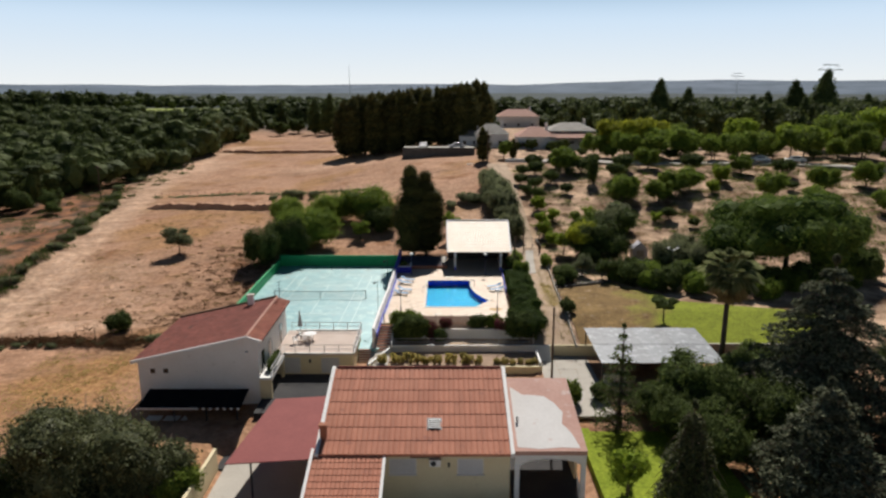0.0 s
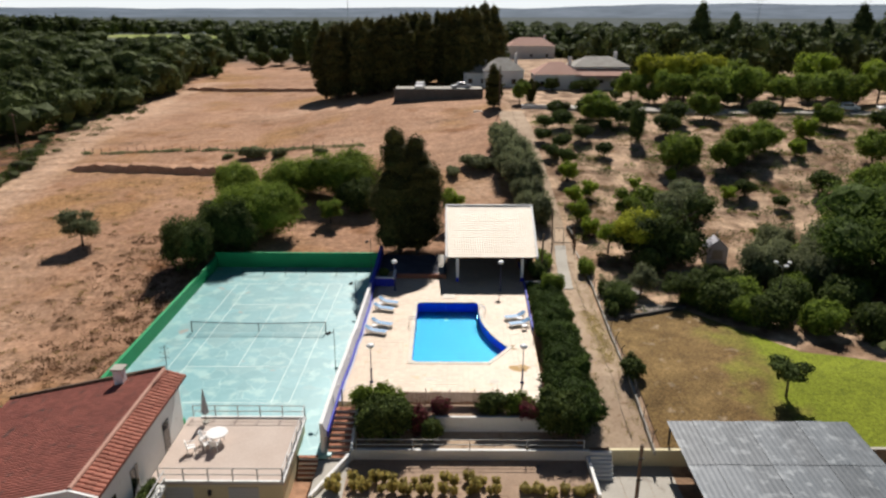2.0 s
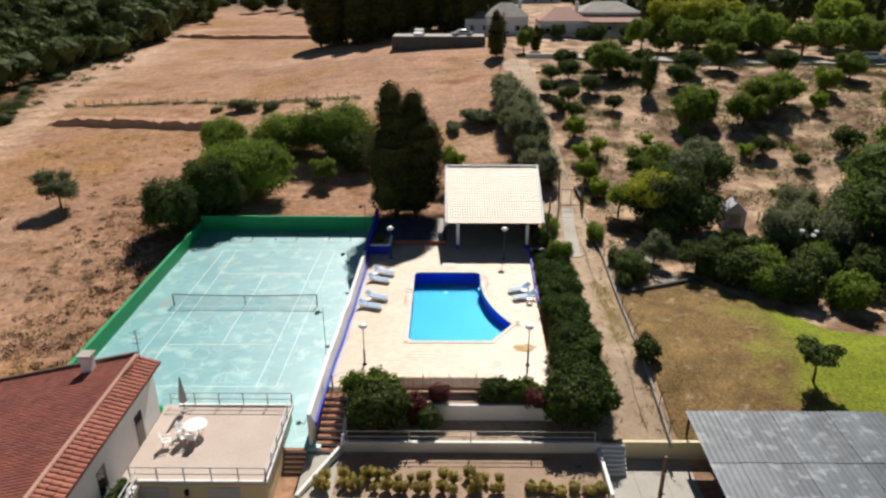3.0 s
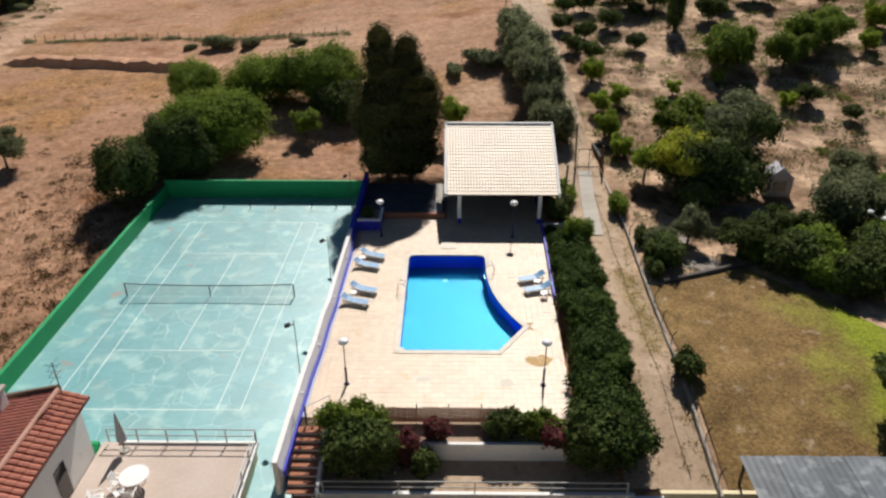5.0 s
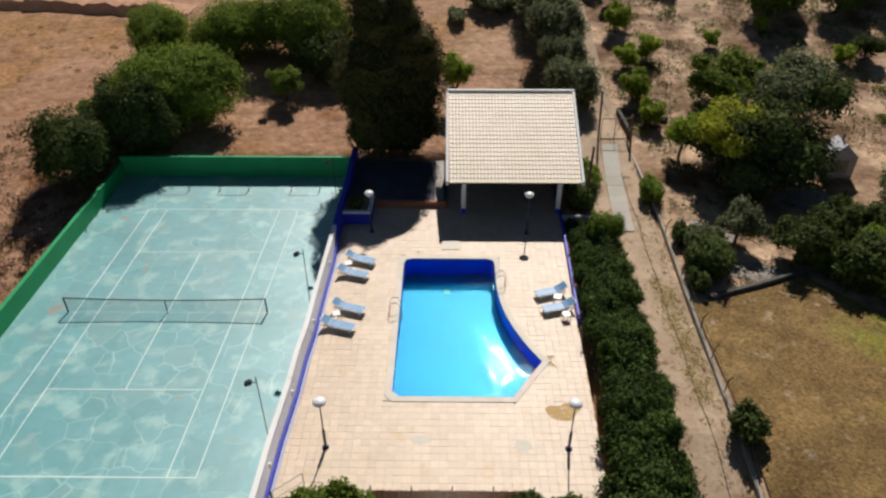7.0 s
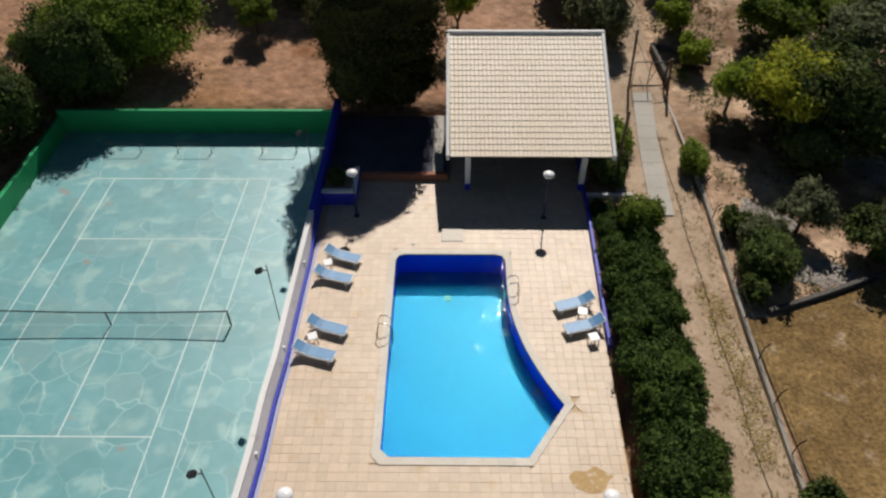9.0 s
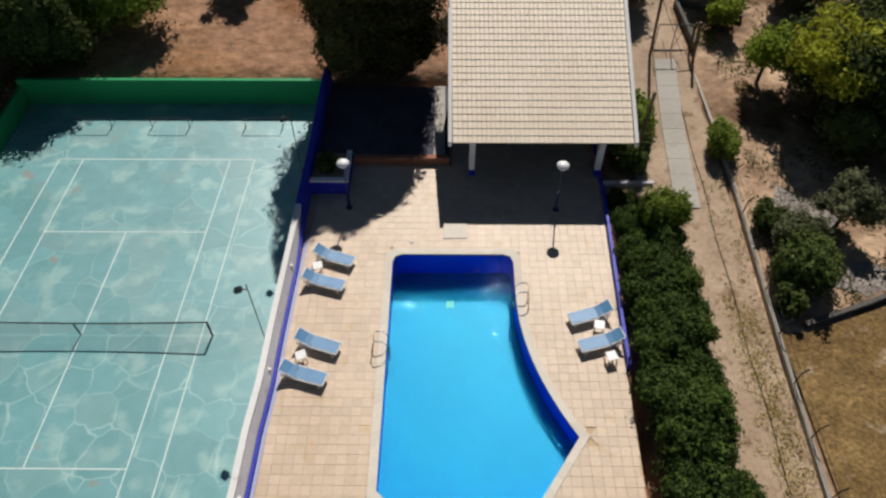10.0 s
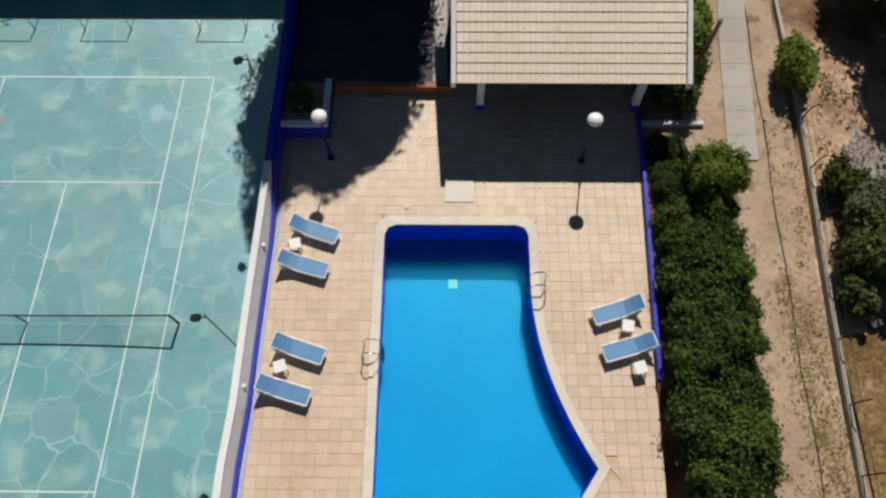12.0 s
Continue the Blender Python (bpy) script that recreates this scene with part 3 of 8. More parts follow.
def water_material():
    """Clear pool water: a rippled sheen over a see-through tint."""
    m = bpy.data.materials.new("pool_water")
    m.use_nodes = True
    t = m.node_tree
    n, link = t.nodes, t.links.new
    n.remove(n["Principled BSDF"])
    geo = n.new("ShaderNodeNewGeometry")
    a = n.new("ShaderNodeTexNoise")
    a.inputs["Scale"].default_value, a.inputs["Detail"].default_value = 3.0, 1
    b = n.new("ShaderNodeTexNoise")
    b.inputs["Scale"].default_value, b.inputs["Detail"].default_value = 1.6, 2
    for x in (a, b):
        link(geo.outputs["Position"], x.inputs["Vector"])
    s = n.new("ShaderNodeMath")
    s.operation = "MULTIPLY_ADD"
    s.inputs[1].default_value = 0.8
    link(a.outputs[0], s.inputs[0])
    link(b.outputs[0], s.inputs[2])
    # patches of choppier water
    chop, patch = n.new("ShaderNodeTexNoise"), n.new("ShaderNodeTexNoise")
    chop.inputs["Scale"].default_value, chop.inputs["Detail"].default_value = 5.0, 0
    patch.inputs["Scale"].default_value, patch.inputs["Detail"].default_value = 0.45, 2
    for x in (chop, patch):
        link(geo.outputs["Position"], x.inputs["Vector"])
    area = n.new("ShaderNodeMapRange")
    area.inputs["From Min"].default_value, area.inputs["From Max"].default_value = 0.48, 0.62
    area.inputs["To Max"].default_value = 2.6
    link(patch.outputs[0], area.inputs["Value"])
    rough_water = n.new("ShaderNodeMath")
    rough_water.operation = "MULTIPLY_ADD"
    link(chop.outputs[0], rough_water.inputs[0])
    link(area.outputs[0], rough_water.inputs[1])
    link(s.outputs[0], rough_water.inputs[2])
    bp = n.new("ShaderNodeBump")
    bp.inputs["Strength"].default_value, bp.inputs["Distance"].default_value = 1.0, 0.015
    link(rough_water.outputs[0], bp.inputs["Height"])
    fr = n.new("ShaderNodeFresnel")
    fr.inputs["IOR"].default_value = 1.24
    link(bp.outputs[0], fr.inputs["Normal"])
    gl = n.new("ShaderNodeBsdfGlossy")
    gl.inputs["Roughness"].default_value = 0.015
    link(bp.outputs[0], gl.inputs["Normal"])
    calm = n.new("ShaderNodeBump")
    calm.inputs["Strength"].default_value, calm.inputs["Distance"].default_value = 0.4, 0.006
    link(s.outputs[0], calm.inputs["Height"])
    tr = n.new("ShaderNodeBsdfRefraction")
    tr.inputs["Color"].default_value = (0.3, 0.9, 0.95, 1)
    tr.inputs["Roughness"].default_value, tr.inputs["IOR"].default_value = 0.0, 1.33
    link(calm.outputs[0], tr.inputs["Normal"])
    mx = n.new("ShaderNodeMixShader")
    link(fr.outputs[0], mx.inputs[0])
    link(tr.outputs[0], mx.inputs[1])
    link(gl.outputs[0], mx.inputs[2])
    link(mx.outputs[0], n["Material Output"].inputs["Surface"])
    return m


def net_material():
    """Knotted mesh: thin dark threads with holes between them."""
    m = bpy.data.materials.new("net_mesh")
    m.use_nodes = True
    t = m.node_tree
    n, link = t.nodes, t.links.new
    p = n["Principled BSDF"]
    p.inputs["Base Color"].default_value = (0.015, 0.025, 0.02, 1)
    p.inputs["Alpha"].default_value = 0.16
    p.inputs["Roughness"].default_value = 0.9
    return m


M_GREENLAWN = mottled(surf("watered_grass", (0.14, 0.19, 0.01), (0.24, 0.29, 0.024), 2.2, 0.35, 0.95, 0.8, 0.2, depth=0.08), 3.5, 0.6, 1.4)
M_COURT, M_LAWN, M_WATER, M_NET = court_material(), mottled(mottled(lawn_material(), 5.0, 0.42, 1.55), 0.8, 0.72, 1.2), water_material(), net_material()

# ---- tennis court ----
CX, CY = -16.12, 88.05  # centre of the net
court = piece("court_floor", Shape().box(-25.0, -6.8, 69.9, 104.85, COURT_Z - 0.3, COURT_Z), M_COURT, label="worn green acrylic tennis court floor with pale cracks", category="court", kind="structure")
for x0, x1, y0, y1 in (
        [(CX + s - 0.03, CX + s + 0.03, CY - 11.85, CY + 11.8) for s in (-5.55, 5.485)]
        + [(CX + s - 0.03, CX + s + 0.03, CY - 11.78, CY + 11.73) for s in (-4.2, 4.115)]
        + [(CX - 5.52 + s * 0.26, CX + 5.45 + s * 0.26, CY + s * 11.8 - 0.035, CY + s * 11.8 + 0.035) for s in (-1, 1)]
        + [(CX - 4.17 + s * 0.14, CX + 4.08 + s * 0.14, CY + s * 6.3 - 0.03, CY + s * 6.3 + 0.03) for s in (-1, 1)]
        + [(CX - 0.03, CX + 0.03, CY - 6.26, CY + 6.26)]):
    k0, k1 = (0.0222 * (y0 - CY), 0.0222 * (y1 - CY)) if y1 - y0 > 1 else (0, 0)  # the long lines run slightly askew
    piece("court_line", Shape().hexa([(x0 + k0, y0, COURT_Z + 0.001), (x1 + k0, y0, COURT_Z + 0.001), (x1 + k1, y1, COURT_Z + 0.001), (x0 + k1, y1, COURT_Z + 0.001)], [(x0 + k0, y0, COURT_Z + 0.006), (x1 + k0, y0, COURT_Z + 0.006), (x1 + k1, y1, COURT_Z + 0.006), (x0 + k1, y1, COURT_Z + 0.006)]), M_LINE, court)

net = thing("tennis_net", "black tennis net slung between two dark posts", "tennis net", (CX, CY, COURT_Z))
for s in (-1, 1):
    piece("post", Shape().tube([(s * 6.0, 0, 0), (s * 6.0, 0, 1.07)], 0.05, 8), M_BLACK, net)
top = [(6.0 * u, 0, 0.93 + 0.14 * u * u) for u in np.linspace(-1, 1, 17)]
mesh_ = Shape()
for (xa, _, za), (xb, _, zb) in zip(top, top[1:]):
    mesh_.add([(xa, 0, 0.06), (xb, 0, 0.06), (xb, 0, zb), (xa, 0, za)], [(0, 1, 2, 3)])
piece("mesh", mesh_, M_NET, net, "fine black netting")
piece("headband", Shape().tube(top, 0.035, 6), M_BLACK, net)
piece("centre_strap", Shape().box(-0.03, 0.03, -0.02, 0.02, 0, 0.93), M_BLACK, net)

court_wall_far = piece("court_wall_far", Shape().box(-25.2, -6.8, 104.85, 105.1, COURT_Z - 0.6, 0.33), M_COURTWALL, label="low green painted court wall", category="wall", kind="structure", bevel=0.02)
court_wall_left = piece("court_wall_left", Shape().box(-25.25, -24.98, 70.0, 104.84, COURT_Z - 0.3, -0.1), M_COURTWALL, label="long low green painted court wall", category="wall", kind="structure", bevel=0.02)
piece("court_wall_near", Shape().box(-24.96, -17.3, 72.75, 72.97, COURT_Z - 0.3, -0.6), M_COURTWALL, label="low green court wall behind the villa", category="wall", kind="structure", bevel=0.02)

# white wavy wall between court and pool deck: blue on the pool side
DIV = [(70.2, 0.72), (78, 0.7), (82, 0.78), (86, 0.72), (90, 0.76), (92, 0.86), (94, 1.02), (96, 1.12), (105.1, 1.12)]
DIVX = [(70.2, -7.42), (74, -7.36), (77, -7.3), (80, -7.12), (82.5, -7.08), (84.5, -6.95), (87, -6.93), (90, -6.86), (92, -6.78), (94, -6.7), (98, -6.6), (105.1, -6.62)]
div_pts = [70.2 + 34.9 * i / 80 for i in range(81)]


def div_x(y):
    return lerp_table([p[0] for p in DIVX], [p[1] for p in DIVX], y)


def div_top(y):
    return lerp_table([p[0] for p in DIV], [p[1] for p in DIV], y)


def strip_along(y0, y1, x0, x1, low, high):
    """A band along the divider from offset x0 to x1; low and high give its heights at y."""
    s = Shape()
    pts = [y0] + [v for v in div_pts if y0 + 0.1 < v < y1 - 0.1] + [y1]
    for a, b in zip(pts, pts[1:]):
        xa, xb = div_x(a), div_x(b)
        s.hexa([(xa + x0, a, low(a)), (xa + x1, a, low(a)), (xb + x1, b, low(b)), (xb + x0, b, low(b))],
               [(xa + x0, a, high(a)), (xa + x1, a, high(a)), (xb + x1, b, high(b)), (xb + x0, b, high(b))])
    return s


BLUE_Y = 94.0
wall_div = piece("wall_divider", strip_along(70.2, 105.1, -0.1, 0.12, lambda y: -1.7, div_top), M_WHITE, label="white rendered wall with a rising top beside the pool deck", category="wall", kind="structure")
piece("coping", strip_along(70.2, BLUE_Y, -0.12, 0.14, lambda y: div_top(y) + 0.003, lambda y: div_top(y) + 0.06), M_WHITE, wall_div)
piece("blue_coping", strip_along(BLUE_Y, 105.1, -0.12, 0.2, lambda y: div_top(y) + 0.003, lambda y: div_top(y) + 0.06), M_BLUE, wall_div, "cobalt blue painted wall top")


def lift(y):
    """0 along the white wall, 1 where the blue paint has climbed to the wall's top."""
    return min(1.0, max(0.0, (y - 90.6) / 3.4)) ** 1.5


def ledge_out(y):
    return 0.36 - 0.2 * lift(y)


batter, band_ = Shape(), Shape()
bp_ = [y for y in div_pts if y < BLUE_Y - 0.1] + [BLUE_Y]
for a, b in zip(bp_, bp_[1:]):
    xa, xb = div_x(a), div_x(b)
    oa, ob = ledge_out(a), ledge_out(b)
    za, zb = 0.24 + (div_top(a) - 0.3) * lift(a), 0.24 + (div_top(b) - 0.3) * lift(b)
    batter.hexa([(xa + 0.121, a, -0.2), (xa + oa, a, -0.2), (xb + ob, b, -0.2), (xb + 0.121, b, -0.2)],
                [(xa + 0.121, a, div_top(a) - 0.03), (xa + oa - 0.03, a, za + 0.02), (xb + ob - 0.03, b, zb + 0.02), (xb + 0.121, b, div_top(b) - 0.03)])
    band_.hexa([(xa + oa + 0.003, a, -0.2), (xa + oa + 0.1, a, -0.2), (xb + ob + 0.1, b, -0.2), (xb + ob + 0.003, b, -0.2)],
               [(xa + oa + 0.003, a, za), (xa + oa + 0.1, a, za), (xb + ob + 0.1, b, zb), (xb + ob + 0.003, b, zb)])
piece("ledge", batter, M_LEDGE, wall_div, "grey weathered sloping wall foot")
piece("blue_band", band_, M_BLUE, wall_div, "cobalt blue painted plinth")
piece("blue_face", strip_along(BLUE_Y, 105.1, 0.123, 0.26, lambda y: -0.2, lambda y: div_top(y) - 0.05), M_BLUE, wall_div, "cobalt blue painted face")
piece("gutter", strip_along(74.2, 93.0, 0.47, 0.6, lambda y: -0.02, lambda y: 0.012), M_GUTTER, wall_div, "pale blue painted floor strip")
for y in (75.6, 79.9, 85.2, 90.6):
    piece("wall_spot", Shape().lathe([(0.06, 0), (0.09, 0.03), (0.06, 0.09)], (div_x(y) + 0.24, y, div_top(y) - 0.28), 10), M_GLOBE, wall_div, "small round white wall light")


def floodlight(x, y, z0, h, turn):
    f = thing("floodlight", "slim dark pole with one angled floodlight over the court", "floodlight", (x, y, z0), turn, "court floodlights")
    piece("pole", Shape().tube([(0, 0, 0), (0, 0, h)], 0.024, 8), M_BLACK, f)
    piece("arm", Shape().tube([(0, 0, h - 0.3), (-0.2, 0, h - 0.3)], 0.025, 6), M_BLACK, f)
    piece("lamp_head", Shape().hexa([(-0.48, -0.11, h - 0.5), (-0.2, -0.11, h - 0.36), (-0.2, 0.11, h - 0.36), (-0.48, 0.11, h - 0.5)],
                                    [(-0.55, -0.11, h - 0.32), (-0.27, -0.11, h - 0.18), (-0.27, 0.11, h - 0.18), (-0.55, 0.11, h - 0.32)]), M_BLACK, f, "black floodlight housing", bevel=0.02)
    return f


floodlight(-7.5, 77.2, COURT_Z, 5.55, 0)
floodlight(-7.1, 86.6, COURT_Z, 5.7, 0)
floodlight(-6.78, 96.1, COURT_Z, 6.3, 0)

# light frames that stand near the far court wall
for x in (-20.4, -15.8, -10.3):
    g = thing("practice_frame", "low thin dark metal frame near the court wall", "frame", (x, 102.6, COURT_Z), group="practice frames")
    piece("frame", Shape().tube([(-1.1, 0, 0), (-1.1, 0, 0.75), (1.1, 0, 0.75), (1.1, 0, 0)], 0.025, 6), M_BLACK, g)
    piece("strut", Shape().tube([(-1.1, 0, 0.75), (-1.1, 0.7, 0.02)], 0.02, 6), M_BLACK, g)
    piece("strut", Shape().tube([(1.1, 0, 0.75), (1.1, 0.7, 0.02)], 0.02, 6), M_BLACK, g)

# ---- pool and deck ----


def arc_pool(off=0.0):
    """The pool's outline, counter-clockwise, grown by off."""
    r = 0.45
    o = off
    pts = [(-2.05 - o, 80.05 - o + 0.35), (-2.05 - o + 0.35, 80.05 - o)]
    pts += [(3.95 + 0.4 * o, 80.05 - o)]
    pts += [(5.65 + 1.25 * o, 82.55 + 0.15 * o)]
    for i in range(1, 13):  # the bowed right side
        u = i / 12
        x = 5.65 + (3.6 - 5.65) * (1 - (1 - u) ** 2.0)
        y = 82.55 + (89.3 - 82.55) * u
        pts.append((x + o * (0.9 + 0.1 * u), y + o * 0.35 * (1 - u)))
    pts += [(3.6 + o, 91.75 + o - r), (3.6 + o - 0.13, 91.75 + o - 0.13), (3.6 + o - r, 91.75 + o)]
    pts += [(-2.05 - o + r, 91.75 + o), (-2.05 - o + 0.13, 91.75 + o - 0.13), (-2.05 - o, 91.75 + o - r)]
    return pts


inner, rim = arc_pool(), arc_pool(0.34)
n_ = len(inner)


def floor_z(y):
    """The pool's floor falls from its near end to its far end."""
    return -1.05 - 0.95 * (y - 80.05) / 11.7


pool = thing("swimming_pool", "blue tiled pool with one bowed side and pale stone coping", "swimming pool")
basin = Shape()
basin.add([(x, y, floor_z(y)) for x, y in inner] + [(x, y, -0.03) for x, y in inner], [(i, n_ + i, n_ + (i + 1) % n_, (i + 1) % n_) for i in range(n_)])
piece("basin_wall", basin, M_POOLWALL, pool, "deep blue tiled pool side")
piece("basin_floor", Shape().add([(x, y, floor_z(y)) for x, y in inner], [tuple(range(n_))]), M_POOLFLOOR, pool, "bright blue pool floor")
water = piece("water", Shape().add([(x, y, -0.17) for x, y in arc_pool(-0.004)], [tuple(range(n_))]), M_WATER, pool, "clear rippled water")
water.visible_shadow = False
# coping stones
stone_no = 0
for i in range(n_):
    (xa, ya), (xb, yb), (ua, va), (ub, vb) = inner[i], inner[(i + 1) % n_], rim[i], rim[(i + 1) % n_]
    k = max(1, round(math.hypot(xb - xa, yb - ya) / 0.6))
    for j in range(k):
        gap = 0.003 / max(0.1, math.hypot(xb - xa, yb - ya)) if k > 1 else 0
        s, e = j / k + gap, (j + 1) / k - gap

        def on(px, py, qx, qy, w):
            return px + (qx - px) * w, py + (qy - py) * w
        a, b, c, d = on(xa, ya, xb, yb, s), on(xa, ya, xb, yb, e), on(ua, va, ub, vb, e), on(ua, va, ub, vb, s)
        q = [d, c, b, a]
        piece("coping_stone", Shape().hexa([(x, y, -0.06) for x, y in q], [(x, y, 0.035) for x, y in q]), M_COPING, pool)
piece("drain_cover", Shape().box(0.47, 0.83, 89.6, 89.96, floor_z(89.96) + 0.002, floor_z(89.6) + 0.03), M_COPING, pool, "pale square drain cover")

# deck base with the pool cut out, and paving
DX0, DX1, DY0, DY1 = -6.85, 8.3, 74.2, 104.4


def deck_right(y):
    return lerp_table([74, 80, 87, 95, 105], [7.66, 7.84, 8.0, 8.3, 8.3], y)


def ring_mesh(name, hole, z, zlow, mat, label):
    """A slab with a hole: four bridges from the hole's outline to the deck's outline."""
    b = bmesh.new()
    top_o = [b.verts.new((x, y, z)) for x, y in ((DX0 - 0.3, DY0), (7.62, DY0), (7.86, 81), (8.0, 87), (8.3, 95), (8.3, DY1), (DX0 + 0.1, DY1))]
    top_h = [b.verts.new((x, y, z)) for x, y in hole]
    e = [b.edges.new((l[i], l[(i + 1) % len(l)])) for l in (top_o, top_h) for i in range(len(l))]
    bmesh.ops.triangle_fill(b, use_beauty=True, use_dissolve=False, edges=e)
    bmesh.ops.recalc_face_normals(b, faces=b.faces[:])
    low = [b.verts.new((v.co.x, v.co.y, zlow)) for v in top_o]
    for i in range(len(top_o)):
        b.faces.new((top_o[i], top_o[(i + 1) % len(top_o)], low[(i + 1) % len(top_o)], low[i]))
    me = bpy.data.meshes.new(name)
    b.to_mesh(me)
    b.free()
    me.materials.append(mat)
    return tagged(new(name, me), label, "pool deck", kind="structure")


deck = ring_mesh("pool_deck", arc_pool(0.1), -0.03, -2.2, M_GROUT, "sandstone paved pool deck with worn pale patches")


def inside(x, y, poly):
    c = False
    for i in range(len(poly)):
        (xa, ya), (xb, yb) = poly[i - 1], poly[i]
        if (ya > y) != (yb > y) and x < (xb - xa) * (y - ya) / (yb - ya) + xa:
            c = not c
    return c


def clip_poly(poly, nrm, d):
    """Keep the part of poly where nrm . p >= d."""
    out = []
    for i in range(len(poly)):
        p, q = poly[i - 1], poly[i]
        a, b = nrm[0] * p[0] + nrm[1] * p[1] - d, nrm[0] * q[0] + nrm[1] * q[1] - d
        if (a >= 0) != (b >= 0):
            u = a / (a - b)
            out.append((p[0] + (q[0] - p[0]) * u, p[1] + (q[1] - p[1]) * u))
        if b >= 0:
            out.append(q)
    return out

# ---- plants ----


def quads_mesh(name, pos, nrm, size, aspect, mat, rng, core=None, sharp=False):
    """A mesh of small leaf clumps, each a bent pair of faces, and a lumpy core to close the crown."""
    n = len(pos)
    nrm = nrm / np.linalg.norm(nrm, axis=1, keepdims=True)
    ref = rng.normal(size=(n, 3))
    u = np.cross(nrm, ref)
    u /= np.linalg.norm(u, axis=1, keepdims=True) + 1e-9
    w = np.cross(nrm, u)
    s = (size * (0.6 + 0.8 * rng.random(n)))[:, None]
    a, c = pos - u * s, pos + u * s
    b, d = pos - w * s * aspect + nrm * s * 0.25, pos + w * s * aspect + nrm * s * 0.25
    v = np.stack([a, b, c, d], 1).reshape(-1, 3)
    idx = np.arange(n) * 4
    f = np.concatenate([np.stack([idx, idx + 1, idx + 2], 1), np.stack([idx, idx + 2, idx + 3], 1)])
    verts, faces = v.tolist(), f.tolist()
    if core:
        k = len(verts)
        verts += core[0]
        faces += [[i + k for i in g] for g in core[1]]
    me = bpy.data.meshes.new(name)
    me.from_pydata(verts, [], faces)
    me.materials.append(mat)
    return me


ICO = bmesh.new()
bmesh.ops.create_icosphere(ICO, subdivisions=2, radius=1.0)
ICO_V, ICO_F = [v.co.copy() for v in ICO.verts], [[v.index for v in f.verts] for f in ICO.faces]
ICO.free()
ICO = bmesh.new()
bmesh.ops.create_icosphere(ICO, subdivisions=1, radius=1.0)
LOW_V, LOW_F = [v.co.copy() for v in ICO.verts], [[v.index for v in f.verts] for f in ICO.faces]
ICO.free()


def crown(name, lobes, n, size, mat, seed, aspect=0.55, fill=0.72, ragged=0.5, up=0.3, base=0.78, stray=0.3):
    """A crown of n leaf clumps over lobes ((x, y, z), (rx, ry, rz)), uneven and with gaps."""
    rng = np.random.default_rng(seed)
    n, size = int(n * 1.7), size * 0.8
    area = np.array([r[0] * r[1] + r[1] * r[2] + r[0] * r[2] for _, r in lobes])
    pick = rng.choice(len(lobes), n, p=area / area.sum())
    d = rng.normal(size=(n, 3))
    d /= np.linalg.norm(d, axis=1, keepdims=True)
    cen = np.array([c for c, _ in lobes], float)[pick]
    rad = np.array([r for _, r in lobes], float)[pick]
    lump = np.array([noise.noise((x * 2.6 + seed + p, y * 2.6, z * 2.6)) for (x, y, z), p in zip(d.tolist(), (pick * 7.3).tolist())])
    k = (base + (1 - base) * rng.random(n) ** 1.5 + stray * rng.random(n) ** 6 + ragged * lump)[:, None]
    pos = cen + d * rad * k
    nrm = d + rng.normal(size=(n, 3)) * 0.55 + np.array([0, 0, up])
    cv, cf = [], []
    for c, r in lobes:
        o = len(cv)
        for v in ICO_V:
            g = fill * (0.95 + 0.45 * noise.noise(v * 2.3 + Vector(c)))
            cv.append((c[0] + v.x * r[0] * g, c[1] + v.y * r[1] * g, c[2] + v.z * r[2] * g))
        cf += [[i + o for i in f] for f in ICO_F]
    return quads_mesh(name, pos, nrm, size, aspect, mat, rng, (cv, cf))


def branches(h, r, spread, n, seed, top):
    """A tapered, slightly bent trunk with n limbs that reach into the crown."""
    rng = random.Random(seed)
    s = Shape()
    bend = [(rng.uniform(-0.06, 0.06) * h * i, rng.uniform(-0.06, 0.06) * h * i) for i in range(3)]
    s.tube([(0, 0, -0.4), (bend[1][0] * 0.5, bend[1][1] * 0.5, h * 0.5), (bend[2][0] * 0.5, bend[2][1] * 0.5, h)], r, 8, r * 0.6)
    for i in range(n):
        a = 2 * math.pi * (i + rng.random() * 0.6) / n
        z = h * rng.uniform(0.75, 1.0)
        k = spread * rng.uniform(0.6, 0.9)
        s.tube([(bend[2][0] * 0.4, bend[2][1] * 0.4, z), (math.cos(a) * k * 0.5, math.sin(a) * k * 0.5, z + (top - z) * 0.4), (math.cos(a) * k, math.sin(a) * k, z + (top - z) * 0.7)], r * 0.5, 6, r * 0.12)
    return s


def round_lobes(r, z, squash, n, seed):
    """Lobes of an uneven round crown of radius r whose middle lies at height z."""
    rng = random.Random(seed)
    out = [((0, 0, z), (r * 0.66, r * 0.66, r * 0.66 * squash))]
    for i in range(n + 4):
        a = 2 * math.pi * (i + rng.random()) / (n + 4) * 1.7
        k = r * rng.uniform(0.4, 0.75)
        q = rng.uniform(0.24, 0.46)
        out.append(((math.cos(a) * k, math.sin(a) * k, z + r * squash * rng.uniform(-0.5, 0.65)), (r * q, r * q, r * squash * q)))
    return out


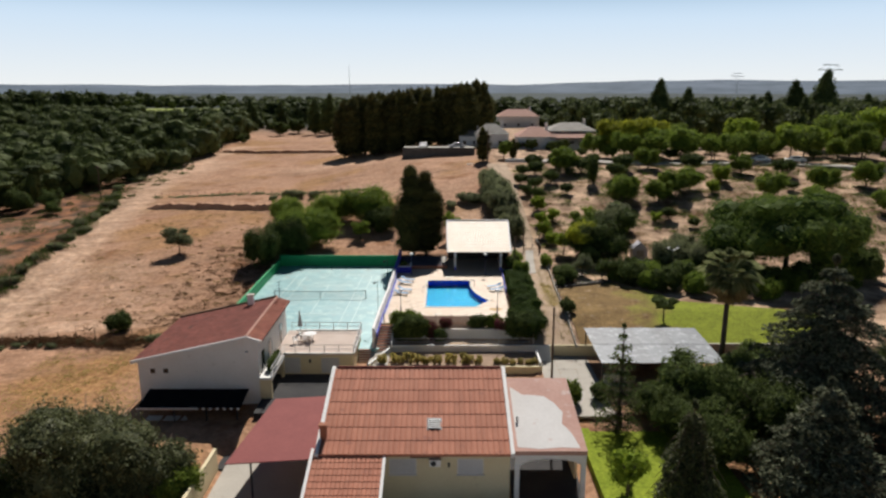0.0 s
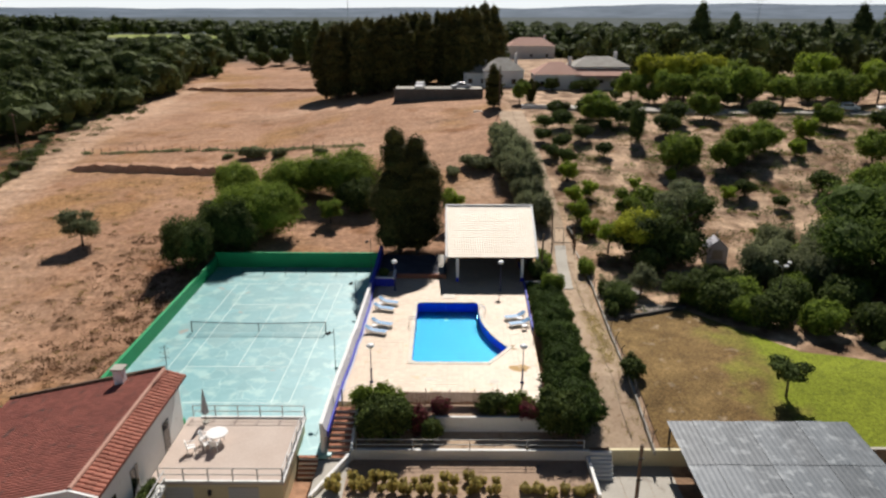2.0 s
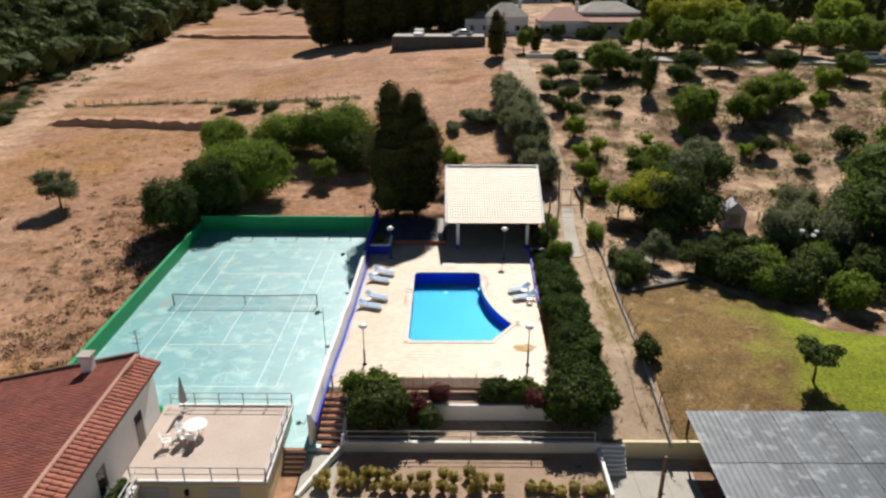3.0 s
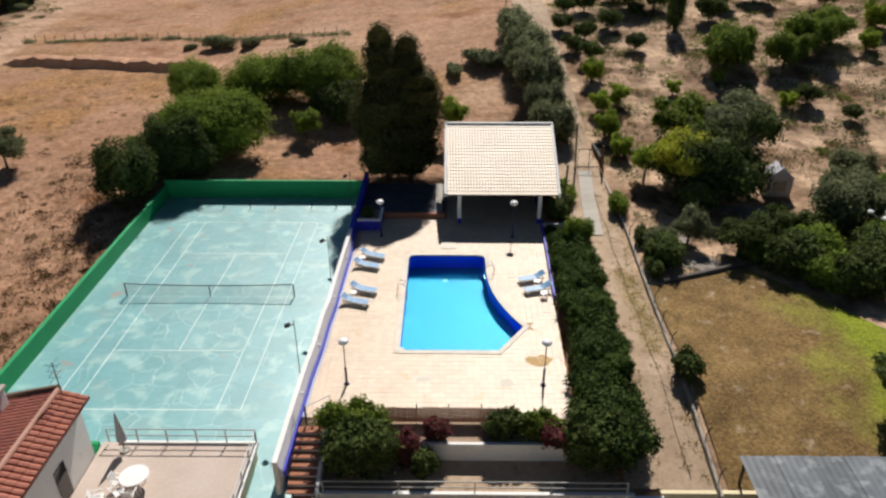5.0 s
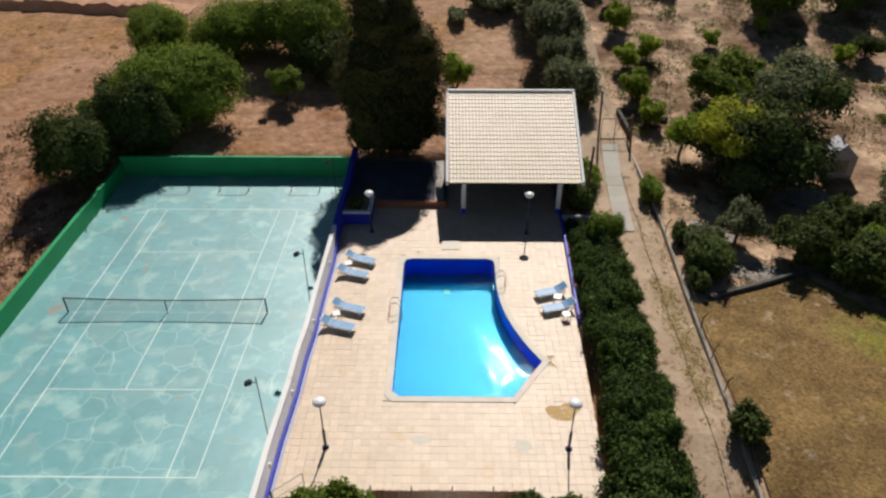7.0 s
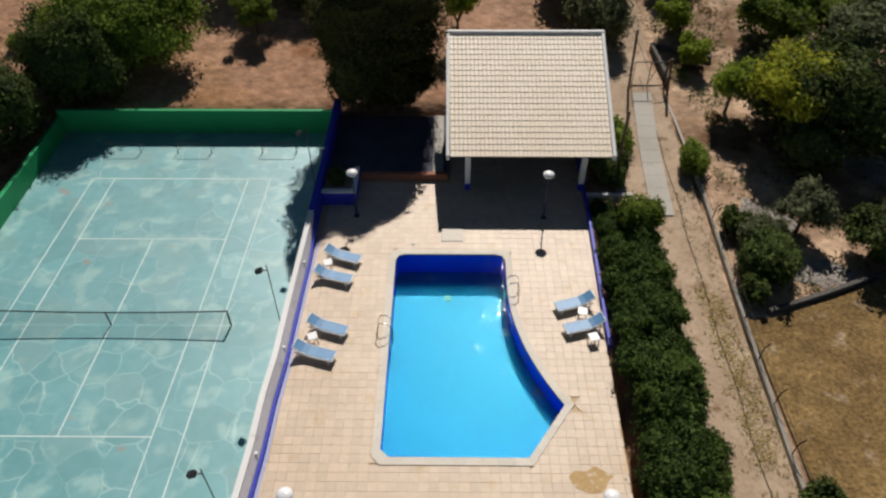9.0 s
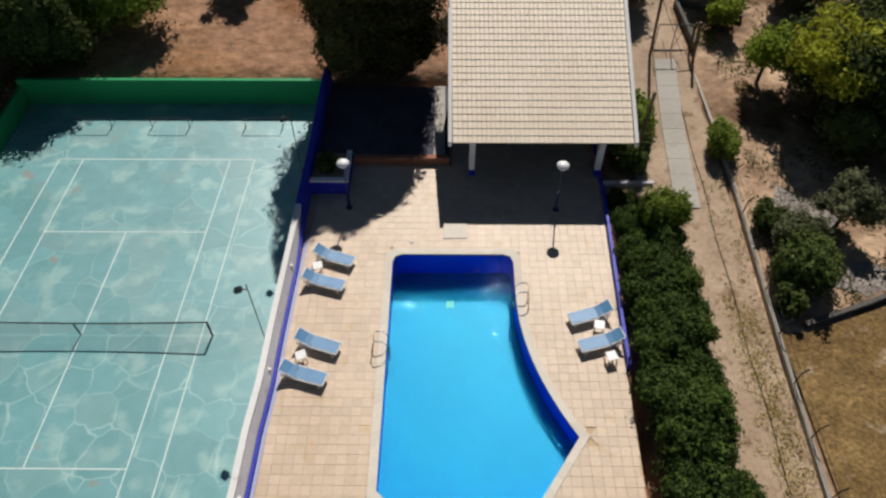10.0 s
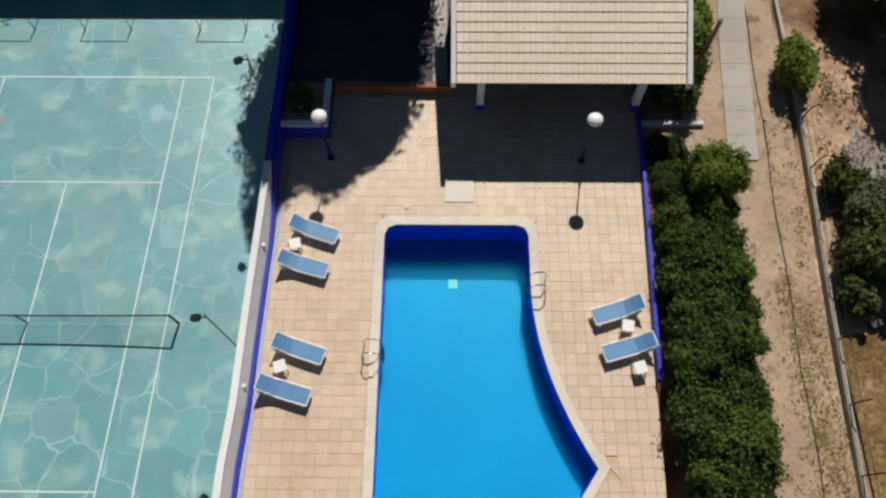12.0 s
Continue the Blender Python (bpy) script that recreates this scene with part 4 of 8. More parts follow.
def tree(name, label, category, at, r, h, squash=0.85, leaf=L_MID, n=2600, size=0.17, seed=1, trunk=0.5, group="", lobes=6, limbs=5):
    """A broad-crowned tree of height h and crown radius r; its trunk shows to the share trunk of its height."""
    t = thing(name, label, category, at, seed * 37 % 360, group)
    z = h - r * squash * 1.05
    piece("trunk", branches(max(h * trunk, 0.3), 0.05 + h * 0.02, r, limbs, seed, h), M_BARK, t, smooth=True)
    c = new("crown", crown("crown", round_lobes(r, max(z, r * squash * 0.7), squash, lobes, seed), n, size, leaf, seed))
    c.parent = t
    return t


def again(ob, x, y, scale=1.0, turn=0.0, z=None, label=""):
    """A copy of a plant at another place."""
    zz = height(x, y) - 0.05 if z is None else z
    k = copy_thing(ob, pose(x, y, zz, 0, 0, turn) @ Matrix.Diagonal((scale, scale, scale, 1)))
    return tagged(k, label)


def on_ground(x, y):
    return (x, y, height(x, y) - 0.05)


def bush(name, label, at, rx, ry, h, leaf=L_MID, n=2200, size=0.15, seed=3, group="", category="shrub", lobes=6, turn=0.0):
    """A dense shrub or hedge block that reaches the ground."""
    rng = random.Random(seed)
    t = thing(name, label, category, at, turn, group)
    ls = [((0, 0, h * 0.45), (rx * 0.72, ry * 0.72, h * 0.43))]
    for i in range(lobes + 4):
        a = 2 * math.pi * (i + rng.random() * 0.9) / (lobes + 4) * 1.7
        ls.append(((math.cos(a) * rx * rng.uniform(0.4, 0.68), math.sin(a) * ry * rng.uniform(0.4, 0.68), h * rng.uniform(0.3, 0.68)), (rx * rng.uniform(0.26, 0.44), ry * rng.uniform(0.26, 0.44), h * rng.uniform(0.2, 0.36))))
    piece("stems", branches(h * 0.4, 0.05 + 0.015 * h, min(rx, ry) * 0.7, 4, seed, h * 0.8), M_BARK, t)
    c = new("foliage", crown("foliage", ls, n, size, leaf, seed))
    c.parent = t
    return t

# ---- buildings ----


def tiled_slope(a, b, c, d, mat, parent, name="roof_tiles", col=0.24, row=0.42, rise=0.05, lip=0.045, singles=None, mat2=None):
    """Curved clay tiles over the slope a, b (eave, left to right), c, d (ridge, right to left). singles: tells which tiles stand as pieces of their own."""
    a, b, c, d = (Vector(p) for p in (a, b, c, d))
    nrm = (b - a).cross(d - a).normalized()
    ncol, nrow = max(1, round((b - a).length / col)), max(1, round((d - a).length / row))
    rest = Shape()
    for j in range(nrow):
        for i in range(ncol):
            u0, u1, v0, v1 = i / ncol, (i + 1) / ncol, j / nrow, (j + 1.12) / nrow
            jig = 0.0012 * ((i * 7 + j * 13) % 5 - 2)
            prof = []
            for w, hgt in ((0.0, 0.0), (0.18, 0.7), (0.5, 1.0), (0.82, 0.7), (1.0, 0.0)):
                u = u0 + (u1 - u0) * w
                lo = a.lerp(b, u).lerp(d.lerp(c, u), v0)
                hi = a.lerp(b, u).lerp(d.lerp(c, u), min(v1, 1.0))
                prof.append((lo + nrm * (lip + jig + rise * hgt), hi + nrm * (0.012 + rise * hgt * 0.85)))
            verts = [p[0] for p in prof] + [p[1] for p in prof] + [prof[0][0] - nrm * 0.03, prof[4][0] - nrm * 0.03]
            faces = [(k, k + 1, k + 6, k + 5) for k in range(4)] + [(10, 11, 4, 3, 2, 1, 0)]
            if singles and singles(i, j, ncol, nrow):
                piece("roof_tile", Shape().add(verts, faces), mat2 or mat, parent)
            else:
                rest.add(verts, faces)
    if rest.v:
        tagged(piece(name, rest, mat, parent), kind="stuff")


def window(parent, x0, x1, y, z0, z1, shutter=True):
    """A window in a wall that faces the near side; its rolling shutter is down."""
    w = piece("window", Shape().box(x0 - 0.06, x1 + 0.06, y - 0.03, y - 0.003, z0 - 0.06, z1 + 0.06), M_WHITE, parent, "white framed window with its roller shutter down" if shutter else "small dark window")
    if shutter:
        s = Shape()
        k = round((z1 - z0) / 0.07)
        ribs = [(z0 + (z1 - z0) * i / (2 * k), y - (0.058 if i % 2 else 0.04)) for i in range(2 * k + 1)]
        s.add([(x, yy, zz) for zz, yy in ribs for x in (x0, x1)], [(2 * i, 2 * i + 1, 2 * i + 3, 2 * i + 2) for i in range(2 * k)])
        piece("shutter", s, M_SHUTTER, w, "grey slatted roller shutter")
        piece("sill", Shape().box(x0 - 0.12, x1 + 0.12, y - 0.14, y - 0.034, z0 - 0.1, z0 - 0.062), M_WHITE, w)
    else:
        piece("pane", Shape().box(x0, x1, y - 0.045, y - 0.032, z0, z1), M_GLASS, w)
    return w


def gable_block(x0, x1, y0, y1, z0, zy0, zy1):
    """A block whose top slopes from zy0 at y0 to zy1 at y1."""
    return Shape().hexa([(x0, y0, z0), (x1, y0, z0), (x1, y1, z0), (x0, y1, z0)], [(x0, y0, zy0), (x1, y0, zy0), (x1, y1, zy1), (x0, y1, zy1)])


# main house
HG = -4.0  # the forecourt
house = thing("main_house", "single-storey cream house with a clay tile roof", "house", (-2, 50, HG))


def at_house(shape):
    shape.v = [(x + 2, y - 50, z - (HG)) for x, y, z in shape.v]
    return shape


piece("wall", at_house(gable_block(-8.6, 4.9, 46.2, 54.7, HG - 0.2, -0.12, 2.45)), M_CREAM, house, "cream rendered outer wall")
piece("roof_deck", at_house(Shape().hexa([(-9.0, 45.5, -0.14), (5.1, 45.5, -0.14), (5.1, 54.75, 2.62), (-9.0, 54.75, 2.62)], [(-9.0, 45.5, -0.02), (5.1, 45.5, -0.02), (5.1, 54.75, 2.74), (-9.0, 54.75, 2.74)])), M_TERRACOTTA, house)
for x in (-9.12, 5.0):
    piece("verge", at_house(Shape().hexa([(x - 0.12, 45.45, -0.2), (x + 0.16, 45.45, -0.2), (x + 0.16, 54.85, 2.6), (x - 0.12, 54.85, 2.6)], [(x - 0.12, 45.45, 0.12), (x + 0.16, 45.45, 0.12), (x + 0.16, 54.85, 2.92), (x - 0.12, 54.85, 2.92)])), M_WHITE, house, "white rendered verge")
roof_holder = piece("roof", at_house(Shape().box(-9.0, 5.1, 54.72, 54.95, 2.5, 2.72)), M_CREAM, house, "clay tile roof with scalloped rows")
roof_holder_shift = Vector((2, -50, -HG))


def sh(p):
    return tuple(Vector(p) + roof_holder_shift)


tiled_slope(sh((-8.84, 45.5, -0.02)), sh((4.86, 45.5, -0.02)), sh((4.86, 54.75, 2.74)), sh((-8.84, 54.75, 2.74)), M_TERRACOTTA, roof_holder, col=0.4, row=1.3, rise=0.07)
ridge = Shape()
for i in range(46):
    x = -8.8 + 13.6 * i / 46
    ridge.tube([(x, 54.8, 2.84), (x + 0.3, 54.8, 2.86)], 0.12, 8, 0.1)
tagged(piece("ridge_tiles", at_house(ridge), M_VILLATILE, roof_holder), kind="stuff")
# roof vent: a louvred frame on the slope
for i in range(5):
    yv = 47.9 + 0.2 * i
    zv = -0.02 + (yv - 45.5) * 0.2984 + 0.1
    piece("vent_slat", at_house(Shape().box(-1.1, -0.2, yv, yv + 0.12, zv + 0.02, zv + 0.1)), M_STEEL, house, "grey vent slat")
piece("vent_frame", at_house(Shape().hexa([(-1.2, 47.8, 0.68), (-0.1, 47.8, 0.68), (-0.1, 49.0, 1.04), (-1.2, 49.0, 1.04)], [(-1.2, 47.8, 0.77), (-0.1, 47.8, 0.77), (-0.1, 49.0, 1.13), (-1.2, 49.0, 1.13)])), M_BLACK, house)
piece("chimney", at_house(Shape().box(-9.05, -8.55, 46.9, 47.3, 0.2, 1.5).box(-9.12, -8.48, 46.83, 47.37, 1.5, 1.62)), M_BRICK, house, "dark brick chimney stub", bevel=0.02)
window(house, *[v + 2 for v in (-3.9, -2.0)], 46.2 - 50, -1.9 - HG, -0.75 - HG)
window(house, *[v + 2 for v in (1.1, 2.9)], 46.2 - 50, -1.9 - HG, -0.75 - HG)
ac = piece("air_conditioner", at_house(Shape().box(-1.0, -0.15, 45.8, 46.17, -1.15, -0.6)), M_PLASTIC, house, "white air conditioner unit on the wall", bevel=0.03)
fan = Shape().tube([(-0.7, 45.8, -0.87), (-0.7, 45.77, -0.87)], 0.21, 16)
piece("fan_grille", at_house(fan), M_BLACK, ac)
piece("awning_box", at_house(Shape().box(-2.4, -0.2, 46.0, 46.19, -0.56, -0.42)), M_WOOD, house)
piece("wall_lamp", at_house(Shape().box(0.35, 0.5, 46.0, 46.19, -1.3, -1.0)), M_BLACK, house, "small black wall lamp", bevel=0.03)
# front wing of the house
piece("wing_wall", at_house(gable_block(-9.1, -4.5, 38.0, 46.15, HG - 0.2, -2.2, -0.2)), M_CREAM, house)
piece("wing_roof_deck", at_house(Shape().hexa([(-9.35, 38, -2.32), (-4.25, 38, -2.32), (-4.25, 46.18, -0.1), (-9.35, 46.18, -0.1)], [(-9.35, 38, -2.2), (-4.25, 38, -2.2), (-4.25, 46.18, 0.02), (-9.35, 46.18, 0.02)])), M_TERRACOTTA, house)
tiled_slope(sh((-9.3, 38, -2.2)), sh((-4.3, 38, -2.2)), sh((-4.3, 46.1, 0.0)), sh((-9.3, 46.1, 0.0)), M_TERRACOTTA, roof_holder, "wing_tiles", col=0.32, row=0.62, rise=0.06)
for x in (-9.45, -4.2):
    piece("wing_verge", at_house(Shape().hexa([(x - 0.1, 38, -2.4), (x + 0.1, 38, -2.4), (x + 0.1, 46.18, -0.15), (x - 0.1, 46.18, -0.15)], [(x - 0.1, 38, -2.05), (x + 0.1, 38, -2.05), (x + 0.1, 46.18, 0.14), (x - 0.1, 46.18, 0.14)])), M_WHITE, house)
wr = Shape()
for i in range(17):
    wr.tube([(-9.2 + 0.29 * i, 46.2, 0.1), (-9.2 + 0.29 * i + 0.27, 46.2, 0.12)], 0.1, 8, 0.085)
tagged(piece("ridge_tiles", at_house(wr), M_VILLATILE, roof_holder), kind="stuff")

# flat-roofed porch with an arch
porch = thing("porch", "white porch with a worn flat roof over a wide arch", "porch", (7.8, 50, HG))


def at_porch(shape):
    shape.v = [(x - 7.8, y - 50, z - HG) for x, y, z in shape.v]
    return shape


piece("roof_slab", at_porch(Shape().hexa([(5.2, 46.05, -0.35), (10.5, 46.05, -0.35), (10.4, 55.2, 1.3), (5.35, 55.2, 1.3)], [(5.2, 46.05, -0.02), (10.5, 46.05, -0.02), (10.4, 55.2, 1.7), (5.35, 55.2, 1.7)])), M_PINKCOAT, porch, "faded pink roof coat")
rc_ = random.Random(17)
coat = []
for x_, y_ in ((5.45, 46.4), (7.0, 46.35), (8.6, 46.4), (10.0, 46.5), (9.9, 47.6), (9.5, 48.4), (9.1, 49.2), (9.3, 50.4), (8.9, 51.6), (8.3, 52.5), (7.2, 52.9), (6.4, 52.8), (5.9, 53.4), (5.5, 53.8)):
    x_, y_ = x_ + rc_.uniform(-0.12, 0.12), y_ + rc_.uniform(-0.15, 0.15)
    coat.append((x_, y_, -0.02 + 1.72 * (y_ - 46.05) / 9.15))
nk = len(coat)
piece("white_coat", at_porch(Shape().add([(x_, y_, z_ + 0.004) for x_, y_, z_ in coat] + [(x_, y_, z_ + 0.012) for x_, y_, z_ in coat], [tuple(range(nk))[::-1], tuple(range(nk, 2 * nk))] + [(k, (k + 1) % nk, nk + (k + 1) % nk, nk + k) for k in range(nk)])), M_FLATROOF, porch, "worn white waterproofing coat")
# floor coloured dark as asphalt to deepen the shadow behind the arch
piece("floor", at_porch(Shape().box(5.2, 10.5, 46.06, 55.2, HG - 0.3, HG + 0.03)), M_ASPHALT, porch)
ar = Shape()
ring = [(5.6, HG)] + [(7.85 - 2.25 * math.cos(math.pi * k / 12), -1.3 + 0.62 * math.sin(math.pi * k / 12)) for k in range(13)] + [(10.1, HG)]
for (xa, za), (xb, zb) in zip(ring[1:-1], ring[2:-1]):
    ar.hexa([(xa, 46.1, za), (xb, 46.1, zb), (xb, 46.4, zb), (xa, 46.4, za)], [(xa, 46.1, -0.36), (xb, 46.1, -0.36), (xb, 46.4, -0.36), (xa, 46.4, -0.36)])
piece("arch", at_porch(ar), M_WHITE, porch)
for x in (5.25, 10.1):
    piece("pier", at_porch(Shape().box(x, x + 0.35, 46.1, 46.4, HG, -0.36)), M_WHITE, porch)
piece("side_wall", at_porch(gable_block(10.18, 10.4, 49.0, 55.0, HG, -0.36, 1.25)), M_CREAM, porch)
piece("roof_pipe", at_porch(Shape().tube([(5.7, 49.4, 0.5), (5.7, 49.4, 1.1)], 0.09, 8)), M_STEEL, porch)

# carport with a red sheet roof
carport = thing("carport", "open carport with a dark red sheet roof on steel posts", "carport", (-12.3, 50, HG))


def at_carport(shape):
    shape.v = [(x + 12.3, y - 50, z - HG) for x, y, z in shape.v]
    return shape


piece("roof_sheet", at_carport(Shape().hexa([(-15.6, 45.2, -0.62), (-9.35, 45.9, -0.62), (-9.75, 55.8, -0.3), (-14.3, 55.2, -0.3)], [(-15.6, 45.2, -0.54), (-9.35, 45.9, -0.54), (-9.75, 55.8, -0.22), (-14.3, 55.2, -0.22)])), M_REDSHEET, carport)
for x, y in ((-14.0, 46.0), (-10.0, 46.4), (-13.6, 54.6), (-10.2, 55)):
    piece("post", at_carport(Shape().box(x - 0.06, x + 0.06, y - 0.06, y + 0.06, HG, -0.6 + (y - 45) * 0.03)), M_BLACK, carport)
for y in (46.2, 50.3, 54.8):
    piece("beam", at_carport(Shape().box(-14.3, -9.9, y - 0.05, y + 0.05, -0.75 + (y - 45) * 0.03, -0.63 + (y - 45) * 0.03)), M_BLACK, carport)

# villa
VG = -4.1
villa = thing("villa", "white two-storey villa with a long dark clay tile roof", "house", (-22.5, 66, VG))


def at_villa(shape):
    shape.v = [(x + 22.5, y - 66, z - VG) for x, y, z in shape.v]
    return shape


vw = Shape()
prof = [(-28.0, 1.18), (-17.8, 3.5), (-16.9, 3.22)]
for (xa, za), (xb, zb) in zip(prof, prof[1:]):
    vw.hexa([(xa, 60.1, VG), (xb, 60.1, VG), (xb, 71.7, VG), (xa, 71.7, VG)], [(xa, 60.1, za), (xb, 60.1, zb), (xb, 71.7, zb), (xa, 71.7, za)])
piece("wall", at_villa(vw), M_WHITE, villa, "whitewashed wall, blue-grey in the shade")
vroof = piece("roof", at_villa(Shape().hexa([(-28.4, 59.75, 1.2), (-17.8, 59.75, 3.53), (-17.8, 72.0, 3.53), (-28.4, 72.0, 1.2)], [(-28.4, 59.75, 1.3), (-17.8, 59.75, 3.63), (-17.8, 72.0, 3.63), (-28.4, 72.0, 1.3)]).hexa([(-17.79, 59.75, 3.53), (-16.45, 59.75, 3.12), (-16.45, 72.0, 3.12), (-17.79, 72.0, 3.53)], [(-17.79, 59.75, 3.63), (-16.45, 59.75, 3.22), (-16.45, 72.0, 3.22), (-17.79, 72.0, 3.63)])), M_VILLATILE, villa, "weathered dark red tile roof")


def vs(p):
    return (p[0] + 22.5, p[1] - 66, p[2] - VG)


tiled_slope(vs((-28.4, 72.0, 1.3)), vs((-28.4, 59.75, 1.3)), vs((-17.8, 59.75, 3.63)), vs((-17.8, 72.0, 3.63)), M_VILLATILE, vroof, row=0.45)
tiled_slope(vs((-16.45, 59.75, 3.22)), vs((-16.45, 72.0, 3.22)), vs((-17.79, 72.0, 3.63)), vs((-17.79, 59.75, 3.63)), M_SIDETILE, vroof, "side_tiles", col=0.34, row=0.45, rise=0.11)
rt = Shape()
for i in range(36):
    y = 59.8 + 12.1 * i / 36
    rt.tube([(-17.8, y, 3.74), (-17.8, y + 0.36, 3.76)], 0.13, 8, 0.11)
tagged(piece("ridge_tiles", at_villa(rt), M_PINKROOF, vroof), kind="stuff")
piece("verge", at_villa(Shape().hexa([(-28.45, 59.62, 1.12), (-17.8, 59.62, 3.45), (-17.8, 59.76, 3.45), (-28.45, 59.76, 1.12)], [(-28.45, 59.62, 1.4), (-17.8, 59.62, 3.76), (-17.8, 59.76, 3.76), (-28.45, 59.76, 1.4)]).hexa([(-17.79, 59.62, 3.45), (-16.4, 59.62, 3.05), (-16.4, 59.76, 3.05), (-17.79, 59.76, 3.45)], [(-17.79, 59.62, 3.76), (-16.4, 59.62, 3.34), (-16.4, 59.76, 3.34), (-17.79, 59.76, 3.76)])), M_WHITE, villa)
piece("far_verge", at_villa(Shape().hexa([(-28.45, 72.0, 1.12), (-17.8, 72.0, 3.45), (-17.8, 72.16, 3.45), (-28.45, 72.16, 1.12)], [(-28.45, 72.0, 1.52), (-17.8, 72.0, 3.88), (-17.8, 72.16, 3.88), (-28.45, 72.16, 1.52)])), M_WOOD, villa)
chim = piece("chimney", at_villa(Shape().box(-20.75, -20.15, 71.0, 71.6, 2.7, 4.1)), M_WHITE, villa, "stained white chimney", bevel=0.02)
piece("chimney_cap", at_villa(Shape().box(-20.85, -20.05, 70.9, 71.7, 4.1, 4.22)), M_CONCRETE, chim)
ant = Shape().tube([(-17.45, 71.6, 3.5), (-17.45, 71.6, 5.6)], 0.025, 6)
piece("antenna_mast", at_villa(ant), M_BLACK, villa, "thin dark antenna mast")
for i, z in enumerate((5.5, 5.15, 4.8)):
    piece("antenna_rod", at_villa(Shape().tube([(-17.45, 71.2 - 0.1 * i, z), (-17.45, 72.1, z)], 0.012, 5).tube([(-17.75, 71.5, z), (-17.15, 71.5, z)], 0.012, 5)), M_BLACK, villa)
for x in (-26.9, -25.7):
    w = window(villa, x + 22.5, x + 22.95, 60.1 - 66, 0.05 - VG, 0.5 - VG, False)
piece("floodlamp", at_villa(Shape().box(-18.0, -17.75, 59.75, 60.06, 2.0, 2.2)), M_PLASTIC, villa, "small white wall floodlamp", bevel=0.02)
# balcony on the right flank
BZ = -0.35
piece("balcony_slab", at_villa(Shape().box(-16.88, -15.75, 59.9, 65.55, BZ - 0.25, BZ)), M_WHITE, villa)
piece("balcony_wall", at_villa(Shape().box(-16.88, -15.8, 60.0, 60.3, VG, BZ - 0.26)), M_CREAM, villa)
piece("balcony_pier", at_villa(Shape().box(-16.1, -15.8, 64.9, 65.3, VG, BZ - 0.26)), M_CREAM, villa)
for k in range(2):
    piece("balcony_rail", at_villa(Shape().box(-15.8, -15.74, 59.9, 65.55, BZ + 0.45 + 0.45 * k, BZ + 0.51 + 0.45 * k)), M_STEEL, villa)
for k in range(9):
    y = 59.95 + 5.5 * k / 8
    piece("balcony_baluster", at_villa(Shape().box(-15.79, -15.75, y, y + 0.04, BZ, BZ + 0.45)), M_STEEL, villa)
for y in (61.2, 63.9, 68.5):
    piece("side_door", at_villa(Shape().box(-16.89, -16.86, y, y + 0.9, BZ, BZ + 2.05)), M_GLASS, villa, "dark glazed balcony door")

# shelter with a corrugated roof before the villa
shelter = thing("lean_to_shelter", "dark corrugated lean-to shelter with a bright front edge", "shelter", (-22.5, 57.5, VG))
cor = Shape()
for i in range(60):
    xa, xb = -27.1 + 9.2 * i / 60, -27.1 + 9.2 * (i + 1) / 60
    za, zb = (0.05 if i % 2 else 0), (0 if i % 2 else 0.05)
    cor.add([(xa + 22.5, 57.0 - 57.5, -1.98 + za - VG), (xb + 22.5, 57.0 - 57.5, -1.98 + zb - VG), (xb + 22.5, 60.0 - 57.5, -1.5 + zb - VG), (xa + 22.5, 60.0 - 57.5, -1.5 + za - VG)], [(0, 1, 2, 3)])
piece("roof_sheet", cor, M_DARKSHEET, shelter)
ed = Shape()
for i in range(30):
    x = -27.1 + 9.2 * i / 30
    if i < 18 or i % 2:
        ed.box(x + 22.5, x + 22.5 + 0.22, 56.9 - 57.5, 57.02 - 57.5, -2.08 - VG, -1.93 - VG)
tagged(piece("front_edge", ed, M_PLASTIC, shelter, "bright corrugated sheet ends"), kind="stuff")
for x in (-26.8, -23.9, -21.0, -18.3):
    piece("post", Shape().box(x + 22.46, x + 22.56, 57.1 - 57.5, 57.2 - 57.5, 0, -1.98 - VG), M_BLACK, shelter)
for k in range(3):
    x = -26.0 + 1.6 * k
    tb = thing("garden_table", "white garden table under the shelter", "table", (x, 57.9, VG + 0.02), group="tables under the shelter")
    piece("tabletop", Shape().box(-0.65, 0.65, -0.45, 0.45, 0.7, 0.75), M_PLASTIC, tb, bevel=0.01)
    for sx_ in (-0.55, 0.55):
        for sy_ in (-0.35, 0.35):
            piece("leg", Shape().tube([(sx_, sy_, 0), (sx_, sy_, 0.7)], 0.03, 6), M_PLASTIC, tb)
piece("shelter_floor", Shape().box(-28, -17.55, 50.5, 60.0, VG - 0.3, VG + 0.015), M_ASPHALT, label="dark asphalt slab before the villa", category="floor", kind="structure")

# terrace over the garages
TZ = -0.3
terrace = thing("terrace", "cream garage block with a tiled roof terrace", "terrace", (-12.5, 69, YARD_Z - 0.1))


def at_terrace(shape):
    shape.v = [(x + 12.5, y - 69, z - (YARD_Z - 0.1)) for x, y, z in shape.v]
    return shape


piece("wall", at_terrace(Shape().box(-16.86, -9.0, 65.75, 72.5, YARD_Z - 0.4, TZ - 0.12)), M_CREAM, terrace, "cream rendered garage wall")
piece("floor_slab", at_terrace(Shape().box(-16.85, -8.85, 65.6, 72.6, TZ - 0.115, TZ)), M_TERRACE, terrace, "pale terrace floor")
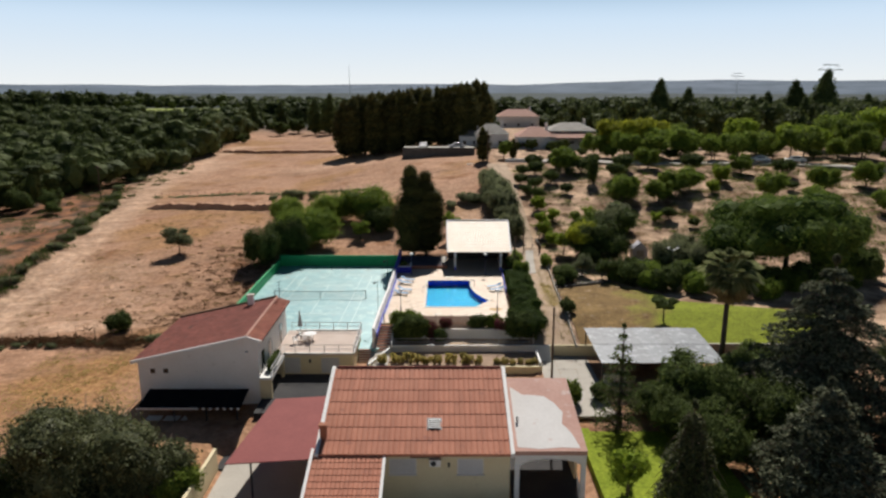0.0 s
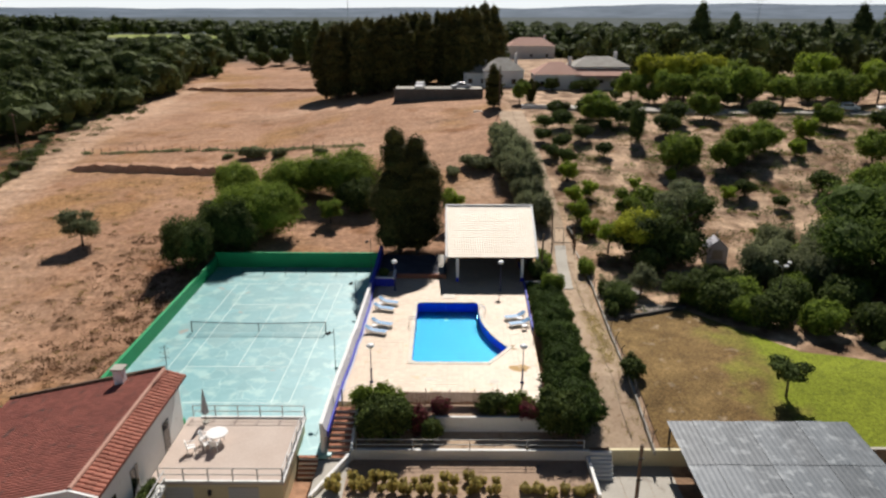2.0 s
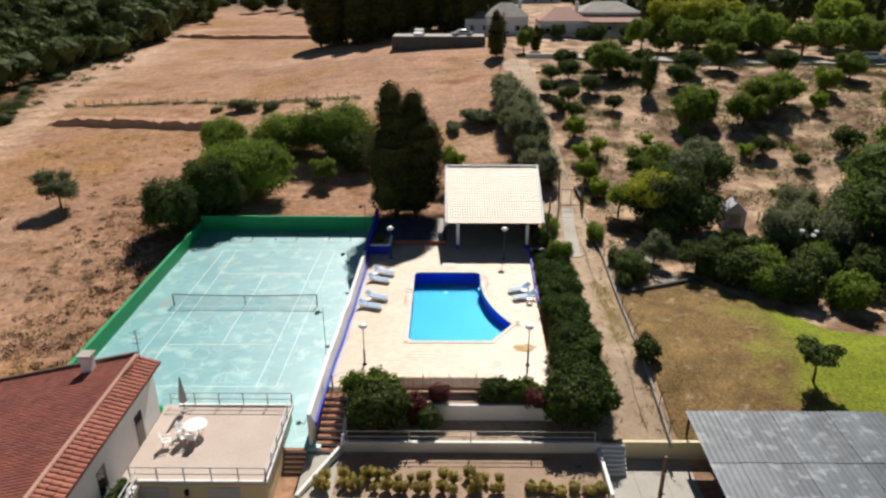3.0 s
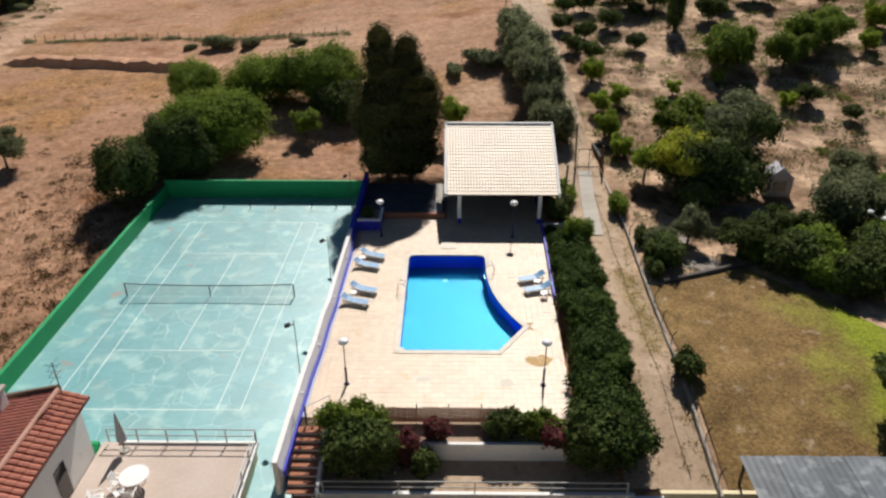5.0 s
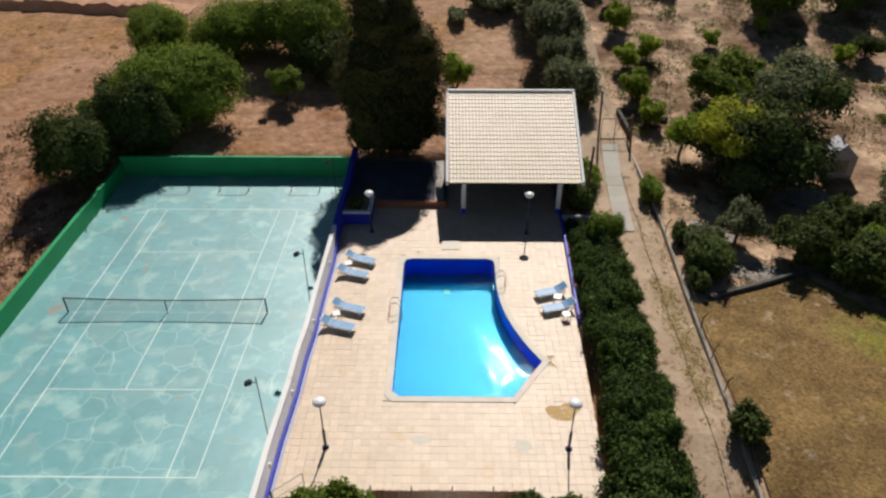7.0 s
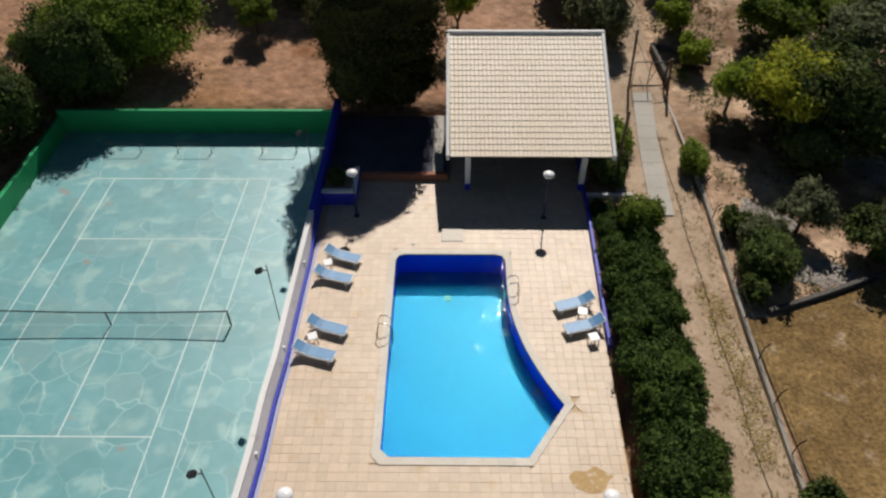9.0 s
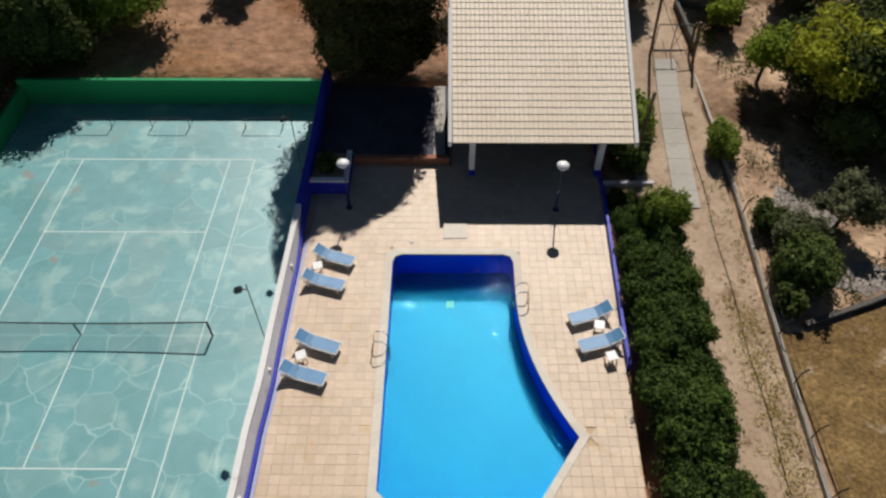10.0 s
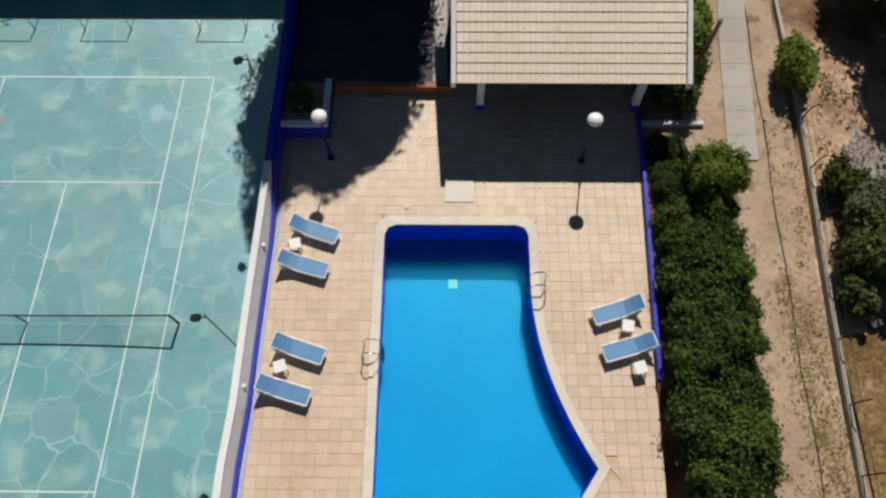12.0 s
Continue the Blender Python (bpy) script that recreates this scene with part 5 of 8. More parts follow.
piece("kerb", at_terrace(Shape().box(-16.0, -8.85, 65.6, 65.75, TZ, TZ + 0.12).box(-9.0, -8.85, 65.76, 72.44, TZ, TZ + 0.12).box(-16.0, -8.85, 72.45, 72.6, TZ, TZ + 0.12)), M_WHITE, terrace)
for x0, x1 in ((-16.0, -14.3), (-12.2, -10.4)):
    gd = piece("garage_door", at_terrace(Shape().box(x0, x1, 65.70, 65.74, YARD_Z, YARD_Z + 1.65)), M_SHUTTER, terrace, "grey metal garage door")
    for k in range(6):
        z = YARD_Z + 0.05 + 0.26 * k
        piece("panel", at_terrace(Shape().box(x0 + 0.05, x1 - 0.05, 65.675, 65.698, z, z + 0.22)), M_SHUTTER, gd)
piece("wall_lamp", at_terrace(Shape().box(-13.4, -13.2, 65.55, 65.74, -1.2, -0.85)), M_BLACK, terrace, "small black wall lamp", bevel=0.03)


def railing(pts, h, parent, mat=M_STEEL, step=1.5, bars=2):
    """Posts along pts (x, y, z) and level bars between them."""
    for (xa, ya, za), (xb, yb, zb) in zip(pts, pts[1:]):
        k = max(1, round(math.hypot(xb - xa, yb - ya) / step))
        for i in range(k + 1):
            u = i / k
            x, y, z = xa + (xb - xa) * u, ya + (yb - ya) * u, za + (zb - za) * u
            piece("post", Shape().box(x - 0.03, x + 0.03, y - 0.03, y + 0.03, z, z + h), mat, parent)
        for j in range(bars):
            d = h * (1 - 0.5 * j) - 0.02
            piece("rail", Shape().tube([(xa, ya, za + d), (xb, yb, zb + d)], 0.03, 6), mat, parent)


rail = thing("terrace_railing", "grey metal railing round the roof terrace", "railing", (0, 0, 0))
railing([(-16.2, 65.68, TZ + 0.12), (-8.93, 65.68, TZ + 0.12), (-8.93, 72.52, TZ + 0.12), (-16.5, 72.52, TZ + 0.12)], 0.85, rail)

patio = thing("patio_table", "round white plastic table on the terrace", "table", (-14.0, 69.7, TZ))
piece("tabletop", Shape().lathe([(0.66, 0.68), (0.7, 0.7), (0.68, 0.73)], n=20), M_PLASTIC, patio)
for k in range(4):
    a = math.pi / 4 + k * math.pi / 2
    piece("leg", Shape().tube([(0.45 * math.cos(a), 0.45 * math.sin(a), 0), (0.3 * math.cos(a), 0.3 * math.sin(a), 0.68)], 0.03, 6), M_PLASTIC, patio)


def plastic_chair(x, y, z, turn):
    c = thing("garden_chair", "white moulded plastic garden chair", "chair", (x, y, z), turn, "chairs round the terrace table")
    piece("seat", Shape().box(-0.24, 0.24, -0.24, 0.24, 0.4, 0.44), M_PLASTIC, c, bevel=0.015)
    piece("backrest", Shape().hexa([(-0.24, 0.22, 0.44), (0.24, 0.22, 0.44), (0.24, 0.26, 0.44), (-0.24, 0.26, 0.44)], [(-0.2, 0.32, 0.88), (0.2, 0.32, 0.88), (0.2, 0.36, 0.88), (-0.2, 0.36, 0.88)]), M_PLASTIC, c)
    for s in (-1, 1):
        piece("armrest", Shape().box(s * 0.26 - 0.03, s * 0.26 + 0.03, -0.22, 0.26, 0.62, 0.66), M_PLASTIC, c)
        for t_ in (-0.2, 0.2):
            piece("leg", Shape().tube([(s * 0.24, t_ * 1.15, 0), (s * 0.22, t_, 0.42)], 0.025, 6), M_PLASTIC, c)
    return c


plastic_chair(-14.75, 69.6, TZ, 85)
plastic_chair(-14.5, 68.95, TZ, 140)
plastic_chair(-13.9, 68.85, TZ, 178)
plastic_chair(-15.3, 68.6, TZ, 110)
para = thing("closed_parasol", "furled grey parasol on the terrace", "parasol", (-15.5, 72.0, TZ))
piece("pole", Shape().tube([(0, 0, 0), (0, 0, 2.5)], 0.025, 6), M_WOOD, para)
piece("folded_canopy", Shape().lathe([(0.22, 0.7), (0.26, 0.8), (0.17, 1.5), (0.05, 2.35), (0.02, 2.5)], n=9), M_CLOTH, para, "folded grey cloth")
piece("base", Shape().lathe([(0.25, 0), (0.25, 0.07), (0.06, 0.1)], n=12), M_CONCRETE, para)

# pavilion
pav = thing("pool_pavilion", "open pool pavilion with a pale clay tile roof", "pavilion", (5.2, 100, 0))


def pv(p):
    return (p[0] - 5.2, p[1] - 100, p[2])


PA, PB, PC, PD = (0.7, 96.55, 2.86), (9.6, 96.55, 2.86), (9.85, 104.85, 5.72), (0.62, 104.85, 5.72)
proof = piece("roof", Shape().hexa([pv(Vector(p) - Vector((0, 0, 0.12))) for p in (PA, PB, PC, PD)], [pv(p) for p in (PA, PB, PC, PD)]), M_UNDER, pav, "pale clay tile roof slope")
for x0, x1, s in ((0.62, 0.6, -1), (9.62, 9.87, 1)):
    piece("verge", Shape().hexa([pv(p) for p in ((x0 - 0.09, 96.3, 2.72), (x0 + 0.09, 96.3, 2.72), (x1 + 0.09, 104.95, 5.6), (x1 - 0.09, 104.95, 5.6))], [pv(p) for p in ((x0 - 0.09, 96.3, 3.02), (x0 + 0.09, 96.3, 3.02), (x1 + 0.09, 104.95, 5.9), (x1 - 0.09, 104.95, 5.9))]), M_WHITE, pav)
piece("ridge_beam", Shape().box(*[v - 5.2 for v in (0.5, 9.95)], 4.86, 5.05, 5.5, 5.92), M_WHITE, pav)
for x in (1.75, 8.25):
    pst = piece("post", Shape().box(x - 5.2 - 0.15, x - 5.2 + 0.15, -2.9, -2.6, 0.45, 2.9), M_WHITE, pav)
    piece("blue_base", Shape().box(x - 5.2 - 0.155, x - 5.2 + 0.155, -2.905, -2.595, 0, 0.45), M_BLUE, pst)
piece("front_beam", Shape().box(0.75 - 5.2, 9.5 - 5.2, -2.88, -2.62, 2.55, 2.84), M_WOOD, pav)
piece("back_wall", Shape().box(0.8 - 5.2, 9.6 - 5.2, 4.25, 4.5, 0, 5.4), M_UNDER, pav, "back wall coloured dark as in the roof's shade")
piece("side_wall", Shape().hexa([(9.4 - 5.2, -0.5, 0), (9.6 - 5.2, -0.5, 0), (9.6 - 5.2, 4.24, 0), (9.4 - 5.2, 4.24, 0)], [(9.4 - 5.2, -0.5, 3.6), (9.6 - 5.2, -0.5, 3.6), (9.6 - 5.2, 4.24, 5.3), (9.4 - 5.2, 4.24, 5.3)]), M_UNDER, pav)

# shed with sheet roof
shed = thing("shed", "open shed with a grey fibre-cement sheet roof", "shed", (21, 66.5, YARD_Z))
for i in range(7):
    for j in range(2):
        xa, xb = 15.1 + 11.75 * i / 7, 15.1 + 11.75 * (i + 1.04) / 7
        ya, yb = (62.3, 66.9) if j == 0 else (66.7, 71.1)
        za, zb = (0.12, 0.31) if j == 0 else (0.33, 0.52)
        o = 0.035 * (i % 2)
        rib = Shape()
        cols = [(xa + (xb - xa) * q / 10, 0.006 * (q % 2) + o) for q in range(11)]
        low_ = [(x - 21, ya - 66.5, za + w - YARD_Z) for x, w in cols]
        high_ = [(x - 21, yb - 66.5, zb + w - YARD_Z) for x, w in cols]
        rib.add(low_ + high_ + [(x, y, z - 0.012) for x, y, z in low_ + high_],
                [(q, q + 1, q + 12, q + 11) for q in range(10)] + [(q + 22, q + 33, q + 34, q + 23) for q in range(10)] + [(q, q + 22, q + 23, q + 1) for q in range(10)])
        piece("roof_sheet", rib, M_GREYSHEET, shed)
for y, z in ((62.5, 0.09), (66.8, 0.26), (70.9, 0.46)):
    piece("purlin", Shape().box(15.2 - 21, 26.7 - 21, y - 66.5 - 0.04, y - 66.5 + 0.04, z - 0.1 - YARD_Z, z - YARD_Z), M_WOOD, shed)
for x in (15.3, 20.9, 26.6):
    for y, zt in ((62.6, 0.1), (70.8, 0.45)):
        piece("post", Shape().box(x - 21 - 0.06, x - 21 + 0.06, y - 66.5 - 0.06, y - 66.5 + 0.06, 0, zt - 0.03 - YARD_Z), M_BLACK, shed)
piece("back_wall", Shape().box(16.6 - 21, 26.6 - 21, 70.0 - 66.5, 70.2 - 66.5, 0, 0.38 - YARD_Z), M_CONCRETE, shed)
piece("low_wall", Shape().box(15.4 - 21, 17.5 - 21, 62.5 - 66.5, 62.7 - 66.5, 0, 1.2), M_SHUTTER, shed)

# ---- pool deck furniture ----
lounger = thing("sun_lounger", "white plastic sun lounger with a blue sling, backrest raised", "sun lounger", (-4.72, 91.35, 0), -19, "sun loungers round the pool")


lounger.scale = (0.92, 0.92, 0.92)


def sling_strip(pts, half, thick=0.025):
    s = Shape()
    for (xa, za), (xb, zb) in zip(pts, pts[1:]):
        s.hexa([(xa, -half, za), (xb, -half, zb), (xb, half, zb), (xa, half, za)], [(xa, -half, za + thick), (xb, -half, zb + thick), (xb, half, zb + thick), (xa, half, za + thick)])
    return s


piece("seat_sling", sling_strip([(-0.35, 0.335), (0.1, 0.325), (0.6, 0.33), (0.98, 0.335)], 0.29), M_SLING, lounger, "taut blue fabric")
piece("backrest_sling", sling_strip([(-0.36, 0.345), (-0.6, 0.43), (-0.85, 0.56), (-1.02, 0.66)], 0.29), M_SLING, lounger, "taut blue fabric")
for s in (-1, 1):
    piece("side_frame", Shape().tube([(-0.98, s * 0.33, 0.32), (0.0, s * 0.34, 0.31), (1.0, s * 0.33, 0.32)], 0.035, 8), M_PLASTIC, lounger)
    piece("back_frame", Shape().tube([(-0.36, s * 0.31, 0.34), (-0.7, s * 0.31, 0.47), (-1.05, s * 0.31, 0.68)], 0.03, 8), M_PLASTIC, lounger)
    for x in (-0.82, 0.78):
        piece("leg", Shape().tube([(x + 0.05, s * 0.36, 0), (x, s * 0.34, 0.31)], 0.032, 7), M_PLASTIC, lounger)
    piece("back_stay", Shape().tube([(-0.75, s * 0.3, 0.3), (-0.85, s * 0.3, 0.56)], 0.018, 6), M_PLASTIC, lounger)
piece("foot_bar", Shape().tube([(1.0, -0.33, 0.32), (1.0, 0.33, 0.32)], 0.032, 7), M_PLASTIC, lounger)
piece("head_bar", Shape().tube([(-1.05, -0.31, 0.68), (-1.05, 0.31, 0.68)], 0.03, 7), M_PLASTIC, lounger)
for x, y, a in ((-5.03, 89.9, -16), (-4.9, 86.6, -18), (-5.3, 85.1, -16), (6.7, 88.15, 198), (6.98, 86.75, 196)):
    copy_thing(lounger, pose(x, y, 0.0, 0, 0, a))

side_table = thing("side_table", "small square white plastic side table", "side table", (-5.45, 90.75, 0), 12, "side tables between the loungers")
piece("tabletop", Shape().box(-0.22, 0.22, -0.22, 0.22, 0.36, 0.4), M_PLASTIC, side_table, bevel=0.015)
for sx_ in (-1, 1):
    for sy_ in (-1, 1):
        piece("leg", Shape().tube([(sx_ * 0.2, sy_ * 0.2, 0), (sx_ * 0.16, sy_ * 0.16, 0.37)], 0.03, 6), M_PLASTIC, side_table)
for x, y, a in ((-5.55, 85.95, 20), (7.05, 87.55, -10), (7.35, 86.0, 15)):
    copy_thing(side_table, pose(x, y, 0.0, 0, 0, a))

lamp = thing("deck_lamp", "dark lamp post with a white disc-shaped globe", "lamp post", (5.9, 94.7, 0), 0, "lamp posts on the deck")
piece("base", Shape().lathe([(0.16, 0), (0.16, 0.05), (0.07, 0.1), (0.07, 1.15), (0.05, 1.2)], n=12), M_NAVY, lamp)
piece("pole", Shape().tube([(0, 0, 1.15), (0, 0, 2.82)], 0.032, 8), M_NAVY, lamp)
piece("globe", Shape().lathe([(0.08, 2.78), (0.2, 2.83), (0.3, 2.95), (0.29, 3.03), (0.18, 3.11), (0.05, 3.14)], n=16), M_GLOBE, lamp, "white opal globe", smooth=True)
for x, y in ((-4.4, 94.8), (-4.85, 76.9), (6.25, 76.9)):
    copy_thing(lamp, pose(x, y, 0.0))


def ladder(x, y, turn):
    l_ = thing("pool_ladder", "chrome pool ladder with two curved rails", "pool ladder", (x, y, 0), turn, "pool ladders")
    for s in (-0.25, 0.25):
        piece("rail", Shape().tube([(-0.55, s, 0.0), (-0.55, s, 0.55), (-0.4, s, 0.8), (-0.12, s, 0.78), (0.06, s, 0.55), (0.09, s, 0.1), (0.09, s, -1.0)], 0.025, 8), M_CHROME, l_, smooth=True)
    for z in (-0.35, -0.6, -0.85):
        piece("tread", Shape().box(0.05, 0.15, -0.24, 0.24, z, z + 0.03), M_CHROME, l_)


ladder(-2.05, 86.6, 0)
ladder(3.6, 89.2, 180)

piece("foot_bath", Shape().box(0.3, 1.45, 92.75, 93.75, -0.02, 0.035), M_COPING, label="pale square foot bath slab in the paving", category="foot bath", bevel=0.02)
shower = thing("deck_drain", "dark round floor drain cover", "drain", (-1.2, 92.55, 0.012))
piece("cover", Shape().lathe([(0.12, 0), (0.12, 0.02), (0.09, 0.025)], n=12), M_COPING, shower)

# planter box and raised bed
planter = thing("planter_box", "white and blue rendered planter box with dark plants", "planter", (-5.5, 96.9, 0))
piece("box_wall", Shape().box(-0.88, 1.0, -1.15, -0.95, 0.0, 0.85).box(0.8, 1.0, -0.94, 1.1, 0.0, 0.85), M_BLUE, planter, "cobalt blue planter wall")
piece("rim", Shape().box(-0.88, 1.04, -1.19, -0.93, 0.853, 0.97).box(0.78, 1.04, -0.929, 1.12, 0.853, 0.97), M_WHITE, planter)
piece("earth", Shape().box(-0.86, 0.79, -0.94, 1.1, 0.0, 0.75), M_SOIL, planter)
piece("wall_hedge_end", Shape().box(8.44, 11.0, 96.2, 96.4, -0.1, 0.42), M_LEDGE, label="low pale wall between deck and track", category="wall", kind="structure", bevel=0.02)
piece("bed_kerb", Shape().box(-4.45, 0.6, 98.0, 98.3, -0.02, 0.42), M_BRICK, label="low terracotta kerb of the raised bed", category="kerb", kind="structure", bevel=0.02)
piece("raised_bed", Shape().box(-6.38, 0.6, 98.31, 104.3, -0.02, 0.34), M_SHADESOIL, label="bare soil bed under the cypresses, coloured dark as in shade", category="planting bed", kind="structure")
piece("bed_path", Shape().box(-0.25, 0.35, 98.35, 104.3, 0.341, 0.37), M_CONCRETE, label="narrow concrete strip beside the pavilion", category="path", kind="structure")

# low blue wall along the deck's right side
rw = Shape()
ys_ = [85.6 + 18.7 * i / 16 for i in range(17)]
for a, b in zip(ys_, ys_[1:]):
    xa, xb = deck_right(a), deck_right(b)
    rw.hexa([(xa, a, -0.6), (xa + 0.13, a, -0.6), (xb + 0.13, b, -0.6), (xb, b, -0.6)], [(xa, a, 0.36), (xa + 0.13, a, 0.36), (xb + 0.13, b, 0.36), (xb, b, 0.36)])
rwall = piece("wall_deck_right", rw, M_BLUE, label="low cobalt blue wall beside the hedge", category="wall", kind="structure")
# reed fence at the near end of the deck
fence = thing("reed_fence", "weathered brown reed fence panel on dark posts", "fence", (0.8, 73.95, 0))
rng_f = random.Random(4)
reeds = Shape()
for i in range(230):
    x = -3.3 + 6.9 * i / 230
    t_ = 0.92 + rng_f.uniform(-0.05, 0.07)
    reeds.box(x, x + 0.026, -0.012 + rng_f.uniform(-0.01, 0.01), 0.012, -0.05, t_)
tagged(piece("reeds", reeds, M_REED, fence), kind="stuff")
for i in range(5):
    x = -3.3 + 1.7 * i
    piece("post", Shape().box(x, x + 0.05, 0.02, 0.07, -0.1, 1.15), M_BLACK, fence)
for z in (0.3, 0.8):
    piece("wire", Shape().tube([(-3.3, 0.03, z), (3.6, 0.03, z)], 0.012, 5), M_BLACK, fence)

# gate at the stair head
gate = thing("stair_gate", "open thin metal gate at the head of the steps", "gate", (-6.5, 73.7, 0))
piece("gate_frame", Shape().tube([(0, 0, 0.05), (0, 0, 1.15), (1.1, 0.9, 1.15), (1.1, 0.9, 0.05), (0, 0, 0.05)], 0.025, 6), M_STEEL, gate)
piece("gate_post", Shape().tube([(-0.05, -0.05, 0), (-0.05, -0.05, 1.3)], 0.04, 7), M_BLACK, gate)
piece("cross_bar", Shape().tube([(0, 0, 0.6), (1.1, 0.9, 0.6)], 0.018, 6), M_STEEL, gate)

# ---- steps ----


def steps(name, label, x0, x1, y0, y1, z0, z1, n, tread, riser):
    """A straight flight from (y0, z0) up to (y1, z1)."""
    st = thing(name, label, "steps", ((x0 + x1) / 2, (y0 + y1) / 2, z0), kind="structure")
    cx, cy = (x0 + x1) / 2, (y0 + y1) / 2
    for i in range(n):
        ya = y0 + (y1 - y0) * i / n
        za = (z1 - z0) * (i + 1) / n
        piece("riser", Shape().box(x0 - cx, x1 - cx, ya - cy, y1 - cy - 0.001 * i, za - (z1 - z0) / n, za - 0.04), riser, st)
        piece("tread", Shape().box(x0 - cx - 0.02, x1 - cx + 0.02, ya - cy - 0.03, ya - cy + (y1 - y0) / n + 0.0, za - 0.039, za), tread, st)
    return st


steps("stair_deck", "flight of red tiled steps up to the pool deck", -7.05, -5.6, 69.9, 73.5, -1.75, -0.005, 9, M_BRICK, M_WHITE)
steps("stair_court", "short red tiled steps up to the court", -8.85, -7.65, 68.9, 69.88, YARD_Z - 0.1, COURT_Z, 5, M_BRICK, M_WHITE)
steps("stair_garden", "white steps beside the garden wall", 9.95, 11.3, 68.7, 69.9, YARD_Z, -0.95, 7, M_WHITE, M_WHITE)
stair_wall = piece("wall_stair", Shape().hexa([(-5.58, 69.9, -2.4), (-5.4, 69.9, -2.4), (-5.4, 73.4, -2.4), (-5.58, 73.4, -2.4)], [(-5.58, 69.9, -0.95), (-5.4, 69.9, -0.95), (-5.4, 73.4, 0.2), (-5.58, 73.4, 0.2)]), M_WHITE, label="white sloping wall beside the steps", category="wall", kind="structure")
landing = piece("stair_landing", Shape().box(-7.62, -5.6, 66.0, 69.88, -2.6, -1.76), M_CONCRETE, label="grey concrete landing below the steps", category="landing", kind="structure")
stair_rail = thing("stair_handrail", "thin pale handrail beside the steps", "handrail", (-7.1, 71.7, -0.9))
piece("rail", Shape().tube([(0.02, -1.8, 0.1), (0.02, 1.7, 1.85)], 0.025, 6), M_STEEL, stair_rail)
for k in range(4):
    y = -1.7 + 1.1 * k
    piece("post", Shape().tube([(0.02, y, -0.75 + 0.5 * (y + 1.8)), (0.02, y, 0.1 + 0.5 * (y + 1.8))], 0.02, 6), M_STEEL, stair_rail)

# ---- terraced garden ----
piece("wall_garden_front", Shape().box(-7.6, 10.0, 65.8, 66.05, YARD_Z - 0.5, -1.7), M_CREAM, label="low cream rendered garden wall", category="wall", kind="structure", bevel=0.02)
piece("wall_garden_left", Shape().hexa([(-7.62, 66.06, -2.7), (-7.4, 66.06, -2.7), (-5.5, 69.85, -2.7), (-5.72, 69.85, -2.7)], [(-7.62, 66.06, -1.5), (-7.4, 66.06, -1.5), (-5.5, 69.85, -1.2), (-5.72, 69.85, -1.2)]), M_WHITE, label="white garden wall beside the landing", category="wall", kind="structure")
piece("wall_garden_right", Shape().box(9.75, 9.95, 66.06, 69.9, -2.7, -1.35), M_WHITE, label="white garden side wall", category="wall", kind="structure")
piece("garden_bed", Shape().prism([(-7.3, 66.06), (9.74, 66.06), (9.74, 69.98), (-5.4, 69.98)], -2.7, -1.78), M_SOIL, label="dry brown garden bed", category="planting bed", kind="structure")
piece("wall_garden_middle", Shape().box(-5.38, 10.0, 69.99, 70.2, -2.7, -1.05), M_WHITE, label="long low white retaining wall", category="wall", kind="structure", bevel=0.02)
piece("garden_walk", Shape().box(-5.38, 10.0, 70.2, 72.3, -2.7, -1.16), M_PATH, label="narrow sandy garden walk", category="path", kind="structure")
piece("wall_garden_back", Shape().box(-2.4, 8.9, 72.31, 72.5, -2.7, -0.05), M_WHITE, label="white rendered wall below the pool deck", category="wall", kind="structure", bevel=0.02)
piece("upper_bed", Shape().box(-5.38, 8.9, 72.51, 74.19, -2.7, -0.14), M_SOIL, label="planted soil strip below the deck", category="planting bed", kind="structure")
grail = thing("garden_railing", "thin grey garden railing on the retaining wall", "railing", (0, 0, 0))
railing([(-5.2, 70.1, -1.05), (9.6, 70.1, -1.05)], 0.75, grail, step=3.7, bars=2)
piece("wall_path_end", Shape().box(11.32, 16.5, 70.2, 70.45, YARD_Z - 0.3, -1.12), M_CREAM, label="cream retaining wall at the end of the track", category="wall", kind="structure", bevel=0.02)
piece("wall_lawn_end", Shape().box(16.51, 45, 70.2, 70.45, YARD_Z - 0.3, -0.95), M_CONCRETE, label="grey retaining wall below the lawn", category="wall", kind="structure")
for i in range(3):
    for j in range(4):
        piece("yard_slab", Shape().box(10.0 + 1.75 * i + 0.01, 11.75 + 1.75 * i - 0.01, 56.2 + 3.5 * j, 59.68 + 3.5 * j, YARD_Z - 0.2, YARD_Z + 0.02 - 0.003 * ((i + j) % 2)), M_CONCRETE, label="pale concrete yard slab", category="pavement", kind="structure")
piece("yard_pavement", Shape().box(-16.8, -7.64, 57.0, 65.7, -4.6, YARD_Z - 0.1), M_ASPHALT, label="dark asphalt courtyard between the houses", category="pavement", kind="structure")
piece("drive_pavement", Shape().box(-17.5, -9.45, 30, 56.98, HG - 0.6, HG + 0.02), M_CONCRETE, label="pale concrete drive under the carport", category="pavement", kind="structure")
piece("porch_pavement", Shape().box(-4.1, 11.5, 30, 46.05, HG - 0.6, HG + 0.03), M_CONCRETE, label="shaded concrete forecourt of the house", category="pavement", kind="structure")
piece("porch_lawn", Shape().box(11.5, 22, 36, 55.3, HG - 0.4, -2.81), M_GREENLAWN, label="bright green lawn beside the porch", category="lawn", kind="structure")
piece("path_wall", Shape().box(-18.2, -17.95, 36, 50.4, -4.6, -2.2), M_CREAM, label="cream garden wall beside the drive", category="wall", kind="structure")

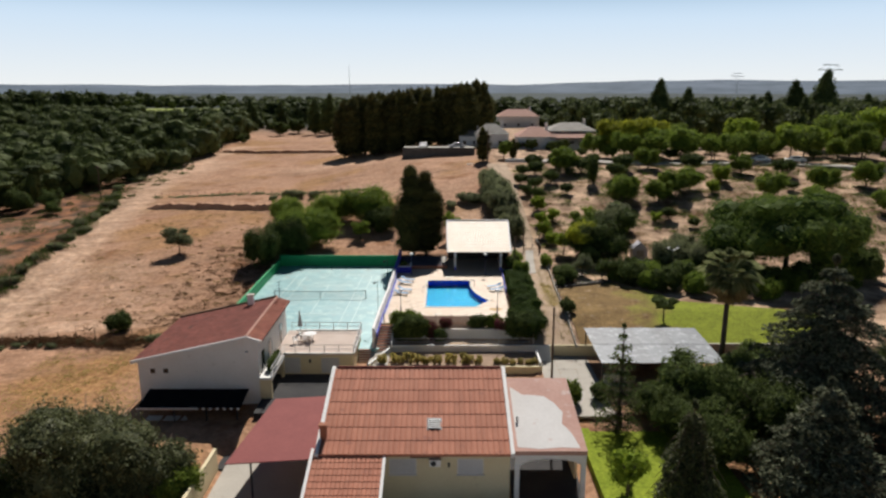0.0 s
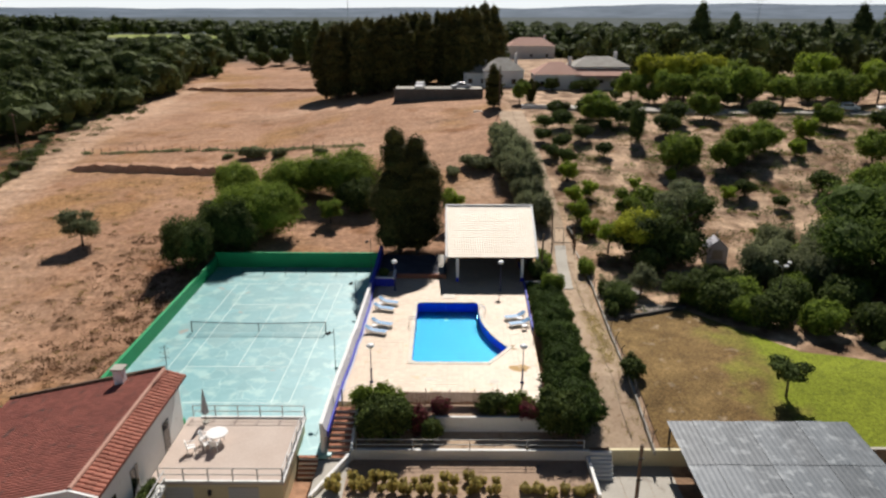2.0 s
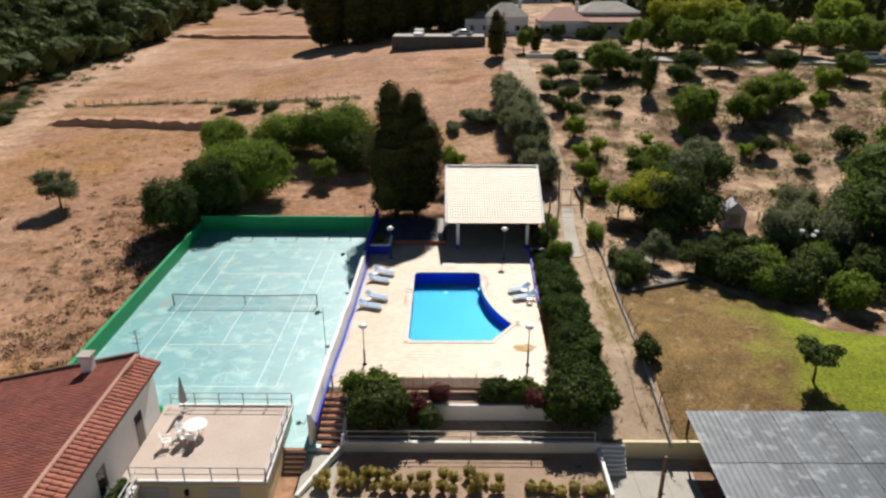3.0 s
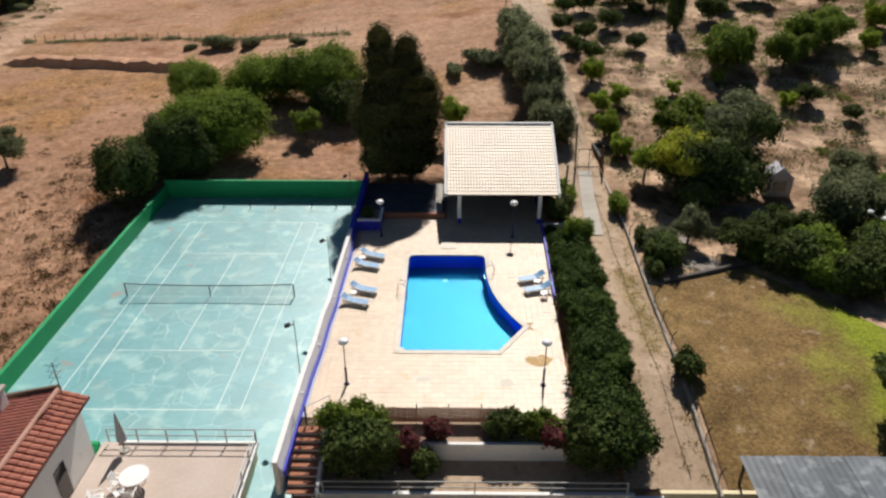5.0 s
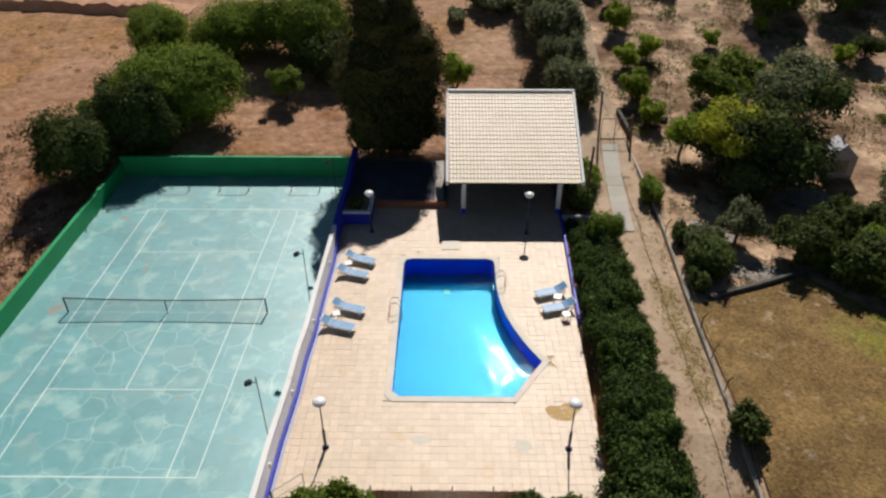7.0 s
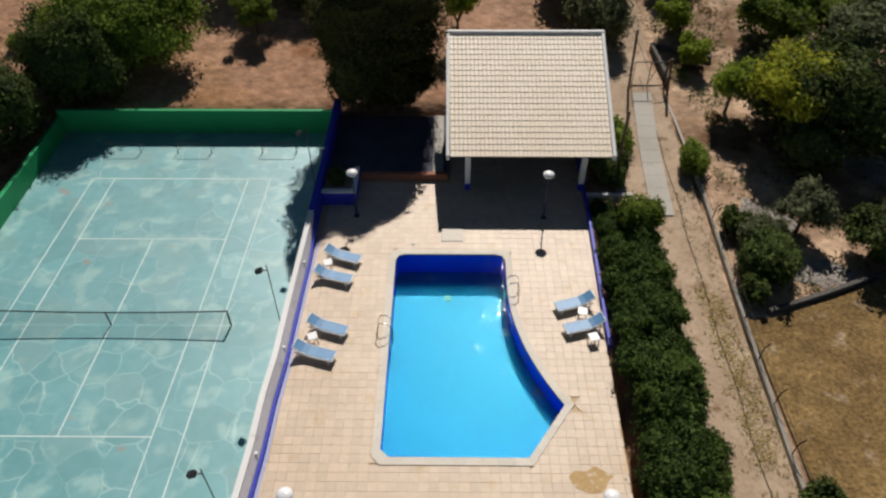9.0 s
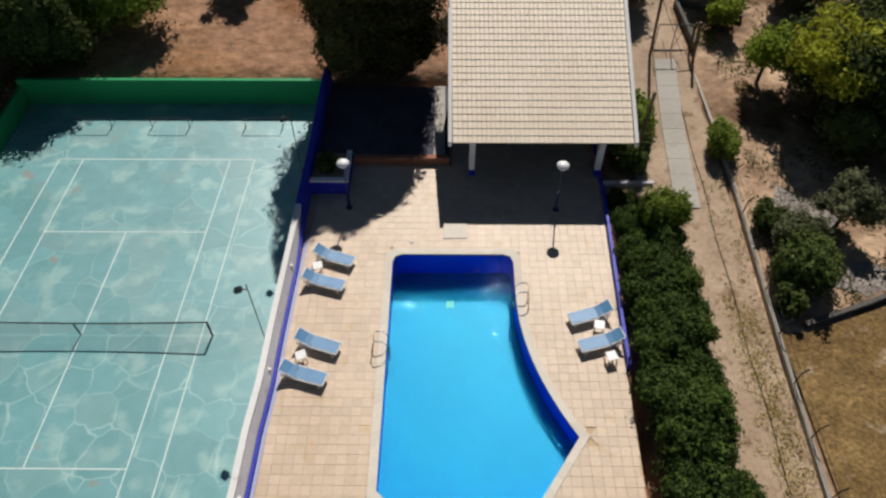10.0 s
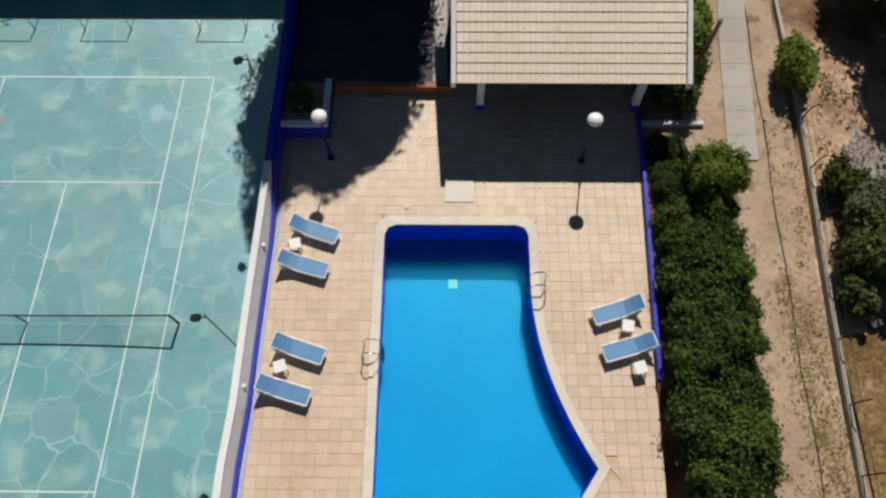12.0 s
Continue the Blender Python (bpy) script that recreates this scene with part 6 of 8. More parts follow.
# ---- track, lawn and fence on the right ----


def track_x(y):
    return lerp_table([70, 80, 90, 100, 120, 146, 160], [12.75, 12.8, 13.05, 13.45, 13.5, 13.2, 13.0], y)


def slab_x(y):
    return lerp_table([94, 102, 107], [11.75, 12.4, 12.95], y)


tr = Shape()
ty = [70.46 + 0.9 * i for i in range(101)]
for a, b in zip(ty, ty[1:]):
    for lo, hi in ((-3.1, -1.9), (-1.9, -0.75), (-0.75, 0.0), (0.0, 0.7), (0.7, 1.35)):
        def tz(x, y, k):
            return height(x, y) + 0.1 + 0.02 * noise.noise((x * 1.3, y * 0.7, 5)) - (0.03 if abs(k) == 0.75 or k == 0.7 else 0)
        p = [(track_x(a) + lo, a, tz(track_x(a) + lo, a, lo)), (track_x(a) + hi, a, tz(track_x(a) + hi, a, hi)), (track_x(b) + hi, b, tz(track_x(b) + hi, b, hi)), (track_x(b) + lo, b, tz(track_x(b) + lo, b, lo))]
        tr.add(p, [(0, 1, 2, 3)])
piece("track", tr, M_PATH, label="sandy wheel-worn track beside the hedge", category="track", kind="structure", smooth=True)
for i in range(10):
    ya, yb = 94.6 + 1.2 * i, 94.6 + 1.2 * i + 1.185
    quad = [(slab_x(ya), ya), (slab_x(ya) + 1.22, ya), (slab_x(yb) + 1.22, yb), (slab_x(yb), yb)]
    piece("path_slab", Shape().hexa([(x, y, height(12.6, y) - 0.1) for x, y in quad], [(x, y, height(12.6, y) + 0.15) for x, y in quad]), M_CONCRETE, label="worn concrete path slab in the track", category="path", kind="structure")
piece("irrigation_hose", Shape().tube([(track_x(y) + 0.18 + 0.05 * math.sin(y), y, height(13, y) + 0.13) for y in np.arange(71, 110, 1.5)], 0.016, 6), M_BLACK, label="black irrigation hose along the track", category="hose")


def lawn_x(y):
    return lerp_table([69.9, 80, 88, 97, 105], [14.15, 14.2, 14.55, 15.05, 15.1], y)


def ground_end(y):
    """How far the ground has dropped towards the near end of the track."""
    return min(0.0, 1.35 * (y - 78) / 7.55) if y < 78 else 0.0


kerb = Shape()
ky = [69.9 + 0.9 * i for i in range(31)] + [98.5, 100.2, 102, 103.8, 106.3]
for a, b in zip(ky, ky[1:]):
    kerb.hexa([(lawn_x(a) - 0.07, a, -1.3), (lawn_x(a) + 0.07, a, -1.3), (lawn_x(b) + 0.07, b, -1.3), (lawn_x(b) - 0.07, b, -1.3)], [(lawn_x(a) - 0.07, a, ground_end(a) + 0.5), (lawn_x(a) + 0.07, a, ground_end(a) + 0.5), (lawn_x(b) + 0.07, b, ground_end(b) + 0.5), (lawn_x(b) - 0.07, b, ground_end(b) + 0.5)])
piece("wall_lawn", kerb, M_CONCRETE, label="low grey concrete wall along the lawn", category="wall", kind="structure")
lf = thing("lawn_fence", "wire fence on leaning iron posts above a low wall", "fence", (14.3, 84, 0.55))
for i in range(12):
    y = 70.6 + 2.35 * i
    piece("post", Shape().tube([(lawn_x(y) - 14.3, y - 84, ground_end(y) - 0.2), (lawn_x(y) - 14.3 + 0.03, y - 84, ground_end(y) + 0.7), (lawn_x(y) - 14.3 + 0.22, y - 84, ground_end(y) + 1.0)], 0.03, 6), M_BLACK, lf)
for z in (0.25, 0.65):
    piece("wire", Shape().tube([(lawn_x(y) - 14.3 + 0.03, y - 84, z + ground_end(y)) for y in (70.6, 74, 78, 83, 88, 96.4)], 0.01, 5), M_BLACK, lf)
# gate across the track, between a tall pole and a short post
GZ = height(14.0, 107.4)
tg = thing("track_gate", "rusty iron frame gate between dark wooden posts", "gate", (14.0, 107.4, GZ))
for x0, x1, y0, y1, top, rad in ((-1.3, -1.5, -0.45, -0.5, 4.35, 0.085), (1.2, 1.0, -0.95, -0.8, 2.5, 0.09), (1.15, 1.12, 0.0, 0.0, 1.95, 0.06)):
    piece("gate_post", Shape().tube([(x0, y0, -0.3), (x1, y1, top)], rad, 8), M_WOOD, tg)
piece("gate_frame", Shape().tube([(-1.06, 0, 0.12), (-1.06, 0, 1.85), (1.04, 0, 1.85), (1.04, 0, 0.12), (-1.06, 0, 0.12)], 0.04, 6), M_BLACK, tg)
piece("gate_bar", Shape().tube([(0.0, 0, 0.12), (0.0, 0, 1.85)], 0.03, 6), M_BLACK, tg)
piece("gate_bar", Shape().tube([(-0.02, 0, 0.14), (0.62, 0, 1.83)], 0.02, 6), M_BLACK, tg)
# low walls that close the orchard plot behind the gate, coloured dark as unlit
orchard = Shape()
for (xa, ya), (xb, yb), w_ in (((15.3, 107.45), (15.12, 112.25), 0.22), ((15.13, 112.26), (18.9, 110.3), 0.2)):
    orchard.hexa([(xa, ya, -0.3), (xb, yb, -0.3), (xb + w_, yb + w_, -0.3), (xa + w_, ya + w_, -0.3)], [(xa, ya, 1.3), (xb, yb, 1.35), (xb + w_, yb + w_, 1.35), (xa + w_, ya + w_, 1.3)])
piece("wall_orchard", orchard, M_DARKSTONE, label="low stone wall round the orchard plot, coloured dark for its unlit faces", category="wall", kind="structure")
# power pole beside the pavilion
pp = thing("wooden_pole", "upright dark wooden pole beside the pavilion", "pole", (10.21, 97.66, 0.1))
piece("pole", Shape().tube([(0, 0, -0.2), (0.1, 0.05, 4.81)], 0.09, 8), M_WOOD, pp)

lawn_edge = [(14.7, 70.5), (44, 70.5), (44, 77), (36, 79.5), (29, 81.5), (25.5, 85.6), (22.3, 89.7), (19.0, 88.4), (16.0, 87.3), (14.7, 87.3)]
bw_ = Shape()
for (xa, ya), (xb, yb) in (((15.9, 87.5), (19.0, 88.65)), ((19.0, 88.65), (22.5, 90.1))):
    bw_.hexa([(xa, ya, 0), (xb, yb, 0), (xb - 0.06, yb + 0.2, 0), (xa - 0.06, ya + 0.2, 0)], [(xa, ya, 0.5), (xb, yb, 0.5), (xb - 0.06, yb + 0.2, 0.5), (xa - 0.06, ya + 0.2, 0.5)])
piece("wall_plot", bw_, M_DARKSTONE, label="low dark stone wall between lawn and garden plot", category="wall", kind="structure")
ra_ = random.Random(9)
for cx_, cy_, w_, d_ in ((19.6, 90.3, 2.0, 1.1), (17.6, 94.4, 1.9, 1.9), (26.0, 99.4, 2.6, 2.2)):
    ol = [(cx_ + w_ * math.cos(a) * ra_.uniform(0.6, 1.15), cy_ + d_ * math.sin(a) * ra_.uniform(0.6, 1.15)) for a in (2 * math.pi * k / 18 for k in range(18))]
    piece("ash_patch", Shape().prism(ol, 0.0, 0.175), M_ASH, label="pale ashen patch of bare ground", category="ground", kind="structure")
lw = bmesh.new()
lv = [lw.verts.new((x, y, 0.2)) for x, y in lawn_edge]
lw.faces.new(lv)
bmesh.ops.triangulate(lw, faces=lw.faces[:])
bmesh.ops.subdivide_edges(lw, edges=lw.edges[:], cuts=9, use_grid_fill=True)
for v in lw.verts:
    v.co.z += ground_end(v.co.y) + 0.05 + 0.06 * noise.noise((v.co.x * 0.3, v.co.y * 0.3, 2))
lm = bpy.data.meshes.new("lawn")
lw.to_mesh(lm)
lw.free()
lm.materials.append(M_LAWN)
tagged(new("lawn", lm), "lawn scorched to straw on one side, green on the other", "lawn", kind="structure")

# small garden house
shrine = thing("garden_shrine", "small whitewashed garden shrine with a steep gable, greyed as in shade", "shrine", (29.5, 102.6, height(29.5, 102.6) - 0.05))
# whitewash given a grey colour to stand for its shaded front
piece("wall", Shape().box(-1.1, 1.1, -0.8, 0.8, 0, 1.7), M_LEDGE, shrine)
piece("gable", Shape().add([(-1.15, -0.85, 1.7), (1.15, -0.85, 1.7), (0, -0.85, 2.75), (-1.15, 0.85, 1.7), (1.15, 0.85, 1.7), (0, 0.85, 2.75)], [(0, 1, 2), (5, 4, 3), (0, 2, 5, 3), (1, 4, 5, 2), (0, 3, 4, 1)]), M_LEDGE, shrine)
piece("niche", Shape().box(-0.55, 0.55, -0.83, -0.803, 0.5, 1.5), M_CONCRETE, shrine)
piece("finial", Shape().box(-0.05, 0.05, -0.05, 0.05, 2.7, 3.3), M_STONE, shrine)

# lamp mast on the lawn's edge
mast = thing("garden_lamp_mast", "tall thin mast with three white lamp heads", "lamp post", (29.9, 88.4, 0.15))
piece("pole", Shape().tube([(0, 0, 0), (0, 0, 4.9)], 0.045, 7), M_BLACK, mast)
for k in range(3):
    a = 0.4 + 2 * math.pi * k / 3
    piece("arm", Shape().tube([(0, 0, 4.7), (0.6 * math.cos(a), 0.6 * math.sin(a), 5.0)], 0.025, 6), M_STEEL, mast)
    piece("lamp_head", Shape().lathe([(0.05, 4.95), (0.16, 5.0), (0.2, 5.12), (0.08, 5.2)], (0.65 * math.cos(a), 0.65 * math.sin(a), 0), 10), M_GLOBE, mast, "white lamp head")

# power pole and wires near the house
up_ = thing("utility_pole", "tall dark wooden utility pole in the yard", "utility pole", (9.95, 59.7, YARD_Z))
piece("pole", Shape().tube([(0, 0, -0.6), (0, 0, 8.85)], 0.12, 9, 0.085), M_WOOD, up_)
for z in (6.9, 8.1):
    piece("bracket", Shape().box(-0.14, 0.14, -0.12, -0.08, z, z + 0.07), M_BLACK, up_)

# worn repair patches in the paving
for cx_, cy_, w_, d_, sd in ((6.3, 79.1, 1.0, 0.65, 1), (-0.5, 77.4, 0.5, 0.3, 3), (4.2, 77.1, 0.55, 0.4, 4)):
    rr_ = random.Random(sd)
    ol = [(cx_ + w_ * math.cos(a) * rr_.uniform(0.6, 1.1), cy_ + d_ * math.sin(a) * rr_.uniform(0.6, 1.1)) for a in (2 * math.pi * k / 14 for k in range(14))]
    piece("repair_patch", Shape().prism(ol, -0.01, 0.0085), M_OCHRE if sd < 3 else M_COPING, label="irregular mortar repair patch in the paving", category="repair patch", kind="structure")

# ---- trees and shrubs near the pool ----


def cypress(name, label, at, r, h, seed, n=5200, size=0.2, group="", leaf=L_CYPRESS):
    """A dense column cypress: stacked lobes that narrow to a ragged tip."""
    rng = random.Random(seed)
    t = thing(name, label, "cypress", at, seed * 50 % 360, group)
    ls = []
    for i in range(9):
        u = i / 8
        k = r * (0.78 + 0.34 * math.sin(min(1.0, u * 1.6) * math.pi * 0.6)) * (1 - 0.66 * (max(0, u - 0.35) / 0.65) ** 1.9)
        ls.append(((rng.uniform(-0.12, 0.12) * r, rng.uniform(-0.12, 0.12) * r, h * (0.13 + 0.78 * u)), (k, k, h * 0.095)))
    for i in range(8):
        u = rng.uniform(0.25, 0.8)
        a = rng.uniform(0, 6.28)
        k = r * (1.0 - 0.75 * max(0, u - 0.35) / 0.65)
        ls.append(((math.cos(a) * k * 0.55, math.sin(a) * k * 0.55, h * u), (k * 0.42, k * 0.42, h * 0.14)))
    piece("trunk", Shape().tube([(0, 0, -0.3), (0, 0, h * 0.3)], 0.08 + h * 0.015, 8), M_BARK, t)
    c = new("crown", crown("crown", ls, n, size, leaf, seed, aspect=0.4, fill=0.84, ragged=0.16, up=0.7, base=0.86, stray=0.12))
    c.parent = t
    return t


cypress("cypress", "tall dense dark green cypress behind the pavilion", (-4.6, 105.9, 0.2), 3.1, 14.0, 1, 15000, 0.15)
cypress("cypress", "tall dense dark green cypress beside the pavilion", (-2.6, 105.6, 0.2), 3.0, 13.2, 2, 14000, 0.15)

# hedge between deck and track
hedge_a = bush("hedge_shrub", "dense green clipped hedge shrub beside the pool wall", (9.5, 72.5, -0.9), 2.1, 2.0, 2.9, L_HEDGE, 6500, 0.115, 11, "hedge beside the pool deck", "hedge")
hedge_b = bush("hedge_shrub", "dense green hedge shrub beside the pool wall", (9.5, 75.0, -0.4), 2.3, 2.0, 2.3, L_HEDGE, 6500, 0.115, 12, "hedge beside the pool deck", "hedge")
hedge_c = bush("hedge_shrub", "leafy hedge shrub beside the track, coloured brighter as if sunlit", (10.2, 77.2, -0.1), 1.3, 1.3, 2.1, L_HEDGELIT, 3600, 0.105, 16, "hedge beside the pool deck", "hedge", lobes=4)
for i, (x, y, k) in enumerate(((9.3, 77.0, 0.82), (9.6, 79.1, 0.92), (10.3, 80.3, 0.7), (9.3, 80.9, 0.66), (9.9, 82.6, 0.86), (9.4, 84.5, 0.8), (10.4, 85.4, 0.66), (9.8, 86.8, 0.84), (10.3, 88.4, 0.8), (9.5, 89.3, 0.7), (10.3, 90.6, 0.78), (9.5, 91.8, 0.6), (9.25, 93.6, 0.48), (9.25, 95.1, 0.45))):
    again((hedge_b, hedge_a, hedge_b)[i % 3], x, y, k, 83 * i + 20 * (i % 2), -0.1 if i % 3 != 1 else -0.5)
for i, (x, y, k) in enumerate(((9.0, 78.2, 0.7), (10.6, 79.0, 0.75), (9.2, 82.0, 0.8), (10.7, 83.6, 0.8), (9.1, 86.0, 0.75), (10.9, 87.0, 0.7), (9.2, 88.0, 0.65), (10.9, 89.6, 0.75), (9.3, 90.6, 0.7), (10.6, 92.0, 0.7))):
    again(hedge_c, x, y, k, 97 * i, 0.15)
bush("rounded_shrub", "bright green rounded shrub at the hedge's end", (10.8, 93.6, 0.1), 1.3, 1.35, 2.3, L_MID, 4200, 0.1, 13)
bush("rounded_shrub", "dark shrub beside the pavilion wall", (10.0, 98.0, 0.1), 1.1, 1.4, 2.0, L_DARK, 2600, 0.11, 14)
bush("rounded_shrub", "dark shrub behind the pavilion", (11.0, 101.0, 0.2), 1.0, 1.8, 1.8, L_MID, 1600, 0.14, 15)
# garden shrubs below the deck
bush("oleander", "large dark green shrub on the garden terrace", (-3.5, 71.6, -1.2), 2.35, 1.6, 3.2, L_DARK, 4200, 0.15, 21)
bush("oleander", "green shrub crowding the garden wall", (-4.0, 73.2, -0.2), 1.9, 1.1, 2.0, L_MID, 2600, 0.14, 22)
bush("flowering_shrub", "shrub with pink blossom against the white wall", (-1.2, 72.2, -1.2), 0.95, 0.8, 2.4, M_PINK, 1300, 0.12, 23)
bush("flowering_shrub", "reddish-leaved shrub before the reed fence", (0.3, 72.9, -0.2), 0.8, 0.5, 1.3, M_PINK, 900, 0.12, 24)
bush("rounded_shrub", "dark green shrub before the reed fence", (-0.3, 71.4, -1.2), 0.8, 0.8, 1.7, L_DARK, 1100, 0.13, 25)
bush("rounded_shrub", "rounded green shrub below the lamp post", (3.9, 73.2, -0.2), 1.2, 0.9, 1.6, L_DARK, 1700, 0.13, 26)
bush("rounded_shrub", "leafy green shrub with yellowed tips", (5.7, 73.1, -0.2), 1.2, 0.9, 1.5, L_MID, 1700, 0.13, 27)
bush("oleander", "large dark oleander at the garden corner", (8.3, 72.0, -1.0), 1.9, 1.5, 3.3, L_DARK, 3600, 0.15, 28)
bush("flowering_shrub", "oleander dotted with pink blossom", (6.4, 72.5, -0.3), 1.1, 0.8, 1.4, M_PINK, 900, 0.12, 29)
bush("rounded_shrub", "small dark plants in the planter box", (-5.6, 96.9, 0.7), 0.6, 0.7, 0.7, L_DARK, 500, 0.12, 30)

# tufts of grass in the dry bed
tuft = thing("grass_tuft", "dry yellow-green ornamental grass tuft", "grass tuft", (-6.4, 66.9, -1.8), 0, "grass tufts in the garden bed")
blades = Shape()
rt_ = random.Random(8)
for i in range(170):
    a, l_, h_ = rt_.uniform(0, 6.28), rt_.uniform(0.1, 0.45), rt_.uniform(0.4, 0.95)
    c_, s_ = math.cos(a), math.sin(a)
    blades.add([(c_ * 0.05 - s_ * 0.014, s_ * 0.05 + c_ * 0.014, 0), (c_ * 0.05 + s_ * 0.014, s_ * 0.05 - c_ * 0.014, 0), (c_ * l_ * 0.6, s_ * l_ * 0.6, h_), (c_ * l_, s_ * l_, h_ * 0.9)], [(0, 1, 2), (0, 2, 3)])
piece("blade_clump", blades, L_STRAW, tuft)
for i in range(32):
    x = -5.9 + 10.3 * (i // 2) / 16 + rt_.uniform(-0.3, 0.3)
    copy_thing(tuft, pose(x, 66.55 + (0.9 if i % 2 else 0.1) + rt_.uniform(-0.2, 0.3), -1.79, 0, 0, rt_.uniform(0, 360)) @ Matrix.Diagonal((*[rt_.uniform(0.6, 1.05)] * 3, 1)))
low = bush("low_shrub", "low green shrub in the garden bed", (6.3, 66.8, -1.8), 0.5, 0.4, 0.7, L_STRAW, 420, 0.1, 31, "low shrubs in the bed")
for x in (7.1, 7.9, 8.7, 9.3, 5.5):
    again(low, x, 66.7 + 0.2 * math.sin(x * 5), 0.9, x * 60, -1.8)

# ---- field on the left ----
laurel = bush("laurel", "broad leafy green laurel thicket behind the court", on_ground(-22.6, 111.9), 6.7, 4.4, 6.6, L_MID, 14000, 0.16, 41)
bush("laurel", "dark green thicket beside the court corner", on_ground(-27.4, 102.6), 3.1, 3.4, 6.4, L_DARK, 7600, 0.15, 42)
bush("laurel", "dark shrub behind the green court wall", on_ground(-27.0, 110.6), 2.6, 2.2, 4.2, L_DARK, 3600, 0.18, 43)
bush("laurel", "dark thicket crowding the court corner", on_ground(-24.2, 106.6), 3.4, 1.9, 6.6, L_DARK, 7000, 0.15, 98)
again(laurel, -20.8, 124.6, 0.85, 40, label="leafy green thicket in a row behind the court")
again(laurel, -28.2, 125.5, 0.75, 100, label="leafy green thicket at the field's edge")
again(laurel, -13.4, 124.6, 1.0, 200, label="leafy green thicket behind the small tree")
bush("laurel", "dense dark thicket beside the cypresses", on_ground(-10.6, 119.0), 3.0, 2.6, 4.6, L_DARK, 3600, 0.2, 44)
bush("rounded_shrub", "small bright shrub on the dry field", on_ground(-30.5, 113.0), 1.8, 0.9, 1.3, L_MID, 1200, 0.15, 45)
tree("fruit_tree", "small round fruit tree on straw ground", "tree", on_ground(-13.9, 115.3), 1.7, 3.3, 0.75, L_MID, 1900, 0.15, 46, 0.35)
tree("olive_tree", "lone grey-green olive tree on the bare field", "olive tree", on_ground(-42.4, 109.6), 2.5, 4.4, 0.7, L_OLIVE, 2600, 0.15, 47, 0.4)
bush("rounded_shrub", "lone dark shrub on the bare field", on_ground(-39.3, 80.6), 1.7, 1.6, 3.0, L_DARK, 2200, 0.16, 48)
# brush along the field fence
brush = bush("dry_brush", "dry scrubby brush along the field fence", on_ground(-33, 76.6), 1.8, 0.8, 1.1, L_OLIVE, 700, 0.14, 49, "brush along the field fence")
for i in range(24):
    x = -35 - 1.5 * i
    again(brush, x, 77.0 + 0.1 * (x + 36) * -0.06 + 0.4 * math.sin(x), 0.3 + 0.3 * abs(math.sin(x * 3)), x * 40)
ff = thing("field_fence", "low wire fence on rough posts across the field", "fence", (-45, 78.3, height(-45, 78.3)))
for i in range(16):
    x = -16 + 2.2 * i
    zz = height(-45 + x, 78.3) - height(-45, 78.3)
    piece("post", Shape().tube([(x, 0, zz - 0.2), (x + 0.03, 0, zz + 1.2)], 0.05, 6), M_WOOD, ff)
# earth banks and the upper fence across the field
for (x0, y0, x1, y1, h0) in ((-62, 144.6, -29, 136.6, 2.6), (-74, 232, -26, 217, 2.2)):
    s = Shape()
    k = 44
    pr = []
    for i in range(k + 1):
        u = i / k
        x, y = x0 + (x1 - x0) * u, y0 + (y1 - y0) * u + 0.7 * noise.noise((u * 9, x0, 1))
        hh = h0 * (0.7 + 0.5 * noise.noise((u * 23, x0, 4))) * min(1, 8 * u + 0.2, 8 * (1 - u) + 0.2)
        g0 = height(x, y)
        pr.append([(x, y - 0.9 + 0.3 * noise.noise((u * 40, 1, 1)), g0 - 0.35), (x, y - 0.2, g0 + hh * 0.55), (x, y + 0.9, g0 + hh * 0.62), (x, y + 4.5, height(x, y + 4.5) - 0.1)])
    for a, b in zip(pr, pr[1:]):
        s.add([*a, *b], [(j, 4 + j, 5 + j, 1 + j) for j in range(3)])
    piece("earth_bank", s, M_BANK, label="cut earth bank across the dry field", category="earth bank", kind="structure")
uf = thing("upper_fence", "long wire fence with dark posts across the field", "fence", (-40, 155, height(-40, 155)))
for i in range(30):
    x = -25 + 50 * i / 29
    y = 1.5 - 3.2 * (i / 29) - 6 * (i / 29)
    zz = height(-40 + x, 155 + y) - height(-40, 155)
    piece("post", Shape().tube([(x, y, zz - 0.2), (x, y, zz + 1.0)], 0.045, 5), M_BLACK, uf)
for i, (x, y, s) in enumerate(((-31.4, 146.4, 1.5), (-27, 146, 1.1), (4.5, 131, 1.5), (6.2, 130, 1.3), (1.5, 129, 1.0), (-20, 145, 0.8), (-36, 147, 0.7))):
    again(brush, x, y, s * 1.2, 70 * i, label="dark scrub bush on the dry field")

# olives along the upper track
olive_hedge = bush("olive_bush", "grey-green olive bush beside the track", on_ground(11.0, 117.5), 2.3, 2.6, 4.2, L_OLIVE, 3400, 0.16, 51, "olive bushes along the track", "olive tree")
for i, (x, y, s) in enumerate(((10.8, 121.5, 1.25), (10.3, 125.5, 1.2), (9.8, 129.5, 1.2), (9.3, 134, 1.15), (11.4, 113.2, 1.05), (9.0, 138.5, 1.0))):
    again(olive_hedge, x, y, s, 80 * i)
tree("fruit_tree", "small bright fruit tree behind the pavilion", "tree", on_ground(1.3, 113.5), 1.5, 4.7, 0.9, L_BRIGHT, 1500, 0.14, 52, 0.35)

# ---- garden on the right ----
tree("garden_tree", "large dark leafy tree beside the track", "tree", on_ground(23.4, 102.0), 5.3, 8.2, 0.85, L_DARK, 9500, 0.2, 61, 0.35, lobes=8)
